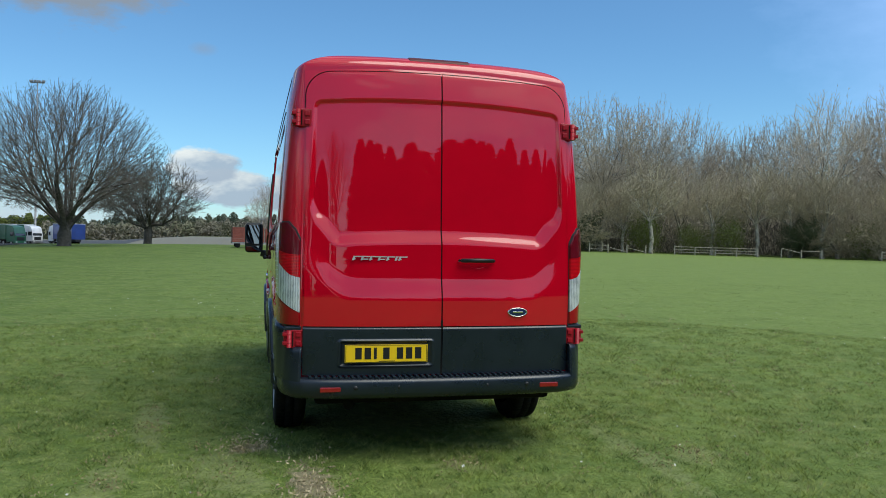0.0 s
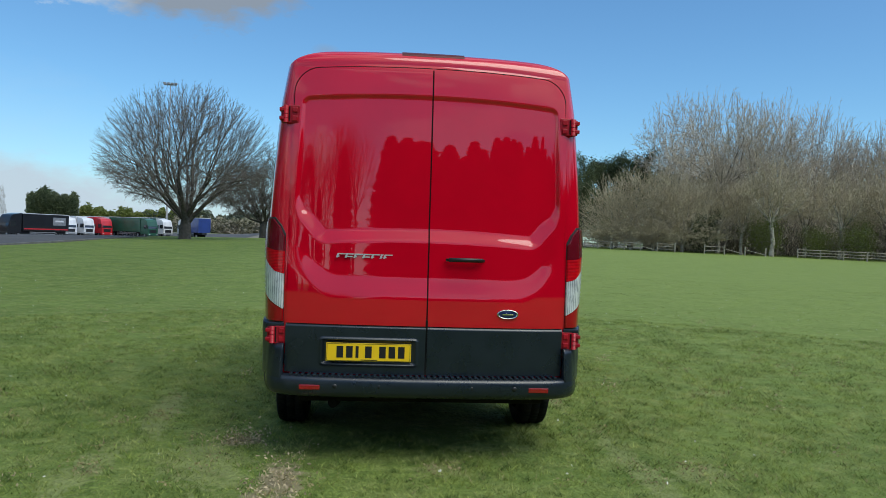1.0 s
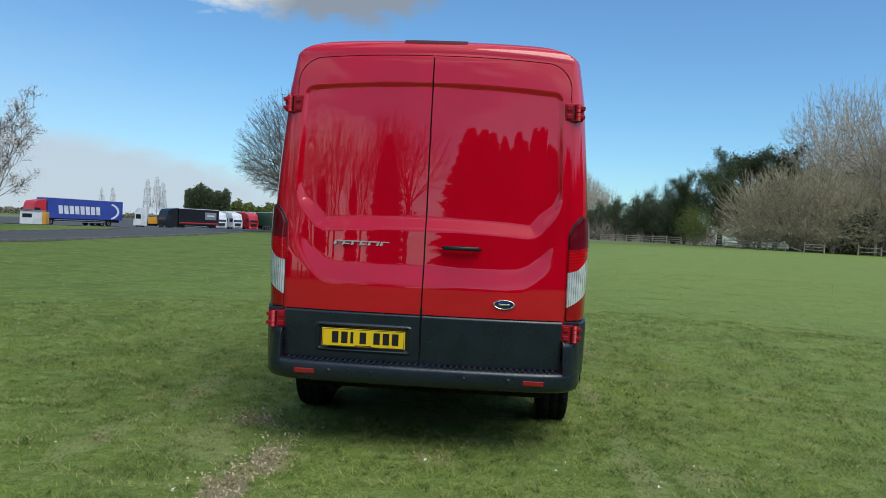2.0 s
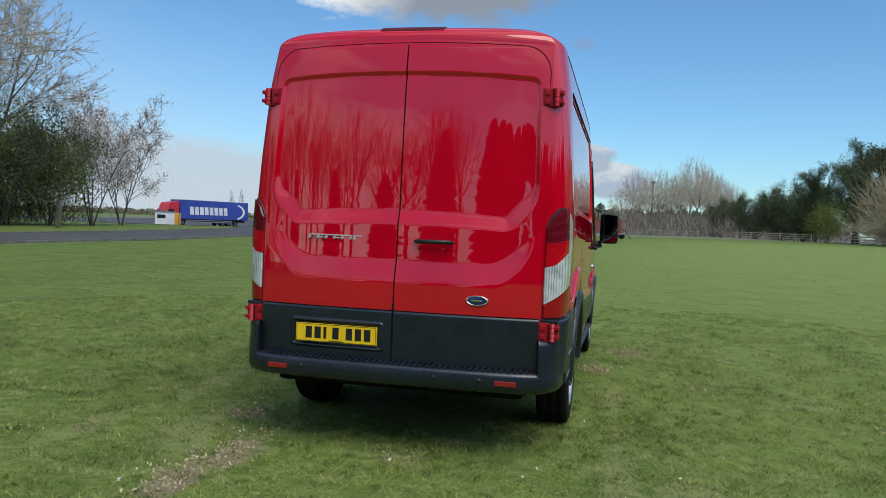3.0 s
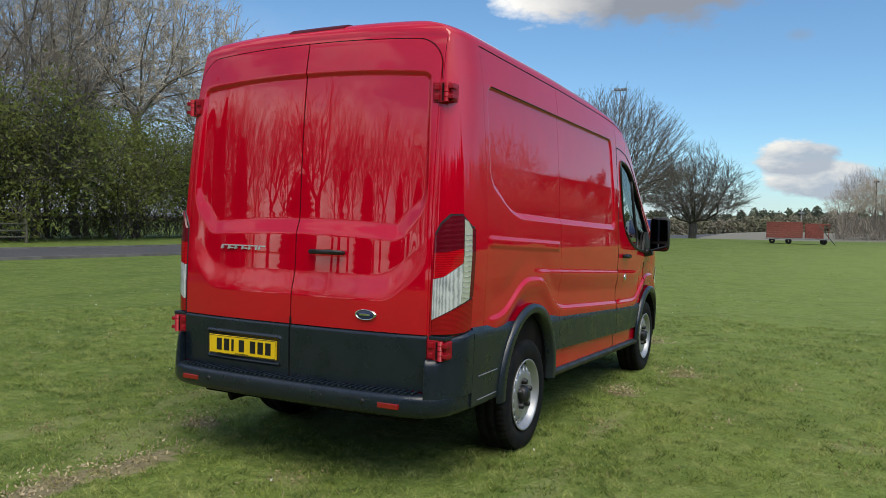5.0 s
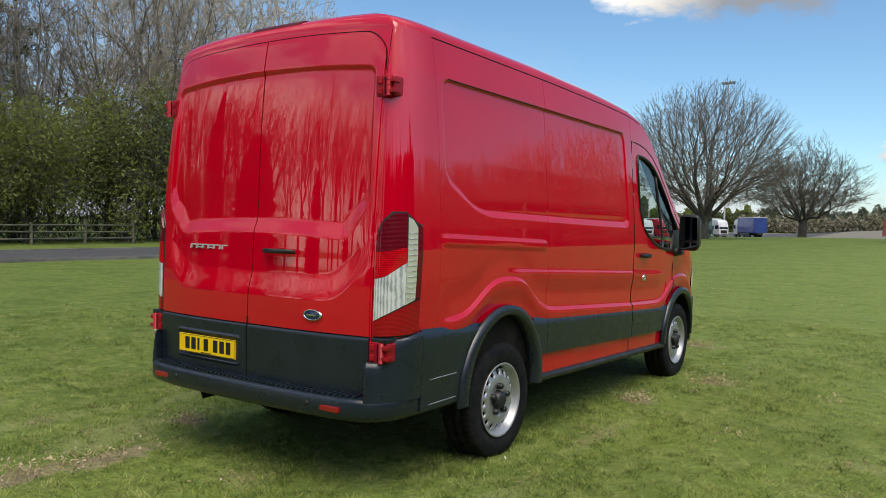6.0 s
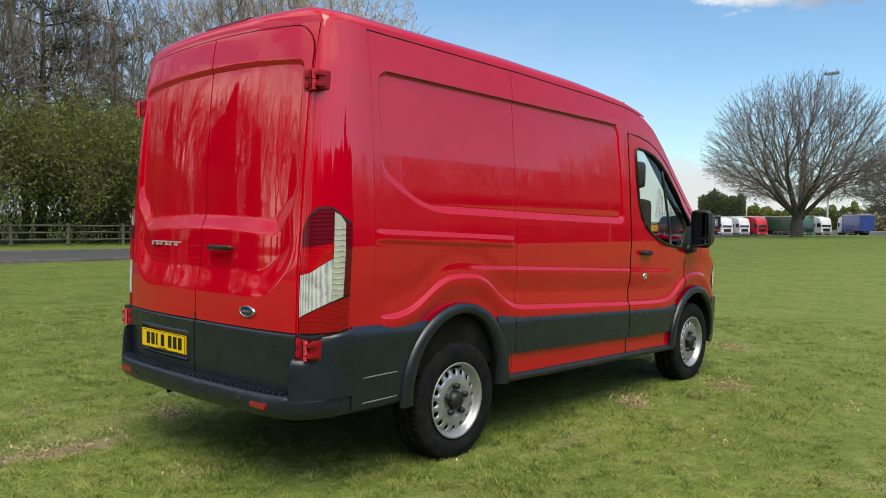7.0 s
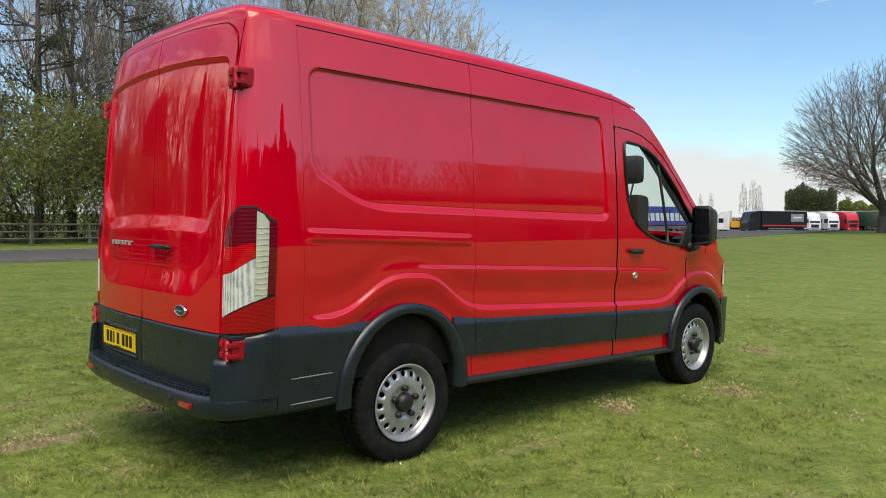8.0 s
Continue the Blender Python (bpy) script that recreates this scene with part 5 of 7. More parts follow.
def grow(height, spread, stems=1, levels=4, twigs=6, fork=0.28, lean=0.0, upward=0.35, trunk=0.03, seed=1, flat_top=0.0):
    """Bare branches: lists of (points, radii, level)."""
    r = random.Random(seed)
    out = []

    def branch(start, way, length, radius, level):
        n = 5 if level < 2 else 3 if level < levels else 2
        pts, rad = [start], [radius]
        d = way.copy()
        for i in range(1, n + 1):
            bend = Vector((r.gauss(0, 1), r.gauss(0, 1), r.gauss(0, 0.7))) * (0.16 + 0.05 * level)
            d = (d + bend * 0.6 + Vector((0, 0, upward * 0.35))).normalized()
            pts.append(pts[-1] + d * (length / n))
            rad.append(max(radius * (1 - 0.72 * i / n), 0.008))
        out.append((pts, rad, level))
        if level >= levels:
            return
        count = twigs + 3 if level in (0, levels - 1) else twigs
        for i in range(count):
            k = fork + (1 - fork) * (i + r.random()) / count
            f = k * n
            j = min(int(f), n - 1)
            p = pts[j].lerp(pts[j + 1], f - j)
            along = (pts[j + 1] - pts[j]).normalized()
            side_way = along.orthogonal().normalized()
            side_way.rotate(Matrix.Rotation(r.random() * math.tau, 3, along))
            open_angle = radians(r.uniform(28, 58) * spread)
            w = (along * math.cos(open_angle) + side_way * math.sin(open_angle)).normalized()
            branch(p, w, length * r.uniform(0.42, 0.72) * (1.05 - 0.45 * k), max(rad[j] * 0.62, 0.008), level + 1)

    for s in range(stems):
        a = s * math.tau / stems + r.random()
        tilt = (0.0 if stems == 1 else 0.36) * spread + lean
        w = Vector((math.cos(a) * tilt, math.sin(a) * tilt, 1)).normalized()
        branch(Vector((math.cos(a), math.sin(a), 0)) * (0.0 if stems == 1 else trunk * height * 0.6), w, height * r.uniform(0.55, 0.64), trunk * height * (1.0 if stems == 1 else 0.62), 0)
    return out


def fan_crown(height, width, fork, limbs, tilt, levels, split, seed, trunk, twigs=3, twig=0.6, least=0.010, along=0.0, up=0.10, kink=0.07, ratio=0.84, lose=0.08):
    """A bare tree: limbs fan out from a trunk and fork again and again at small angles; radii follow the tips that a branch carries."""
    r = random.Random(seed)
    nodes, parent, ends = [Vector((0, 0, 0))], [-1], []

    def add(p, q):
        nodes.append(p), parent.append(q)
        return len(nodes) - 1

    k = 0
    spine = []
    for i in range(1, 9):
        f = i / 8
        top = fork + along * (height - fork)
        k = add(Vector((r.gauss(0, 0.012) * height * f, r.gauss(0, 0.012) * height * f, top * f)), k)
        if top * f >= fork * 0.98:
            spine.append(k)

    low = fork * 1.35

    def branch(k, d, level, length):
        long = length * r.uniform(0.75, 1.25)
        p = nodes[k]
        for _ in range(2):
            d = (d + Vector((r.gauss(0, kink), r.gauss(0, kink), r.gauss(0, kink) + up))).normalized()
            if p.z < low:
                d.z = max(d.z, 0.22)
            p = p + d * long / 2
            k = add(p, k)
        if level >= levels:
            ends.append((k, d))
            return
        a = d.orthogonal().normalized()
        a.rotate(Matrix.Rotation(r.random() * math.tau, 3, d))
        n = 3 if r.random() < 0.2 else 2
        for i in range(n):
            if level > 2 and r.random() < lose:
                continue
            w = d.copy()
            w.rotate(Matrix.Rotation(radians(split * r.uniform(0.5, 1.35)), 3, a))
            branch(k, w, level + 1, length * ratio)
            a.rotate(Matrix.Rotation(math.tau / n, 3, d))

    first = (height - fork) * 0.30
    for j in range(limbs):
        a = j * 2.399 + r.uniform(-0.3, 0.3)
        f = (j + 0.5) / limbs
        t = radians(tilt[0] + (tilt[1] - tilt[0]) * f ** 0.65 + r.uniform(-5, 5))
        base = spine[int((1 - f) * len(spine) * 0.999)]
        branch(base, Vector((math.cos(a) * math.sin(t), math.sin(a) * math.sin(t), math.cos(t))), 0, first * r.uniform(0.85, 1.1))
    # draw the tips out to an even dome round the fork
    far = [(math.atan2(math.hypot(p.x, p.y), max(p.z - fork, 0.0)), math.sqrt(p.x ** 2 + p.y ** 2 + max(p.z - fork, 0.0) ** 2)) for p in nodes if p.z > fork]
    mids = np.radians(np.arange(0, 91, 10))
    reach = []
    for m in mids:
        q = [b for a, b in far if abs(a - m) < radians(12)]
        reach.append(float(np.percentile(q, 96)) if len(q) > 8 else float(np.percentile([b for _, b in far], 70)))
    for p in nodes:
        if p.z > fork:
            a = math.atan2(math.hypot(p.x, p.y), p.z - fork)
            goal = 1 / math.sqrt((math.sin(a) / (width / 2)) ** 2 + (math.cos(a) / (height - fork)) ** 2)
            s = goal / float(np.interp(a, mids, reach))
            over = math.sqrt(p.x ** 2 + p.y ** 2 + (p.z - fork) ** 2) * s / goal
            s *= (0.92 + 0.30 * (over - 0.92)) / over if over > 0.92 else 1.0
            p.x, p.y, p.z = p.x * s, p.y * s, fork + (p.z - fork) * s
    return branches_of(nodes, parent, trunk, least, twigs, twig, r)


def dome_tree(height, width, fork, tips, seed, trunk, low=0.0, least=0.009, twigs=3, twig=0.5, shell=0.4, first=0.10, step=0.30, jitter=0.10, uneven=0.10, droop=0.0, waist=0.5):
    """A bare tree whose branches divide again and again until they reach tips spread through an uneven dome."""
    r = random.Random(seed)
    goal = []
    while len(goal) < tips:
        d = Vector((r.gauss(0, 1), r.gauss(0, 1), r.gauss(0, 1))).normalized()
        rad = r.random() ** shell * (1 + uneven * 2 * noise.noise(d * 2.2 + Vector((seed, 0, 0))))
        tall = (height - low) * (1 - waist if d.z > 0 else waist)
        p = Vector((d.x * width / 2 * rad, d.y * width / 2 * rad, low + (height - low) * waist + d.z * tall * rad))
        if p.z > low + 0.2:
            goal.append(p)
    at = np.array([tuple(p) for p in goal])
    nodes, parent = [Vector((0, 0, 0))], [-1]

    def add(p, q):
        nodes.append(p), parent.append(q)
        return len(nodes) - 1

    k = 0
    for i in range(1, 5):
        k = add(Vector((r.gauss(0, 0.02) * fork, r.gauss(0, 0.02) * fork, fork * i / 4)), k)
    todo = [(k, np.arange(tips), Vector((0, 0, 1)), 0)]
    while todo:
        k, some, way, depth = todo.pop()
        p = nodes[k]
        if len(some) == 1:
            q = goal[some[0]]
            add(q, add((p + q) / 2 + way * (q - p).length * 0.12, k))
            continue
        v = at[some] - np.array(tuple(p))
        v = v / np.linalg.norm(v, axis=1)[:, None]
        axis = np.linalg.svd(v - v.mean(0), full_matrices=False)[2][0] + np.array([r.gauss(0, 0.35) for _ in range(3)])
        order = np.argsort(v @ axis)
        cut = min(max(int(round(len(some) * r.uniform(0.32, 0.68))), 1), len(some) - 1)
        for group in (some[order[:cut]], some[order[cut:]]):
            d = Vector(at[group].mean(0)) - p
            long = d.length
            keep = 0.10 if depth < 3 else 0.34
            w = (d.normalized() * (1 - keep) + way * keep + Vector((r.gauss(0, jitter), r.gauss(0, jitter), r.gauss(0, jitter) - droop))).normalized()
            f = first if depth < 3 else step * r.uniform(0.75, 1.3)
            todo.append((add(p + w * long * f, k), group, w, depth + 1))
    return branches_of(nodes, parent, trunk, least, twigs, twig, r)


def branches_of(nodes, parent, trunk, least, twigs, twig, r):
    """Chains of branches along the nodes of a tree; radii follow the tips that a branch carries."""
    tips = np.zeros(len(nodes))
    kids = [[] for _ in nodes]
    for i in range(len(nodes) - 1, 0, -1):
        tips[i] = max(tips[i], 1.0)
        tips[parent[i]] += tips[i]
        kids[parent[i]].append(i)
    radius = np.maximum(trunk * (tips / tips[0]) ** 0.5, least)
    radius[0] *= 1.25
    chains = []
    todo = [(0, None)]
    while todo:
        k, joint = todo.pop()
        line = [k] if joint is None else [joint, k]
        while kids[k]:
            order = sorted(kids[k], key=lambda c: -tips[c])
            todo += [(c, k) for c in order[1:]]
            k = order[0]
            line.append(k)
        rad = [float(radius[c]) for c in line]
        if joint is not None:
            rad[0] = rad[1] * 1.05
        thick = max(rad)
        chains.append(([nodes[c].copy() for c in line], rad, 0 if thick > trunk * 0.6 else 1 if thick > trunk * 0.2 else 2))
    for i in range(1, len(nodes)):
        if tips[i] > 4:
            continue
        way = (nodes[i] - nodes[parent[i]]).normalized()
        for _ in range(twigs):
            w = (way + Vector((r.gauss(0, 0.55), r.gauss(0, 0.55), r.gauss(0, 0.5) + 0.15))).normalized() * twig * r.uniform(0.4, 1.3)
            chains.append(([nodes[i].copy(), nodes[i] + w], [least, 0.004], 5))
    return chains


def squeeze(chains, height, width, base=0.0, dome=False):
    """Scale branches to a given height and crown width; dome gathers the tips under a round outline."""
    top = max(q.z for pts, _, _ in chains for q in pts)
    wide = np.percentile([math.hypot(q.x, q.y) for pts, _, lv in chains for q in pts if lv > 1], 97)
    for pts, _, _ in chains:
        for q in pts:
            f = min(1.0, 0.35 + 0.65 * q.z / (top * 0.45))
            q.x *= 1 + (width / 2 / wide - 1) * f
            q.y *= 1 + (width / 2 / wide - 1) * f
            q.z *= height / top
            if dome:
                c = Vector((0, 0, height * 0.52))
                d = q - c
                e = math.sqrt((d.x / (width / 2)) ** 2 + (d.y / (width / 2)) ** 2 + (d.z / (height * (0.48 if d.z > 0 else 0.55))) ** 2)
                if e > 1:
                    q.xyz = c + d / e ** 0.86
    return chains


def branch_mesh(chains, low, high, thick=1.0, least=0.0, slim=False):
    g = Geo()
    last = max(lv for _, _, lv in chains)
    for pts, rad, lv in chains:
        if lv == last and lv > 2:
            if low <= lv <= high:
                # a twig: a slim three-sided spike
                p, q = pts[0], pts[-1]
                a = (q - p).orthogonal().normalized()
                b = (q - p).normalized().cross(a)
                w = max(rad[0] * thick, least)
                n = len(g.v)
                if slim:
                    a.rotate(Matrix.Rotation(n * 1.7, 3, (q - p).normalized()))
                    g.v += [tuple(p + a * w), tuple(p - a * w), tuple(q)]
                    g.f.append((n, n + 1, n + 2))
                    g.flat.append(True)
                    continue
                g.v += [tuple(p + a * w), tuple(p + (b * 0.87 - a * 0.5) * w), tuple(p - (b * 0.87 + a * 0.5) * w), tuple(q)]
                g.f += [(n, n + 1, n + 3), (n + 1, n + 2, n + 3), (n + 2, n, n + 3)]
                g.flat += [True] * 3
        elif low <= lv <= high:
            g.tube(pts, [max(q * thick, least) for q in rad], 8 if lv == 0 else 5 if lv == 1 else 3, cap=False)
    return g


def leaf_cards(points, count, spread, size, seed, droop=0.0):
    """Loose small leaves round the points, each a bent blade of two triangles."""
    r = np.random.RandomState(seed)
    pts = np.array([tuple(q) for q in points])
    c = pts[r.randint(0, len(pts), count)] + r.normal(0, 1, (count, 3)) * spread
    c[:, 2] -= np.abs(r.normal(0, droop, count)) if droop else 0
    a = r.normal(0, 1, (count, 3))
    a /= np.linalg.norm(a, axis=1)[:, None]
    b = np.cross(a, r.normal(0, 1, (count, 3)))
    b /= np.linalg.norm(b, axis=1)[:, None]
    s = size * r.uniform(0.5, 1.4, (count, 1))
    v = np.stack([c - a * s, c + b * s * 0.45, c + a * s, c - b * s * 0.45 + np.cross(a, b) * s * 0.2], 1).reshape(-1, 3)
    g = Geo()
    k = np.arange(count) * 4
    g.v = [tuple(q) for q in v]
    g.f = [tuple(q) for q in np.stack([k, k + 1, k + 2, k + 3], 1)]
    g.flat = [True] * count
    return g


def bare_tree(label, chains, bark, twig, at, name="bare_tree", thick=1.0, least=0.013, group=""):
    tree = thing(name, label, "tree", group=group, at=at)
    part("trunk", branch_mesh(chains, 0, 1, thick), bark, tree)
    part("crown", branch_mesh(chains, 2, 9, 1.0, least, slim=bool(group)), twig, tree)
    return tree


def leafy_tree(label, chains, bark, leaf, at, count, spread, size, seed, name="leafy_tree", droop=0.0, from_level=1, group="", twig=None):
    tree = thing(name, label, "tree", group=group, at=at)
    part("trunk", branch_mesh(chains, 0, 1), bark, tree)
    if twig:
        part("branchwork", branch_mesh(chains, 2, 9, 1.0, 0.012, slim=True), twig, tree)
    tips = [q for pts, _, lv in chains if lv >= from_level for q in pts]
    part("crown", leaf_cards(tips, count, spread, size, seed, droop), leaf, tree)
    return tree


def put(x, y, turn=0.0, size=1.0, sink=0.15):
    return pose(x, y, float(terrain(x, y)) - sink, 0, 0, turn) @ Matrix.Diagonal((size, size, size, 1))


def far_copy(tree, x, y, turn, size, tall=1.0):
    ob = copy_thing(tree, pose(x, y, float(terrain(x, y)) - 0.15, 0, 0, turn))
    ob.scale = (size, size, size * tall)
    return ob


def polar_at(az, d):
    return math.sin(radians(az)) * d, math.cos(radians(az)) * d - 5


# the two lone trees on the lawn
bare_tree("large bare spreading tree with a dense round crown on the lawn", dome_tree(12.1, 13.7, 1.0, 4900, 3, 0.48, low=2.3, least=0.007, twigs=3, twig=0.30, shell=0.30, uneven=0.05, first=0.05, step=0.27, waist=0.36), BARK_DARK, TWIG_BLACK, put(-14.3, 54.8, 40), least=0.0075)
bare_tree("smaller bare spreading tree with crooked limbs on the lawn", dome_tree(9.4, 11.0, 1.3, 2400, 8, 0.38, low=1.9, first=0.06, waist=0.34, least=0.010, twigs=2, twig=0.5, shell=0.45, jitter=0.2, uneven=0.16), BARK_DARK, TWIG_BLACK, put(-11.1, 74.7, 10), least=0.011)

# models for the woods
W1 = bare_tree("tall bare woodland tree with upright grey branches", dome_tree(20.5, 12.5, 7.5, 1000, 11, 0.20, low=8.0, twigs=4, twig=0.5, shell=0.34, step=0.28, first=0.07, uneven=0.14, waist=0.36), BARK, TWIG, put(62, 118, 0), group="woodland trees", least=0.014)
W2 = bare_tree("tall bare woodland tree with a wide fine crown", dome_tree(19.5, 14.0, 7, 1200, 12, 0.23, low=7.0, twigs=4, twig=0.5, shell=0.32, first=0.07, uneven=0.12, waist=0.34), BARK, TWIG, put(78, 122, 0), group="woodland trees", least=0.014)
W3 = bare_tree("pale-stemmed bare tree at the edge of the wood", dome_tree(13, 9, 3.4, 520, 13, 0.24, low=4.2, first=0.10, waist=0.4, twigs=3, twig=0.6, shell=0.55, jitter=0.22, uneven=0.25), BARK_PALE, TWIG_PALE, put(57, 101, 0), group="woodland edge trees", least=0.016)
W4 = bare_tree("dense grey-brown thicket tree with fine twigs", dome_tree(11.5, 13, 0.7, 1900, 14, 0.26, low=0.2, first=0.05, twigs=4, twig=0.36, shell=0.4, uneven=0.16, waist=0.28), BARK_PALE, TWIG_PALE, put(46, 112, 0), group="woodland edge trees", least=0.014)
E1 = leafy_tree("dark broad evergreen tree with layered foliage", squeeze(grow(14, 1.1, levels=2, twigs=9, fork=0.15, upward=0.05, trunk=0.02, seed=21), 15, 11), BARK_DARK, LEAF_YEW, put(34, 118, 0), 20000, 0.34, 0.13, 3, name="evergreen_tree", group="evergreen trees")
E2 = leafy_tree("dark rounded yew with dense foliage down to the ground", squeeze(grow(9, 1.2, stems=4, levels=2, twigs=8, fork=0.05, upward=0.05, trunk=0.02, seed=22), 10, 10), BARK_DARK, LEAF_YEW, put(28, 124, 0), 17000, 0.36, 0.12, 4, name="evergreen_tree", group="evergreen trees")
S1 = leafy_tree("light green bush breaking into leaf", squeeze(grow(5, 1.2, stems=5, levels=2, twigs=7, fork=0.1, upward=0.1, trunk=0.012, seed=31), 5.5, 6), BARK, LEAF_SPRING, put(37, 116, 0), 4200, 0.45, 0.10, 5, name="spring_bush", droop=0.3, group="bushes in leaf")
H1 = leafy_tree("olive green hedge tree with drooping leafy boughs", squeeze(grow(8, 1.2, stems=5, levels=3, twigs=6, fork=0.12, upward=0.1, trunk=0.010, seed=41), 8.5, 9), BARK_DARK, LEAF_OLIVE, put(-36, 14, 0), 9000, 0.40, 0.10, 6, name="hedge_tree", droop=0.35, from_level=2, group="lane-side hedge", twig=TWIG_DARK)
H2 = leafy_tree("dark olive hedge tree with thin foliage over bare stems", squeeze(grow(7, 1.1, stems=6, levels=3, twigs=6, fork=0.3, upward=0.2, trunk=0.010, seed=42), 8, 8), BARK_DARK, LEAF_DARK, put(-37, 22, 0), 7000, 0.40, 0.10, 7, name="hedge_tree", droop=0.2, from_level=2, group="lane-side hedge", twig=TWIG_DARK)
T1 = bare_tree("tall slender bare tree with many upright stems", fan_crown(17, 8, 3.0, 9, (3, 50), 4, 20, 51, 0.17, twigs=6, twig=1.0, least=0.013, along=0.35, up=0.05, kink=0.08), BARK, TWIG_MID, put(-42, 16, 0), group="tall lane-side trees", least=0.010)
R1 = bare_tree("tall bare tree with dark forked limbs behind the meadow", dome_tree(18, 9, 4.5, 330, 55, 0.24, low=4.5, twigs=2, twig=0.7, shell=0.45, first=0.09, jitter=0.16, uneven=0.2), BARK_DARK, TWIG_DARK, put(-26, -42, 0), group="trees behind the meadow", least=0.014)
B1 = leafy_tree("blossoming hedge tree with white flowers", squeeze(grow(8, 1.1, stems=4, levels=4, twigs=5, fork=0.2, upward=0.3, trunk=0.012, seed=61), 10.6, 8.0), BARK_DARK, BLOSSOM, put(-37, 44.5, 0), 15000, 0.22, 0.062, 8, name="blossom_tree", from_level=3, twig=TWIG_DARK)

# the wood across the meadow
rw = random.Random(77)
for i in range(36):
    a = radians(21.6 + i * 1.46 + rw.uniform(-0.8, 0.8))
    d = rw.uniform(122, 152)
    far_copy(rw.choice((W1, W2, W1)), math.sin(a) * d, math.cos(a) * d - 5, rw.uniform(0, 360), rw.uniform(0.98, 1.28))
for i in range(24):
    a = radians(21.5 + i * 1.75 + rw.uniform(-0.5, 0.5))
    d = rw.uniform(108, 122)
    far_copy(rw.choice((W3, W4, W3, W3)), math.sin(a) * d, math.cos(a) * d - 5, rw.uniform(0, 360), rw.uniform(0.85, 1.15))
for i in range(11):
    a = radians(24 + i * 3.6 + rw.uniform(-1.2, 1.2))
    far_copy(S1 if i % 4 else E2, math.sin(a) * 112, math.cos(a) * 112 - 5, rw.uniform(0, 360), rw.uniform(0.7, 1.15) if i % 4 else 0.6)
for az, d, model, size in ((17.6, 116, W4, 0.9), (19.0, 114, W4, 1.1), (20.5, 113, W4, 1.1), (22.5, 112, W4, 1.0), (13.0, 128, E1, 0.75), (15.2, 130, E1, 0.85), (17.2, 134, E1, 1.0), (18.8, 136, E1, 1.02), (17.9, 130, E1, 1.04), (19.9, 134, E1, 1.1), (10.8, 140, E2, 0.95), (12.2, 138, E2, 1.0), (9.2, 150, E2, 0.9), (13.7, 118, S1, 1.15), (7.0, 165, E2, 0.85), (8.2, 160, E1, 0.55)):
    a = radians(az)
    far_copy(model, math.sin(a) * d, math.cos(a) * d - 5, rw.uniform(0, 360), size)
for az, d in ((2.0, 190), (3.4, 195), (4.8, 185), (5.9, 190), (6.8, 200), (1.0, 210), (2.7, 170), (4.1, 176), (5.3, 168), (6.3, 178), (0.2, 200), (7.6, 190)):
    far_copy(rw.choice((W1, W2)), math.sin(radians(az)) * d, math.cos(radians(az)) * d - 5, rw.uniform(0, 360), rw.uniform(0.6, 0.9))

# hedge, tall trees and blossom along the lane
for i in range(19):
    y = -20 + i * 3.5 + rw.uniform(-1, 1)
    x = np.interp(y, [-40, 5, 45], [-40, -36.5, -38]) - (3.2 if i % 2 else 0)
    far_copy(H1 if rw.random() < 0.6 else H2, x + rw.uniform(-0.8, 0.8), y, rw.uniform(0, 360), rw.uniform(0.88, 1.1) * float(np.interp(y, [12, 22, 30, 42], [0.95, 1.12, 1.2, 0.95])))
for i in range(26):
    x, y, turn, size = -44 + rw.uniform(-5, 3), -40 + i * 3.0 + rw.uniform(-1.2, 1.2), rw.uniform(0, 360), rw.uniform(0.8, 1.15)
    if i % 3 != 1 or y < 0:
        far_copy(T1, x, y, turn, size)
far_copy(B1, -38.5, 50, 70, 0.95)
for x, y, size in ((-42.5, 11.5, 1.45), (-42, 2.5, 1.35), (-41.5, 26, 1.4)):
    far_copy(T1, x, y, rw.uniform(0, 360), size)
for az, d, size in ((-42.5, 62, 0.95), (-47, 56, 1.15), (-51, 60, 1.2), (-56, 54, 1.0), (-67, 52, 1.0), (-80, 52, 1.0), (-88, 55, 1.0)):
    far_copy(rw.choice((W2, W2, W1)), math.sin(radians(az)) * d, math.cos(radians(az)) * d - 5, rw.uniform(0, 360), size)
# conifers and bare trees behind the camera's side of the meadow
def conifer(label, height, width, count, at, seed):
    tree = thing("conifer", label, "tree", group="conifer belt", at=at)
    part("trunk", Geo().tube([(0, 0, 0), (0, 0, height * 0.97)], [0.28, 0.03], 7), BARK_DARK, tree)
    r = np.random.RandomState(seed)
    h = r.beta(1.0, 1.35, count)
    a = r.uniform(0, math.tau, count)
    tier = 0.72 + 0.28 * np.abs(((h * 11) % 1.0) - 0.5) * 2
    d = width / 2 * (1 - h) ** 0.72 * tier * np.sqrt(r.uniform(0.15, 1, count)) + 0.1
    pts = np.stack([np.cos(a) * d, np.sin(a) * d, 0.6 + h * (height - 0.6)], 1)
    part("crown", leaf_cards(pts, count, 0.10, 0.42, seed), LEAF_DARK, tree)
    return tree


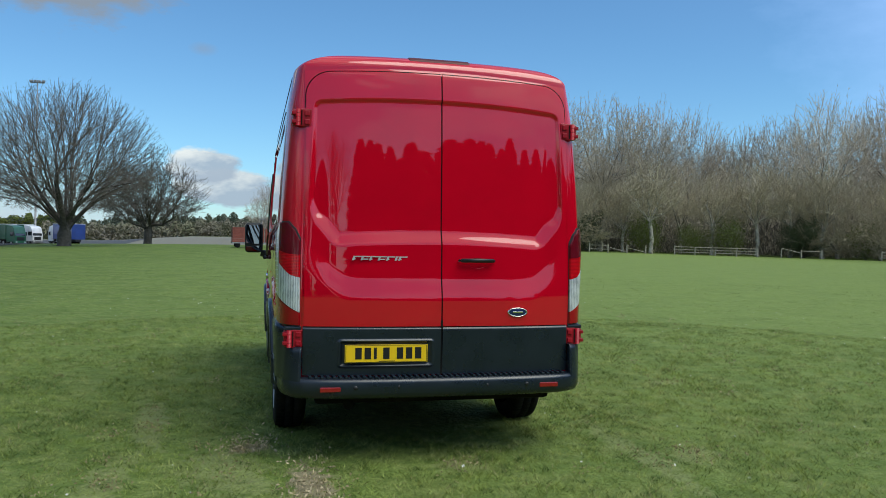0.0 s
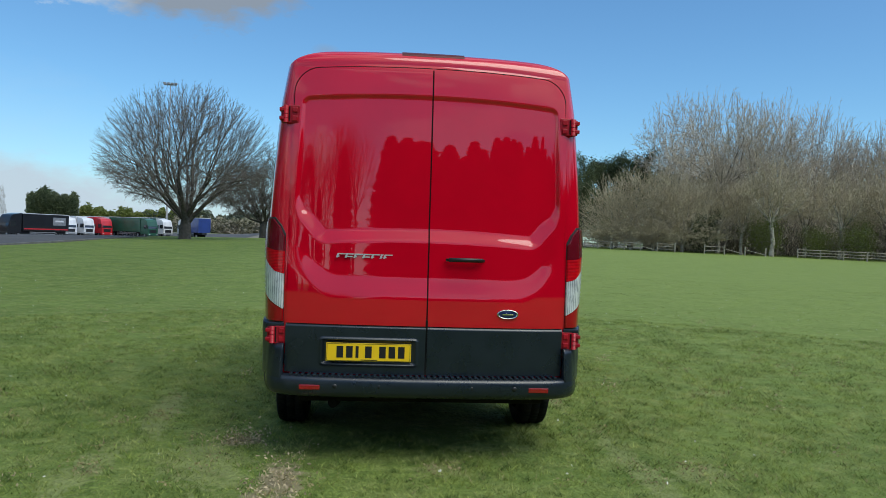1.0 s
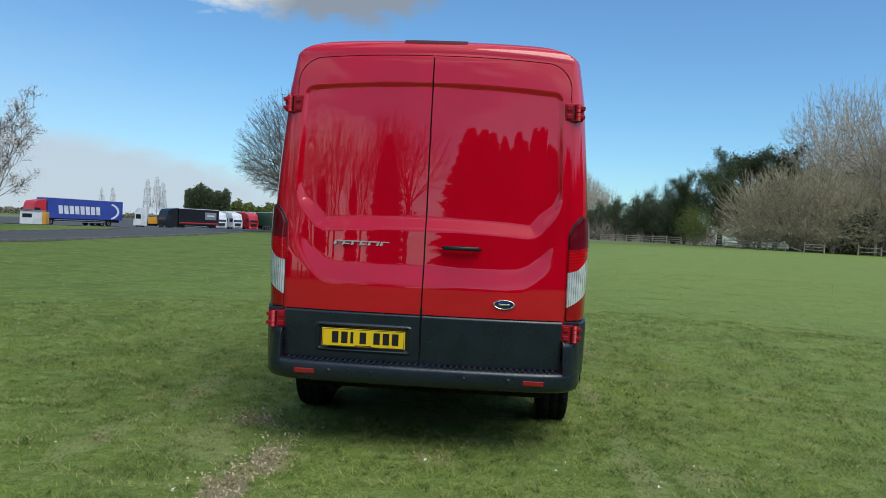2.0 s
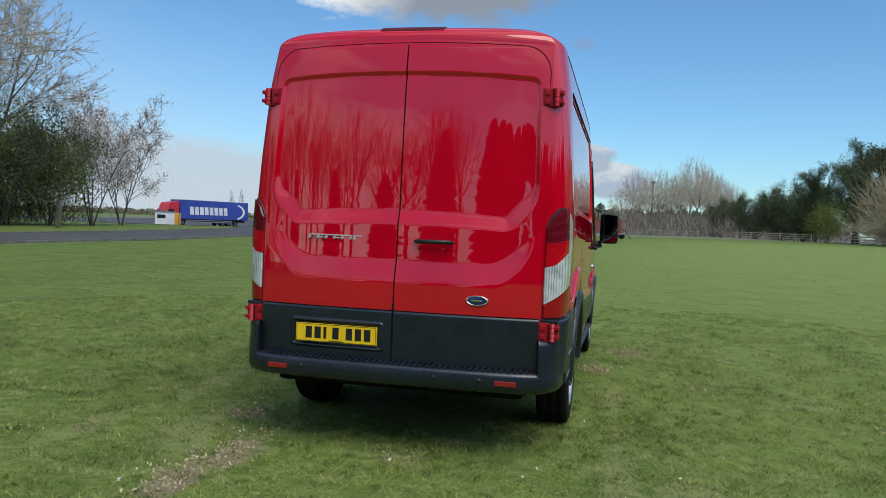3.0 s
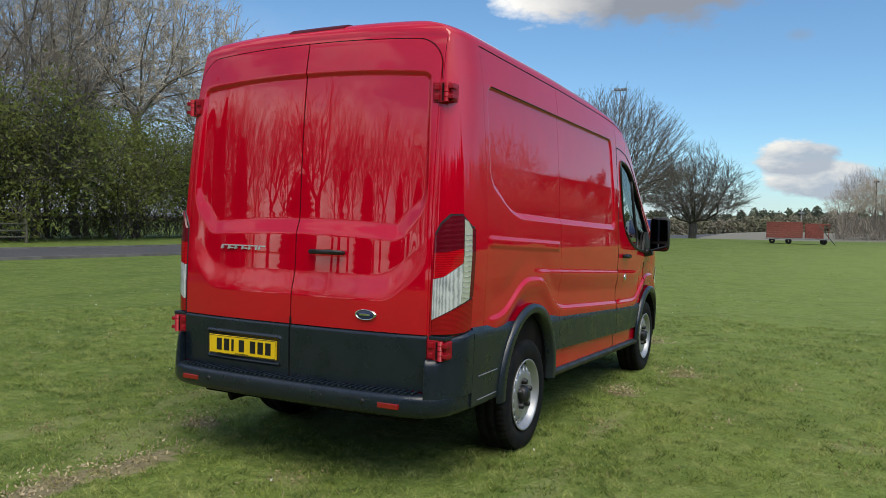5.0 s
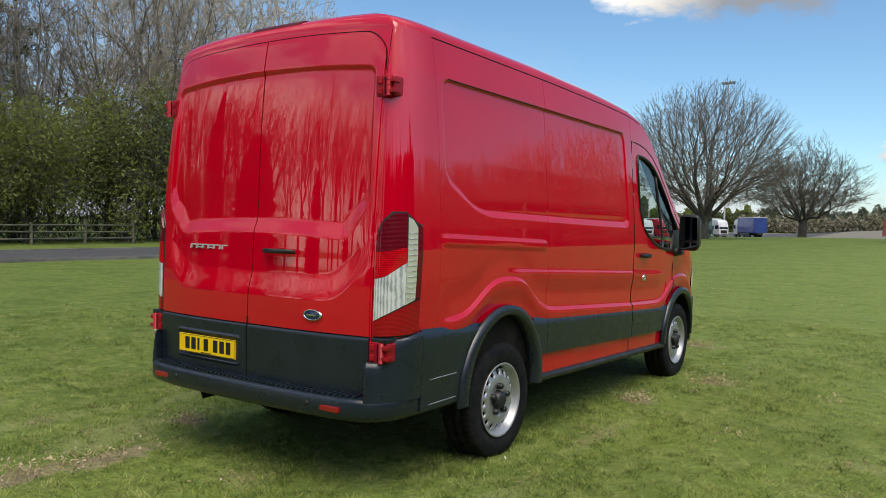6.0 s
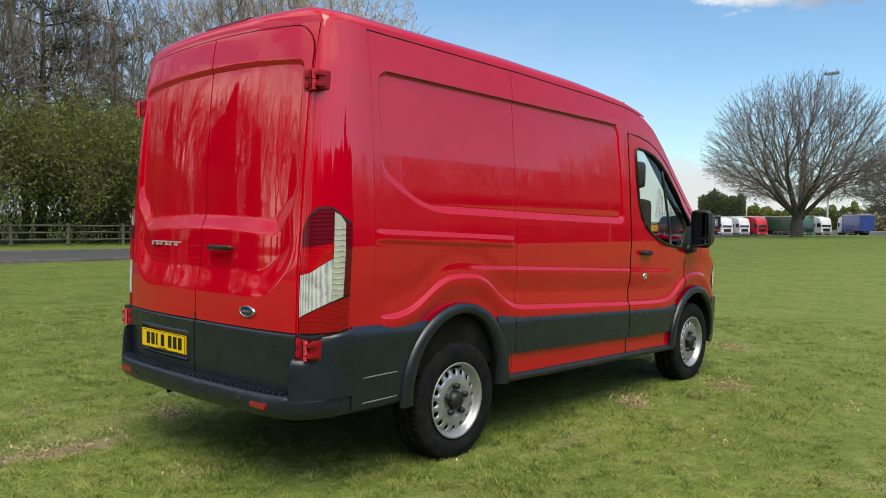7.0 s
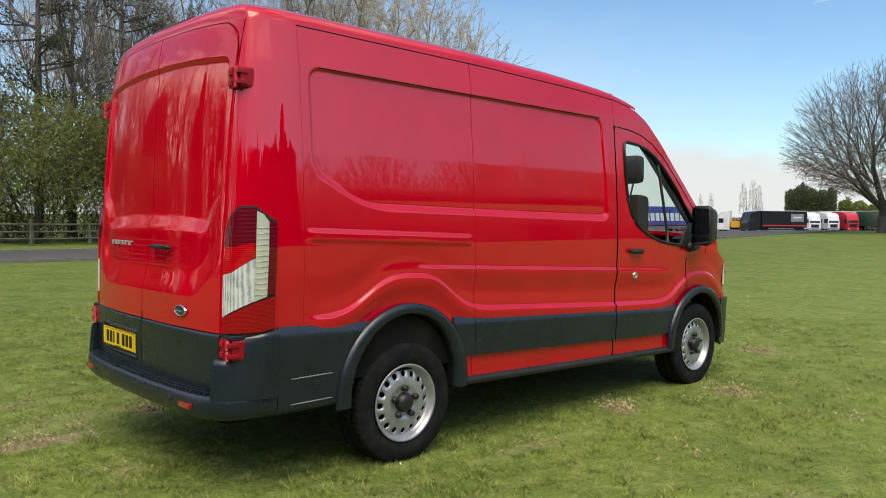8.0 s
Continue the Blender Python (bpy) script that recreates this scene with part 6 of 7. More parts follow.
C1 = conifer("tall dark conifer with drooping boughs", 19, 7.5, 9000, put(36, -43, 0), 71)
for i in range(70):
    a = 60 + i * 1.74 + rw.uniform(-0.8, 0.8)
    d = rw.uniform(54, 66)
    far_copy(C1, *polar_at(a, d), rw.uniform(0, 360), 1.45, rw.choice((0.80, 0.86, 0.90, 0.95, 1.0)) * rw.uniform(0.95, 1.05) * 0.72 * float(np.interp(a, [58, 125, 150, 164, 174, 182], [0.82, 0.86, 0.92, 1.06, 1.02, 0.84])))
for i in range(24):
    a = 188 + i * 3.1 + rw.uniform(-1, 1)
    far_copy(R1, *polar_at(a, rw.uniform(40, 54)), rw.uniform(0, 360), rw.uniform(0.8, 1.15))
for a, size, tall in ((192, 0.95, 0.8), (199.5, 0.6, 0.7), (209, 0.7, 0.62), (221, 0.55, 0.75), (233, 0.8, 0.7), (240.8, 0.7, 1.15), (242.4, 0.6, 1.0), (253, 0.8, 0.8)):
    far_copy(C1, *polar_at(a, rw.uniform(44, 50)), rw.uniform(0, 360), size, tall)


def twig_mass(name, a0, a1, d0, d1, height, mat, count, seed, label, size=(1.5, 3.5), width=0.03, ragged=0.5, line=False):
    """Undergrowth too fine to tell apart: slim upright stems and twigs."""
    r = np.random.RandomState(seed)
    az, dd = np.radians(r.uniform(a0, a1, count)), r.uniform(d0, d1, count)
    x, y = np.sin(az) * dd, np.cos(az) * dd - 5
    if line:
        y = r.uniform(a0, a1, count)
        x = np.interp(y, [-40, 5, 45], [-40, -36.5, -38]) + r.uniform(d0, d1, count)
    hump = 0.7 + ragged * np.array([noise.noise((a * 22, q * 0.05, seed)) + 0.6 * noise.noise((a * 70, q * 0.1, seed + 3)) for a, q in zip(az, dd)])
    z = terrain(x, y) + r.beta(1.1, 1.5, count) * height * np.clip(hump, 0.25, 1.5)
    way = np.stack([r.normal(0, 0.6, count), r.normal(0, 0.6, count), np.abs(r.normal(0.7, 0.4, count))], 1)
    way /= np.linalg.norm(way, axis=1)[:, None]
    long = r.uniform(*size, count)[:, None]
    turn = r.uniform(0, math.tau, count)
    a = np.stack([np.cos(turn), np.sin(turn), np.zeros(count)], 1) * width * r.uniform(0.5, 1.5, (count, 1))
    p = np.stack([x, y, z], 1)
    v = np.stack([p - a, p + a, p + way * long], 1).reshape(-1, 3)
    g = Geo()
    g.v = [tuple(q) for q in v]
    g.f = [tuple(q) for q in np.arange(count * 3).reshape(-1, 3)]
    g.flat = [True] * count
    return lone(name, g, mat, label, "undergrowth", kind="stuff")


twig_mass("undergrowth", 20.6, 66, 118, 155, 15.5, TWIG, 95000, 201, "grey-brown tangle of bare stems in the wood", (0.7, 2.2), 0.030)
# a lower, darker layer through the foot of the wood
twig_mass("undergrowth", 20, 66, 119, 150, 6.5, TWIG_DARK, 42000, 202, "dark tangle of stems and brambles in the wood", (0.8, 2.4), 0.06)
twig_mass("undergrowth", 21.2, 66, 135, 170, 19.5, TWIG, 110000, 205, "grey-brown haze of far branches in the wood", (0.8, 2.2), 0.045)
twig_mass("undergrowth", 0, 15, 150, 195, 5.0, TWIG_MID, 9000, 203, "brown scrub at the field's far edge", (1.5, 4), 0.05)
twig_mass("undergrowth", -44, 46, -6.0, -0.8, 3.4, BRAMBLE, 20000, 204, "dark bare stems and brambles behind the lane", (0.8, 2.2), 0.022, line=True)


def leaf_bank(name, y0, y1, height, leaf, count, size, seed, label):
    r = np.random.RandomState(seed)
    y = r.uniform(y0, y1, count)
    x = np.interp(y, [-40, 5, 45], [-40, -36.5, -38]) + r.normal(-0.6, 1.3, count)
    top = height * np.interp(y, [12, 22, 30, 42], [1.05, 1.3, 1.45, 1.1]) * (0.85 + 0.45 * np.array([noise.noise((q * 0.22, seed, 0)) + 0.5 * noise.noise((q * 0.7, seed, 2)) for q in y]))
    z = 1.3 + r.beta(1.7, 1.5, count) * top
    hole = np.array([noise.noise((a * 0.6, b * 0.6, c * 0.7)) for a, b, c in zip(x, y, z)])
    k = hole > np.interp(z, [1.5, 3.2, 4.0, 6.5], [0.02, -0.05, -0.30, -0.12])
    g = leaf_cards(np.stack([x, y, z + terrain(x, y)], 1)[k], int(count * 0.9), 0.08, size, seed)
    return lone(name, g, leaf, label, "hedge", kind="stuff")


leaf_bank("hedge_leaves", -42, 41, 5.4, LEAF_OLIVE, 150000, 0.062, 211, "thick olive green hedge foliage along the lane")
leaf_bank("hedge_leaves", -42, 22, 6.0, LEAF_MOSS, 30000, 0.062, 212, "dark green ivy and holly foliage along the lane")

def pine(label, height, at, seed):
    """A tall pine: a bare stem, level boughs high up, and dark clumps of needles along them."""
    r = random.Random(seed)
    tree = thing("pine_tree", label, "tree", group="lane-side pines", at=at)
    g = Geo().tube([(0, 0, 0), (0.15, 0, height * 0.5), (0, 0.1, height)], [0.26, 0.19, 0.04], 8)
    tufts = []
    for i in range(26):
        z = height * (0.42 + 0.57 * (i + r.random()) / 26)
        a, long = r.random() * math.tau, height * 0.27 * (1.15 - z / height) ** 0.5 * r.uniform(0.6, 1.2)
        end = Vector((math.cos(a) * long, math.sin(a) * long, z + long * r.uniform(-0.05, 0.35)))
        start = Vector((0, 0, z))
        g.tube([start, start.lerp(end, 0.5) + Vector((0, 0, -0.1)), end], [0.07, 0.045, 0.015], 5)
        for k in range(9):
            p = start.lerp(end, r.uniform(0.35, 1.05))
            tufts += [p + Vector((r.gauss(0, 0.35), r.gauss(0, 0.35), r.gauss(0, 0.12))) for _ in range(6)]
    part("trunk", g, BARK_DARK, tree)
    part("crown", leaf_cards(tufts, 6200, 0.17, 0.075, seed), LEAF_DARK, tree)
    return tree


pine("tall dark pine with level boughs above the hedge", 17, put(-41.5, 9.5, 0), 301)
pine("tall dark pine with level boughs above the hedge", 16, put(-43, 14.5, 0), 302)
pine("slim dark pine with thin boughs above the hedge", 15, put(-46, 20, 0), 303)

# distant tree lines as one mass each
def tree_line(name, a0, a1, d, height, leaf, count, seed, label, ragged=0.5, size=0.62):
    r = np.random.RandomState(seed)
    az = np.radians(r.uniform(a0, a1, count))
    dd = d + r.uniform(-12, 12, count)
    hump = 0.6 + ragged * np.array([noise.noise((a * 40, seed, 0)) * 0.5 + noise.noise((a * 130, seed, 3)) * 0.5 for a in az])
    z = np.abs(r.beta(1.3, 1.2, count)) * height * hump
    x, y = np.sin(az) * dd, np.cos(az) * dd
    pts = np.stack([x, y, terrain(x, y) + z], 1)
    g = leaf_cards(pts, count, 0.3, size, seed)
    return lone(name, g, leaf, label, "trees", kind="stuff")


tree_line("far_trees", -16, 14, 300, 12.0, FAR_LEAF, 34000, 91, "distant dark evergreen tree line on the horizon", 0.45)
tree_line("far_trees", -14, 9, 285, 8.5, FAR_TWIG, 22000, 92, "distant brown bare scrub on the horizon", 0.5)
tree_line("far_trees", -23.2, -20.2, 285, 19.0, LEAF_YEW, 34000, 93, "distant dark evergreen copse behind the lorries", 0.3, 0.34)
tree_line("far_trees", -20, -13, 300, 12.0, LEAF_OLIVE, 16000, 94, "distant olive hedge behind the lorries", 0.5)
# dark backing mass: the wood's shaded interior as a dark colour
tree_line("far_trees", 21, 78, 172, 25.0, TWIG_DARK, 36000, 96, "dark brown mass behind the wood's edge, its inner shade put into the colour", 0.4)
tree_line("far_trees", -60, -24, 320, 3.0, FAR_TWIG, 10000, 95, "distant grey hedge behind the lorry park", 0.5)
for az, d, s in ((-25.3, 240, 0.62), (-24.7, 240, 0.66), (-24.3, 238, 0.58), (-27.5, 260, 0.5), (-28.2, 262, 0.48), (14.3, 190, 1.1)):
    far_copy(T1, math.sin(radians(az)) * d, math.cos(radians(az)) * d - 5, 30 * az, s * (0.55 if az < 0 else 1), 2.2 if az < 0 else 1)

# ---------------------------------------------------------------- fences
def fence_run(points, label, height=1.15, timber=None, gap=2.4, rails=(0.35, 0.70, 1.02), broken=(), kind_name="timber_fence"):
    fence = thing(kind_name, label, "fence", group="field fences")
    r = random.Random(len(points) * 7 + int(points[0][1]))
    legs = []
    for a, b in zip(points[:-1], points[1:]):
        n = max(1, round(math.dist(a, b) / gap))
        legs += [(a[0] + (b[0] - a[0]) * k / n, a[1] + (b[1] - a[1]) * k / n) for k in range(n)]
    legs.append(points[-1])
    post_g = Geo().box((-0.065, -0.065, -0.2), (0.065, 0.065, height), 0.012)
    timber = timber or FENCE_WOOD
    post_mesh = post_g.mesh("post", timber)
    for i, (x, y) in enumerate(legs):
        post = new("post", post_mesh)
        post.parent = fence
        post.matrix_basis = pose(x, y, float(terrain(x, y)), r.uniform(-2, 2), r.uniform(-2, 2), r.uniform(0, 90)) @ Matrix.Diagonal((1, 1, r.uniform(0.92, 1.1), 1))
        if i + 1 < len(legs):
            x1, y1 = legs[i + 1]
            for k, h in enumerate(rails):
                if i in broken and k > 0:
                    continue
                drop = 0.55 if (i in broken) else 0.0
                z0, z1 = float(terrain(x, y)) + h + (0.3 if drop else 0), float(terrain(x1, y1)) + h - drop * 0.5
                g = Geo().tube([(x, y, z0), ((x + x1) / 2, (y + y1) / 2, (z0 + z1) / 2 + r.uniform(-0.02, 0.02)), (x1, y1, z1)], [0.055, 0.06, 0.055], 4)
                part("rail", g, timber, fence)
    return fence


def polar(az, d):
    return (math.sin(radians(az)) * d, math.cos(radians(az)) * d - 5)


fence_run([polar(a, d) for a, d in ((14.8, 114), (18.5, 109), (22.0, 106))], "weathered timber post and rail fence along the wood", broken=(5, 9, 10))
fence_run([polar(a, d) for a, d in ((24.0, 106), (28.0, 106))], "weathered timber fence along the wood with fallen rails", broken=(1, 2), rails=(0.45, 0.95))
fence_run([polar(a, d) for a, d in ((30.0, 106), (35.5, 106))], "pale timber post and rail fence in front of the wood", rails=(0.35, 0.70, 1.05))
fence_run([polar(a, d) for a, d in ((37.0, 106), (39.5, 107))], "broken timber fence with a rail fallen to the grass", broken=(0,), rails=(0.95,))
fence_run([polar(a, d) for a, d in ((43.0, 107), (50.0, 107))], "weathered timber post and rail fence beside the wood")
fence_run([polar(a, d) for a, d in ((7.2, 130), (9.0, 128), (12.8, 122))], "pale timber fence below dark evergreens", rails=(0.45, 0.75, 1.05))
fence_run([polar(a, d) for a, d in ((1.2, 150), (5.5, 146))], "low pale timber fence at the field's far side", rails=(0.5, 1.0))
fence_run([(-33.5, y) for y in (-22, -8, 2, 12, 20)], "grey timber post and rail fence along the lane verge", rails=(0.30, 0.62, 0.95), gap=2.3, timber=OLD_WOOD)

# ---------------------------------------------------------------- lorries
def paint(name, colour, rough=0.4):
    return material(name, colour, rough=rough, coat=0.3, grain=[(0.8, tuple(c * 0.8 for c in colour), 0.4, 1.0)])


WHITE = paint("white_panel", (0.72, 0.73, 0.74))
BLUE = paint("blue_curtain", (0.035, 0.065, 0.32))
NAVY = paint("navy_curtain", (0.02, 0.05, 0.22))
NIGHT = paint("black_panel", (0.010, 0.011, 0.014), 0.3)
GREEN = paint("green_panel", (0.02, 0.09, 0.05))
YELLOW = paint("yellow_paint", (0.72, 0.33, 0.02))
LORRY_RED = paint("lorry_red", (0.55, 0.02, 0.03))
OXIDE = material("oxide_red_board", (0.23, 0.055, 0.04), rough=0.75, grain=[(1.4, (0.17, 0.042, 0.032), 0.5, 1.0), (9.0, (0.28, 0.085, 0.06), 0.3, 1.0)])
STEEL = material("grey_steel", (0.30, 0.31, 0.32), rough=0.5, metal=0.5, grain=[(3.0, (0.22, 0.22, 0.22), 0.4, 1.0)])
CAB_GLASS = material("dark_cab_glass", (0.02, 0.025, 0.03), rough=0.06, spec=0.8)


def road_wheel(parent, x, y, r=0.5):
    w = part("wheel", Geo().lathe([(-0.15, r * 0.55), (-0.16, r * 0.9), (-0.1, r), (0.1, r), (0.16, r * 0.9), (0.15, r * 0.55), (0.10, r * 0.5), (0.10, 0.01)], (x, y, r), 20), RUBBER, parent)
    part("rim", Geo().lathe([(0.105, r * 0.52), (0.11, r * 0.4), (0.07, 0.12), (0.11, 0.02)], (x, y, r), 14, "x", 1 if x > 0 else -1), STEEL, w)


def cab(lorry, y, colour, tall=3.5, deck=1.0):
    """A cab whose front faces -y."""
    prof = [(y, deck - 0.35), (y - 0.02, deck + 0.6), (y + 0.10, deck + 1.35), (y + 0.32, tall - 0.35), (y + 0.62, tall), (y + 2.1, tall + 0.25), (y + 2.1, deck - 0.35)]
    g = Geo().prism([(a, b) for a, b in prof], lambda u, v: (-1.23, u, v), lambda u, v: (1.23, u, v))
    body = part("cab", g, colour, lorry)
    part("windscreen", Geo().prism([(-1.10, 0), (1.10, 0), (1.03, 1), (-1.03, 1)], lambda u, v: (u, y - 0.03 + 0.20 * v, deck + 0.75 + 0.85 * v), lambda u, v: (u, y + 0.06 + 0.20 * v, deck + 0.75 + 0.85 * v)), CAB_GLASS, body)
    for s in (1, -1):
        part("side_window", Geo().box((min(s * 1.2, s * 1.245), y + 0.35, deck + 0.75), (max(s * 1.2, s * 1.245), y + 1.15, deck + 1.5), 0.015), CAB_GLASS, body)
        part("mirror", Geo().box((min(s * 1.3, s * 1.5), y + 0.05, deck + 0.8), (max(s * 1.3, s * 1.5), y + 0.2, deck + 1.5), 0.03), BLACK, body)
    part("grille", Geo().box((-0.8, y - 0.045, deck - 0.1), (0.8, y + 0.02, deck + 0.5), 0.02), BLACK, body)
    part("bumper", Geo().box((-1.22, y - 0.10, deck - 0.62), (1.22, y + 0.4, deck - 0.2), 0.05), colour if colour is not WHITE else STEEL, body)
    for s in (1, -1):
        part("headlamp", Geo().box((min(s * 0.75, s * 1.1), y - 0.115, deck - 0.5), (max(s * 0.75, s * 1.1), y - 0.09, deck - 0.32), 0.01), CLEAR_LENS, body)
        road_wheel(lorry, s * 1.05, y + 1.0)


def load(lorry, y0, y1, top, colour, floor_z=1.05, stripe=None, mark=None, patch=None):
    box = part("body", Geo().box((-1.26, y0, floor_z), (1.26, y1, top), 0.03), colour, lorry)
    part("roof_edge", Geo().box((-1.27, y0 - 0.01, top - 0.06), (1.27, y1 + 0.01, top + 0.03), 0.01), WHITE, box)
    part("chassis", Geo().box((-0.5, y0, 0.65), (0.5, y1, floor_z), 0.02), BLACK, lorry)
    for s in (1, -1):
        part("side_guard", Geo().box((min(s * 1.18, s * 1.24), y0 + 1.2, 0.50), (max(s * 1.18, s * 1.24), y1 - 3.4 if y1 - y0 > 9 else y1 - 2.4, 0.64), 0.01).box((min(s * 1.18, s * 1.24), y0 + 1.2, 0.78), (max(s * 1.18, s * 1.24), y1 - 3.4 if y1 - y0 > 9 else y1 - 2.4, 0.90), 0.01), STEEL, lorry)
        if stripe:
            part("stripe", Geo().box((min(s * 1.255, s * 1.266), y0 + 0.2, floor_z + 0.22), (max(s * 1.255, s * 1.266), y1 - 0.1, floor_z + 0.40)), stripe, box)
        if mark:
            # a row of plain slanted blocks where the name stands
            n = 8
            for i in range(n):
                ya = y0 + (y1 - y0) * (0.14 + 0.07 * i)
                q = [(ya, 1.75), (ya + 0.052 * (y1 - y0), 1.75), (ya + 0.052 * (y1 - y0) - 0.15 * s, 3.0), (ya - 0.15 * s, 3.0)]
                part("name_block", Geo().prism(q, lambda u, v: (s * 1.262, u, v), lambda u, v: (s * 1.275, u, v)), mark, box)
            t = np.linspace(-1.2, 1.2, 14)
            part("swoosh", Geo().grid(np.array([[(s * 1.268, y0 + (y1 - y0) * 0.78 + r * math.cos(a), 2.4 + 1.1 * r * math.sin(a) / 1.9) for r in (1.9, 2.35)] for a in t])), mark, box)
        if patch:
            part("patch", Geo().box((min(s * 1.255, s * 1.268), y1 - 2.9, 2.0), (max(s * 1.255, s * 1.268), y1 - 0.6, 3.25), 0.005), STEEL, box)
            part("bar", Geo().box((min(s * 1.26, s * 1.274), y1 - 2.5, 2.55), (max(s * 1.26, s * 1.274), y1 - 1.0, 2.8), 0.003), WHITE, box)


def lorry(label, x, y, turn, colour, body, length, top=3.9, trailer=True, **extra):
    ob = thing("lorry", label, "lorry", group="parked lorries", at=pose(x, y, float(terrain(x, y)) + 0.03, 0, 0, turn))
    cab(ob, 0.0, colour)
    if length:
        load(ob, 2.3, 2.3 + length, top, body, **extra)
        axles = [2.3 + length - k for k in ((2.6, 3.9, 5.2) if trailer else (2.2,))]
        for a in axles + ([2.9] if trailer else []):
            for s in (1, -1):
                road_wheel(ob, s * 1.05, a)
    else:
        part("chassis", Geo().box((-0.5, 1.9, 0.65), (0.5, 5.6, 1.0), 0.03), BLACK, ob)
        for s in (1, -1):
            road_wheel(ob, s * 1.05, 4.4)
    return ob


def span(az0, az1, d0, d1):
    """The foot of a lorry whose front is at az0, d0, and its turn so that its tail points to az1, d1."""
    a, b = Vector(polar(az0, d0)), Vector(polar(az1, d1))
    w = b - a
    return a.x, a.y, math.degrees(math.atan2(-w.x, w.y)), w.length


x, y, t, n = span(-24.3, -20.8, 136, 142)
lorry("black rigid box lorry with a red stripe and grey panel", x, y, t, NIGHT, NIGHT, n - 2.3, 3.75, False, stripe=LORRY_RED, patch=True)
x, y, t, n = span(-32.6, -27.2, 128, 138)
lorry("red-cabbed articulated lorry with a blue curtain trailer", x, y, t, LORRY_RED, BLUE, n - 2.3, 4.1, True, mark=WHITE)
x, y = polar(-26.1, 139)
ob = lorry("white and yellow lorry cab parked nose out", x, y, -70, WHITE, None, 0)
part("body", Geo().box((-1.2, 2.3, 1.0), (1.2, 4.9, 2.1), 0.05), YELLOW, ob)
for az, d, body, cabcol, label in ((-20.3, 165, WHITE, WHITE, "white articulated lorry parked nose out"), (-19.2, 167, WHITE, WHITE, "white articulated lorry parked in a row"), (-18.1, 169, LORRY_RED, LORRY_RED, "red and white lorry parked in a row"), (-16.7, 171, WHITE, WHITE, "white box lorry parked in a row"), (-15.2, 165, GREEN, GREEN, "dark green lorry parked in a row")):
    x, y = polar(az, d)
    lorry(label, x, y, 58 + rw.uniform(-5, 5), cabcol, body, 9.0 if body is not WHITE else 10.5, 3.9)
x, y, t, n = span(-13.2, -11.0, 172, 165)
lorry("white lorry with a navy curtain trailer", x, y, t - 20, WHITE, NAVY, 8.5, 4.0)
x, y = polar(-14.2, 170)
lorry("green and white lorry beyond the lone tree", x, y, 58, WHITE, GREEN, 8.0, 3.9)

# small kiosk by the lane
x, y = polar(-32.2, 112)
kiosk = thing("kiosk", "low white kiosk with yellow striped end beside the lane", "kiosk", at=pose(x, y, float(terrain(x, y)), 0, 0, 20))
part("body", Geo().box((-1.5, -0.9, 0.0), (1.1, 0.9, 1.75), 0.04), WHITE, kiosk)
part("roof", Geo().box((-1.6, -1.0, 1.75), (1.2, 1.0, 1.85), 0.03), STEEL, kiosk)
part("hatch", Geo().box((-1.2, -0.93, 0.9), (-0.1, -0.89, 1.4), 0.01), CAB_GLASS, kiosk)
part("end_panel", Geo().box((1.1, -0.95, 0.0), (1.55, 0.95, 1.7), 0.04), YELLOW, kiosk)

# red boarded trailer with a steel frame on the lawn
x, y = -1.54, 57.0
trailer = thing("boarded_trailer", "oxide red boarded farm trailer with a steel frame at its end", "trailer", at=pose(x, y, float(terrain(x, y)), 0, 0, 6))
for i in range(8):
    part("board", Geo().box((-1.2, -0.55, 0.42 + i * 0.145), (1.2, 0.55, 0.42 + i * 0.145 + 0.138), 0.008), OXIDE, trailer)
part("bed", Geo().box((-1.25, -0.6, 0.33), (2.9, 0.6, 0.42), 0.01), STEEL, trailer)
for i in range(5):
    part("rail_post", Geo().box((1.45 + i * 0.35, -0.55, 0.42), (1.50 + i * 0.35, -0.50, 1.45), 0.005), OXIDE, trailer)
part("top_rail", Geo().box((1.38, -0.56, 1.38), (2.95, -0.49, 1.46), 0.005), OXIDE, trailer)
part("back_board", Geo().box((1.38, 0.3, 0.42), (2.6, 0.36, 1.5), 0.01), OXIDE, trailer)
part("prop", Geo().tube([(2.2, -0.5, 1.4), (3.3, -0.5, 0.0)], 0.035, 6), STEEL, trailer)
part("mast", Geo().tube([(1.1, 0.3, 1.4), (1.1, 0.3, 2.5)], 0.03, 6).box((0.9, 0.2, 2.2), (1.3, 0.4, 2.3), 0.01), STEEL, trailer)
for px in (-0.8, 0.3, 2.6):
    for s in (-0.5, 0.5):
        part("wheel", Geo().lathe([(-0.06, 0.05), (-0.07, 0.19), (-0.05, 0.2), (0.05, 0.2), (0.07, 0.19), (0.06, 0.05)], (px, s, 0.2), 16, "y"), RUBBER, trailer)

# floodlight mast, telegraph pole, verge post
x, y = polar(-14.3, 188)
mast = thing("floodlight_mast", "tall grey floodlight mast over the lorry park", "mast", at=pose(x, y, float(terrain(x, y))))
part("pole", Geo().tube([(0, 0, -0.5), (0, 0, 34.5)], [0.22, 0.10], 10), STEEL, mast)
part("crossarm", Geo().box((-1.4, -0.12, 34.2), (1.4, 0.12, 34.4), 0.03), STEEL, mast)
for k in (-1.2, -0.4, 0.4, 1.2):
    part("floodlight", Geo().box((k - 0.3, -0.4, 34.4), (k + 0.3, 0.25, 34.8), 0.05), STEEL, mast)
x, y = polar(2.2, 175)
pole = thing("telegraph_pole", "dark wooden telegraph pole at the field's far edge", "pole", at=pose(x, y, float(terrain(x, y))))
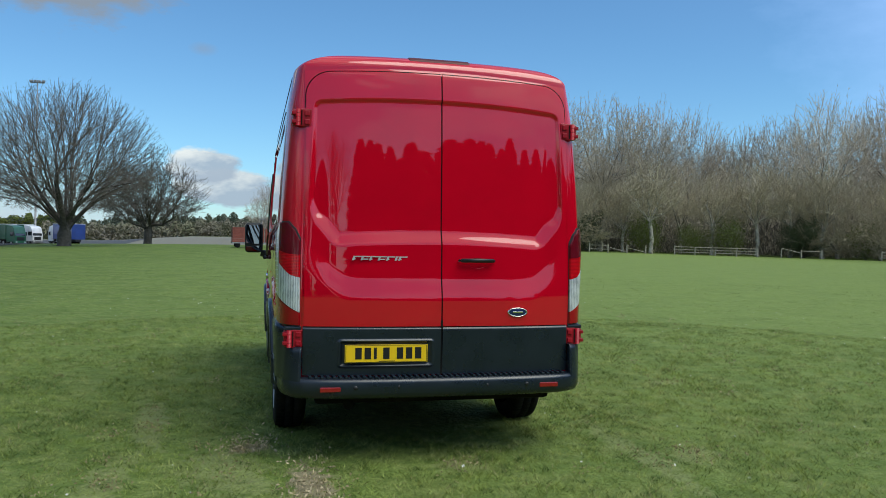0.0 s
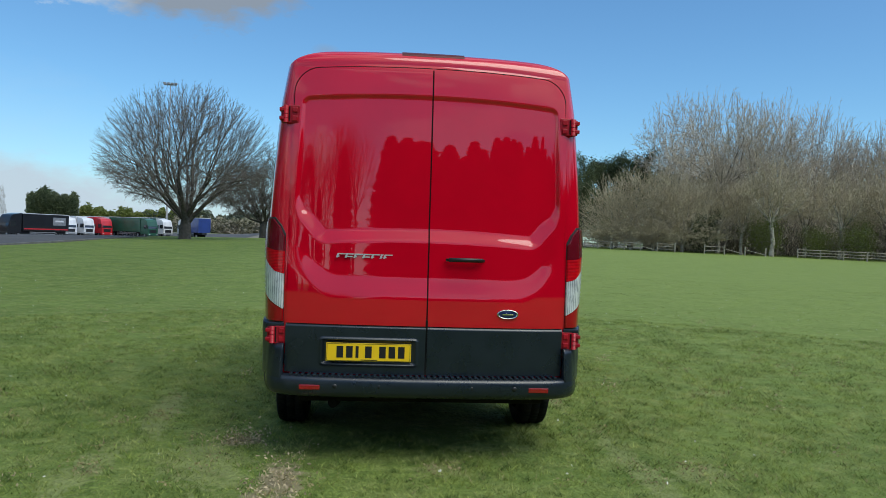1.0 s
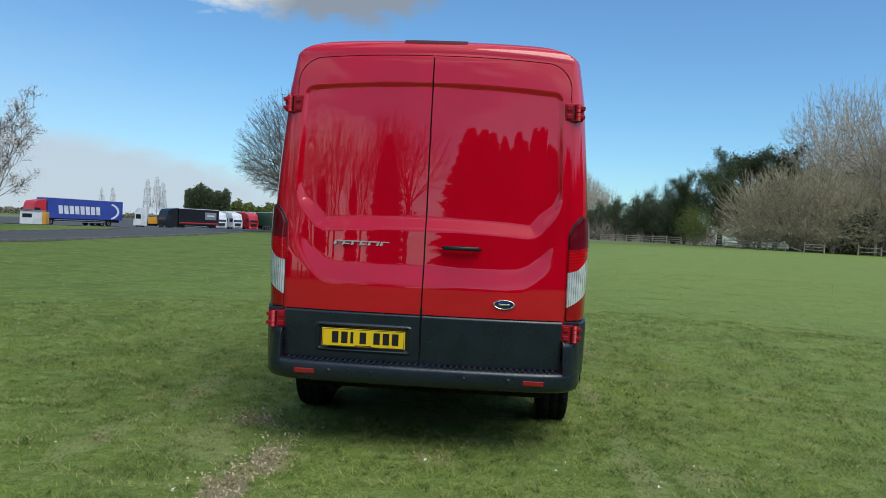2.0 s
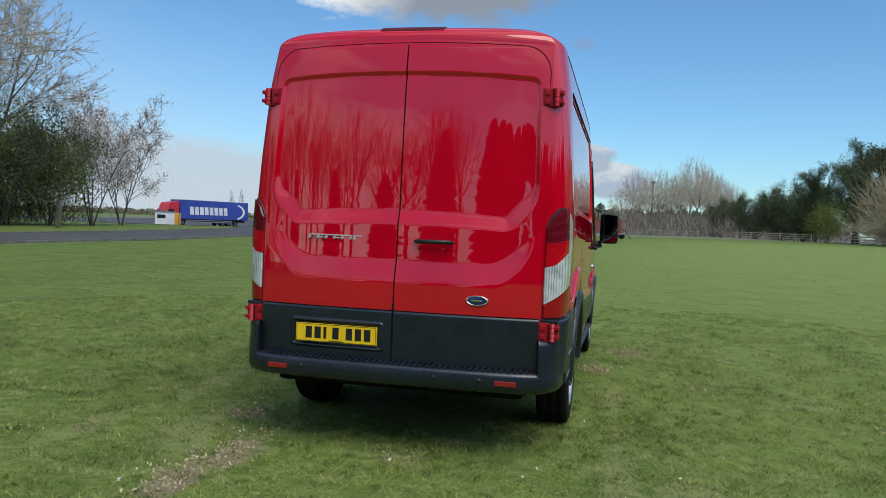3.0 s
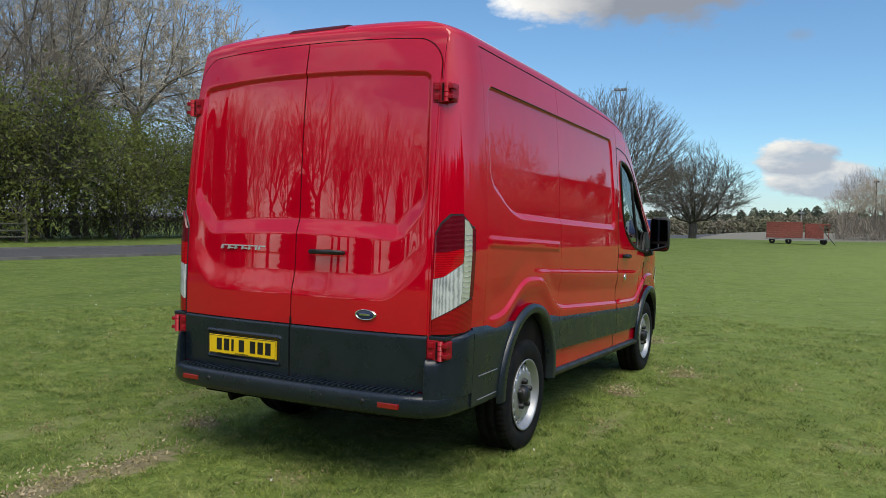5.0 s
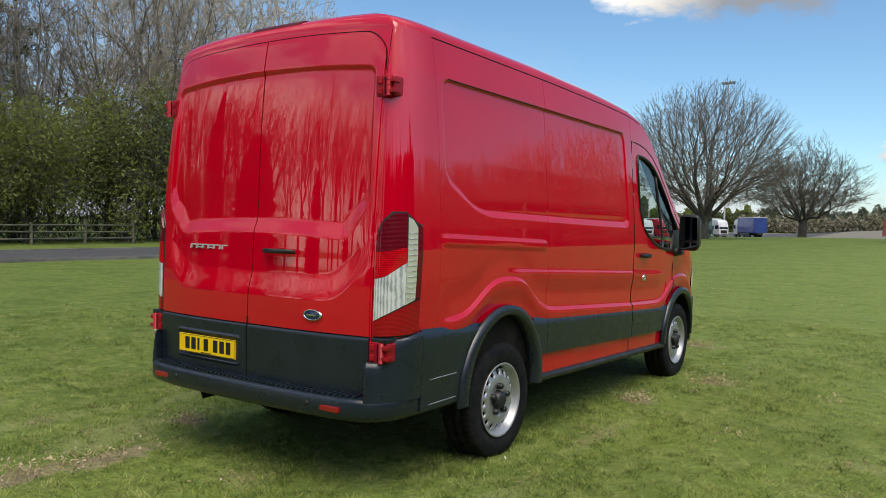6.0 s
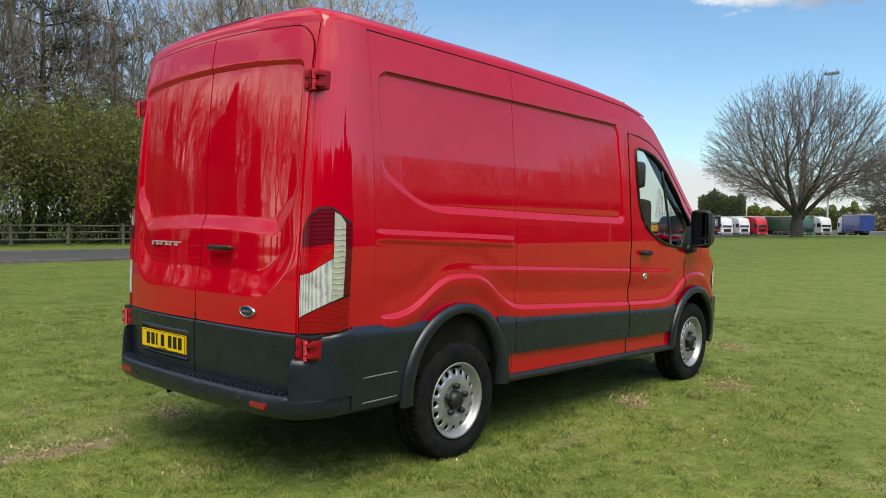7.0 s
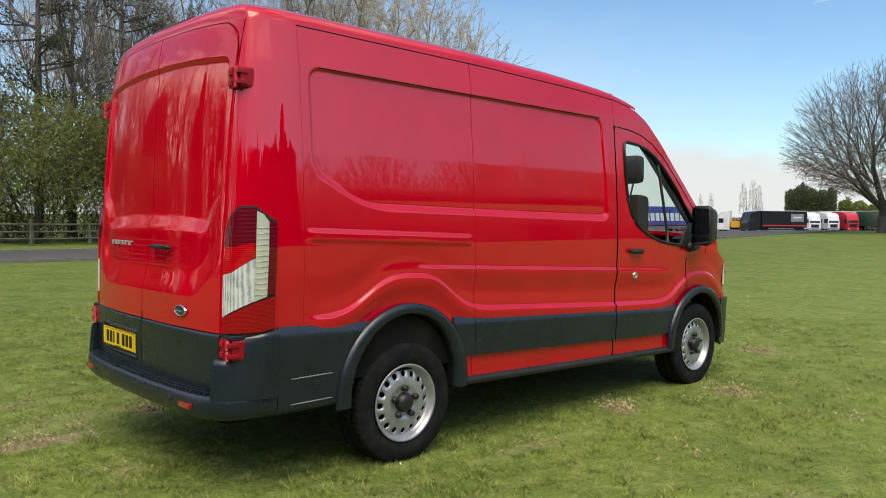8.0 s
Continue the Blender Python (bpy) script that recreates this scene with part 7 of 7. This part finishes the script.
part("shaft", Geo().tube([(0, 0, -0.5), (0, 0, 11.6)], [0.20, 0.14], 8), BARK_DARK, pole)
part("crossarm", Geo().box((-0.5, -0.08, 11.2), (0.5, 0.08, 11.5), 0.02), BARK_DARK, pole)
x, y = polar(-38.7, 53)
lone("verge_post", Geo().box((-0.11, -0.11, -0.2), (0.11, 0.11, 1.75), 0.02), OLD_WOOD, "single grey timber post on the lane verge", "post", at=pose(x, y, float(terrain(x, y))))

# ---------------------------------------------------------------- grass, daisies, litter
GRASS = material("grass_blades", (0.252, 0.342, 0.065), rough=0.55, spec=0.25, island=0.3, thin=0.35, grain=[(0.16, (0.272, 0.326, 0.074), 0.5, 0.6), (0.9, (0.082, 0.127, 0.022), 0.45, 1.6), (3.2, (0.39, 0.43, 0.145), 0.40, 1.8), (7.0, (0.070, 0.112, 0.021), 0.45, 1.8), (22.0, (0.34, 0.40, 0.105), 0.33, 1.5)])
rs = np.random.RandomState(4)


def lawn(name, count, reach, height, width, seed, inner=0.0, mat=None, label="short tufted green meadow grass"):
    r = np.random.RandomState(seed)
    a = r.uniform(0, math.tau, count)
    d = inner + (reach - inner) * r.uniform(0, 1, count) ** (0.62 if not inner else 0.8)
    x, y = 0.6 + d * np.cos(a), -0.4 + d * np.sin(a)
    keep = ~((np.abs(x) < 0.75) & (y > -0.4) & (y < 3.6))
    for cx, cy, rx, ry, t in DIRT:
        c, s = math.cos(radians(t)), math.sin(radians(t))
        u, v = ((x - cx) * c + (y - cy) * s) / rx, (-(x - cx) * s + (y - cy) * c) / ry
        keep &= (u * u + v * v > 0.45 + 0.5 * r.uniform(0, 1, count)) | (r.uniform(0, 1, count) < 0.16)
    for cx, cy, rx, ry, t in STRAW:
        c, s = math.cos(radians(t)), math.sin(radians(t))
        u, v = ((x - cx) * c + (y - cy) * s) / rx, (-(x - cx) * s + (y - cy) * c) / ry
        keep &= (u * u + v * v > 0.5 + 0.7 * r.uniform(0, 1, count)) | (r.uniform(0, 1, count) < 0.66)
    x, y = x[keep], y[keep]
    n = len(x)
    tuft = np.array([noise.noise((x[i] * 1.7, y[i] * 1.7, 7)) for i in range(n)])
    clump = np.array([noise.noise((x[i] * 7.5, y[i] * 7.5, 3)) for i in range(n)])
    h = height * np.clip(0.85 + 0.6 * tuft + 0.9 * clump, 0.25, 2.2) * r.uniform(0.5, 1.4, n)
    t = r.uniform(0, math.tau, n)
    w = width * r.uniform(0.6, 1.3, n)
    lean = h * r.uniform(0.5, 1.7, n)
    lt = r.uniform(0, math.tau, n)
    z = lie(x, y) - 0.010
    v = np.zeros((n, 3, 3))
    v[:, 0] = np.stack([x - w * np.cos(t), y - w * np.sin(t), z], 1)
    v[:, 1] = np.stack([x + w * np.cos(t), y + w * np.sin(t), z], 1)
    v[:, 2] = np.stack([x + lean * np.cos(lt), y + lean * np.sin(lt), z + h], 1)
    me = bpy.data.meshes.new(name)
    me.vertices.add(n * 3), me.loops.add(n * 3), me.polygons.add(n)
    me.vertices.foreach_set("co", v.ravel())
    me.loops.foreach_set("vertex_index", np.arange(n * 3))
    me.polygons.foreach_set("loop_start", np.arange(n) * 3)
    me.materials.append(mat or GRASS)
    me.update(calc_edges=True)
    return tagged(new(name, me), label, "grass", kind="stuff")


lawn("grass", 640000, 9.0, 0.034, 0.0036, 1)
FAR_GRASS = material("far_grass_blades", (0.218, 0.285, 0.052), rough=0.6, spec=0.2, island=0.2, thin=0.4, grain=[(0.16, (0.230, 0.273, 0.066), 0.5, 0.6), (0.9, (0.105, 0.150, 0.028), 0.45, 1.6), (3.2, (0.335, 0.352, 0.120), 0.35, 1.2), (7.0, (0.105, 0.150, 0.028), 0.42, 1.0)])
lawn("grass", 210000, 26.0, 0.019, 0.011, 2, inner=7.5, mat=FAR_GRASS)
DRY = material("dead_grass", (0.30, 0.25, 0.12), rough=0.8, island=0.4)
lawn("dead_grass", 30000, 10.0, 0.034, 0.0036, 3, mat=DRY, label="dead straw-coloured grass in the meadow")
r = np.random.RandomState(31)
tufts = [(cx + r.normal(0, 0.45) * rx, cy + r.normal(0, 0.45) * ry) for cx, cy, rx, ry, _ in STRAW + DIRT for _ in range(5)] + [(r.uniform(-5, 8), r.uniform(-3, 9)) for _ in range(70)]
pts = [(x + r.normal(0, 0.05), y + r.normal(0, 0.05), float(lie(x, y)) + 0.022) for x, y in tufts if not (abs(x) < 1.0 and -1.0 < y < 4) for _ in range(30)]
lone("straw", leaf_cards(pts, 4200, 0.02, 0.010, 17), DRY, "flattened pale straw and clippings on worn turf", "straw", kind="stuff")
PETAL = material("daisy_petals", (0.80, 0.80, 0.76), rough=0.7)
LITTER = material("dry_leaves", (0.42, 0.345, 0.215), rough=0.85, island=0.6)
pts = [(q[0], q[1], float(lie(q[0], q[1])) + 0.035) for q in np.stack([rs.uniform(-9, 10, 900), rs.uniform(-5, 14, 900)], 1) if not (abs(q[0]) < 1.1 and -1.3 < q[1] < 4.2)]
g = leaf_cards(pts, 760, 0.004, 0.0085, 12)
lone("daisies", g, PETAL, "scattered small white daisies in the grass", "flowers", kind="stuff")
pts = []
for cx, cy, rx, ry, t in DIRT:
    pts += [(cx + rs.normal(0, rx * 0.6), cy + rs.normal(0, ry * 0.8), float(lie(cx, cy)) + 0.02) for _ in range(110)]
for cx, cy in zip(rs.uniform(-5, 7, 46), rs.uniform(-3, 9, 46)):
    if not (abs(cx) < 1.1 and -1.3 < cy < 4.2):
        pts += [(cx + rs.normal(0, 0.05), cy + rs.normal(0, 0.03), float(lie(cx, cy)) + 0.03) for _ in range(rs.randint(3, 12))]
g = leaf_cards(pts, 3400, 0.035, 0.0115, 13)
lone("dry_leaves", g, LITTER, "dry brown leaves and stalks on the bare patches", "leaves", kind="stuff")
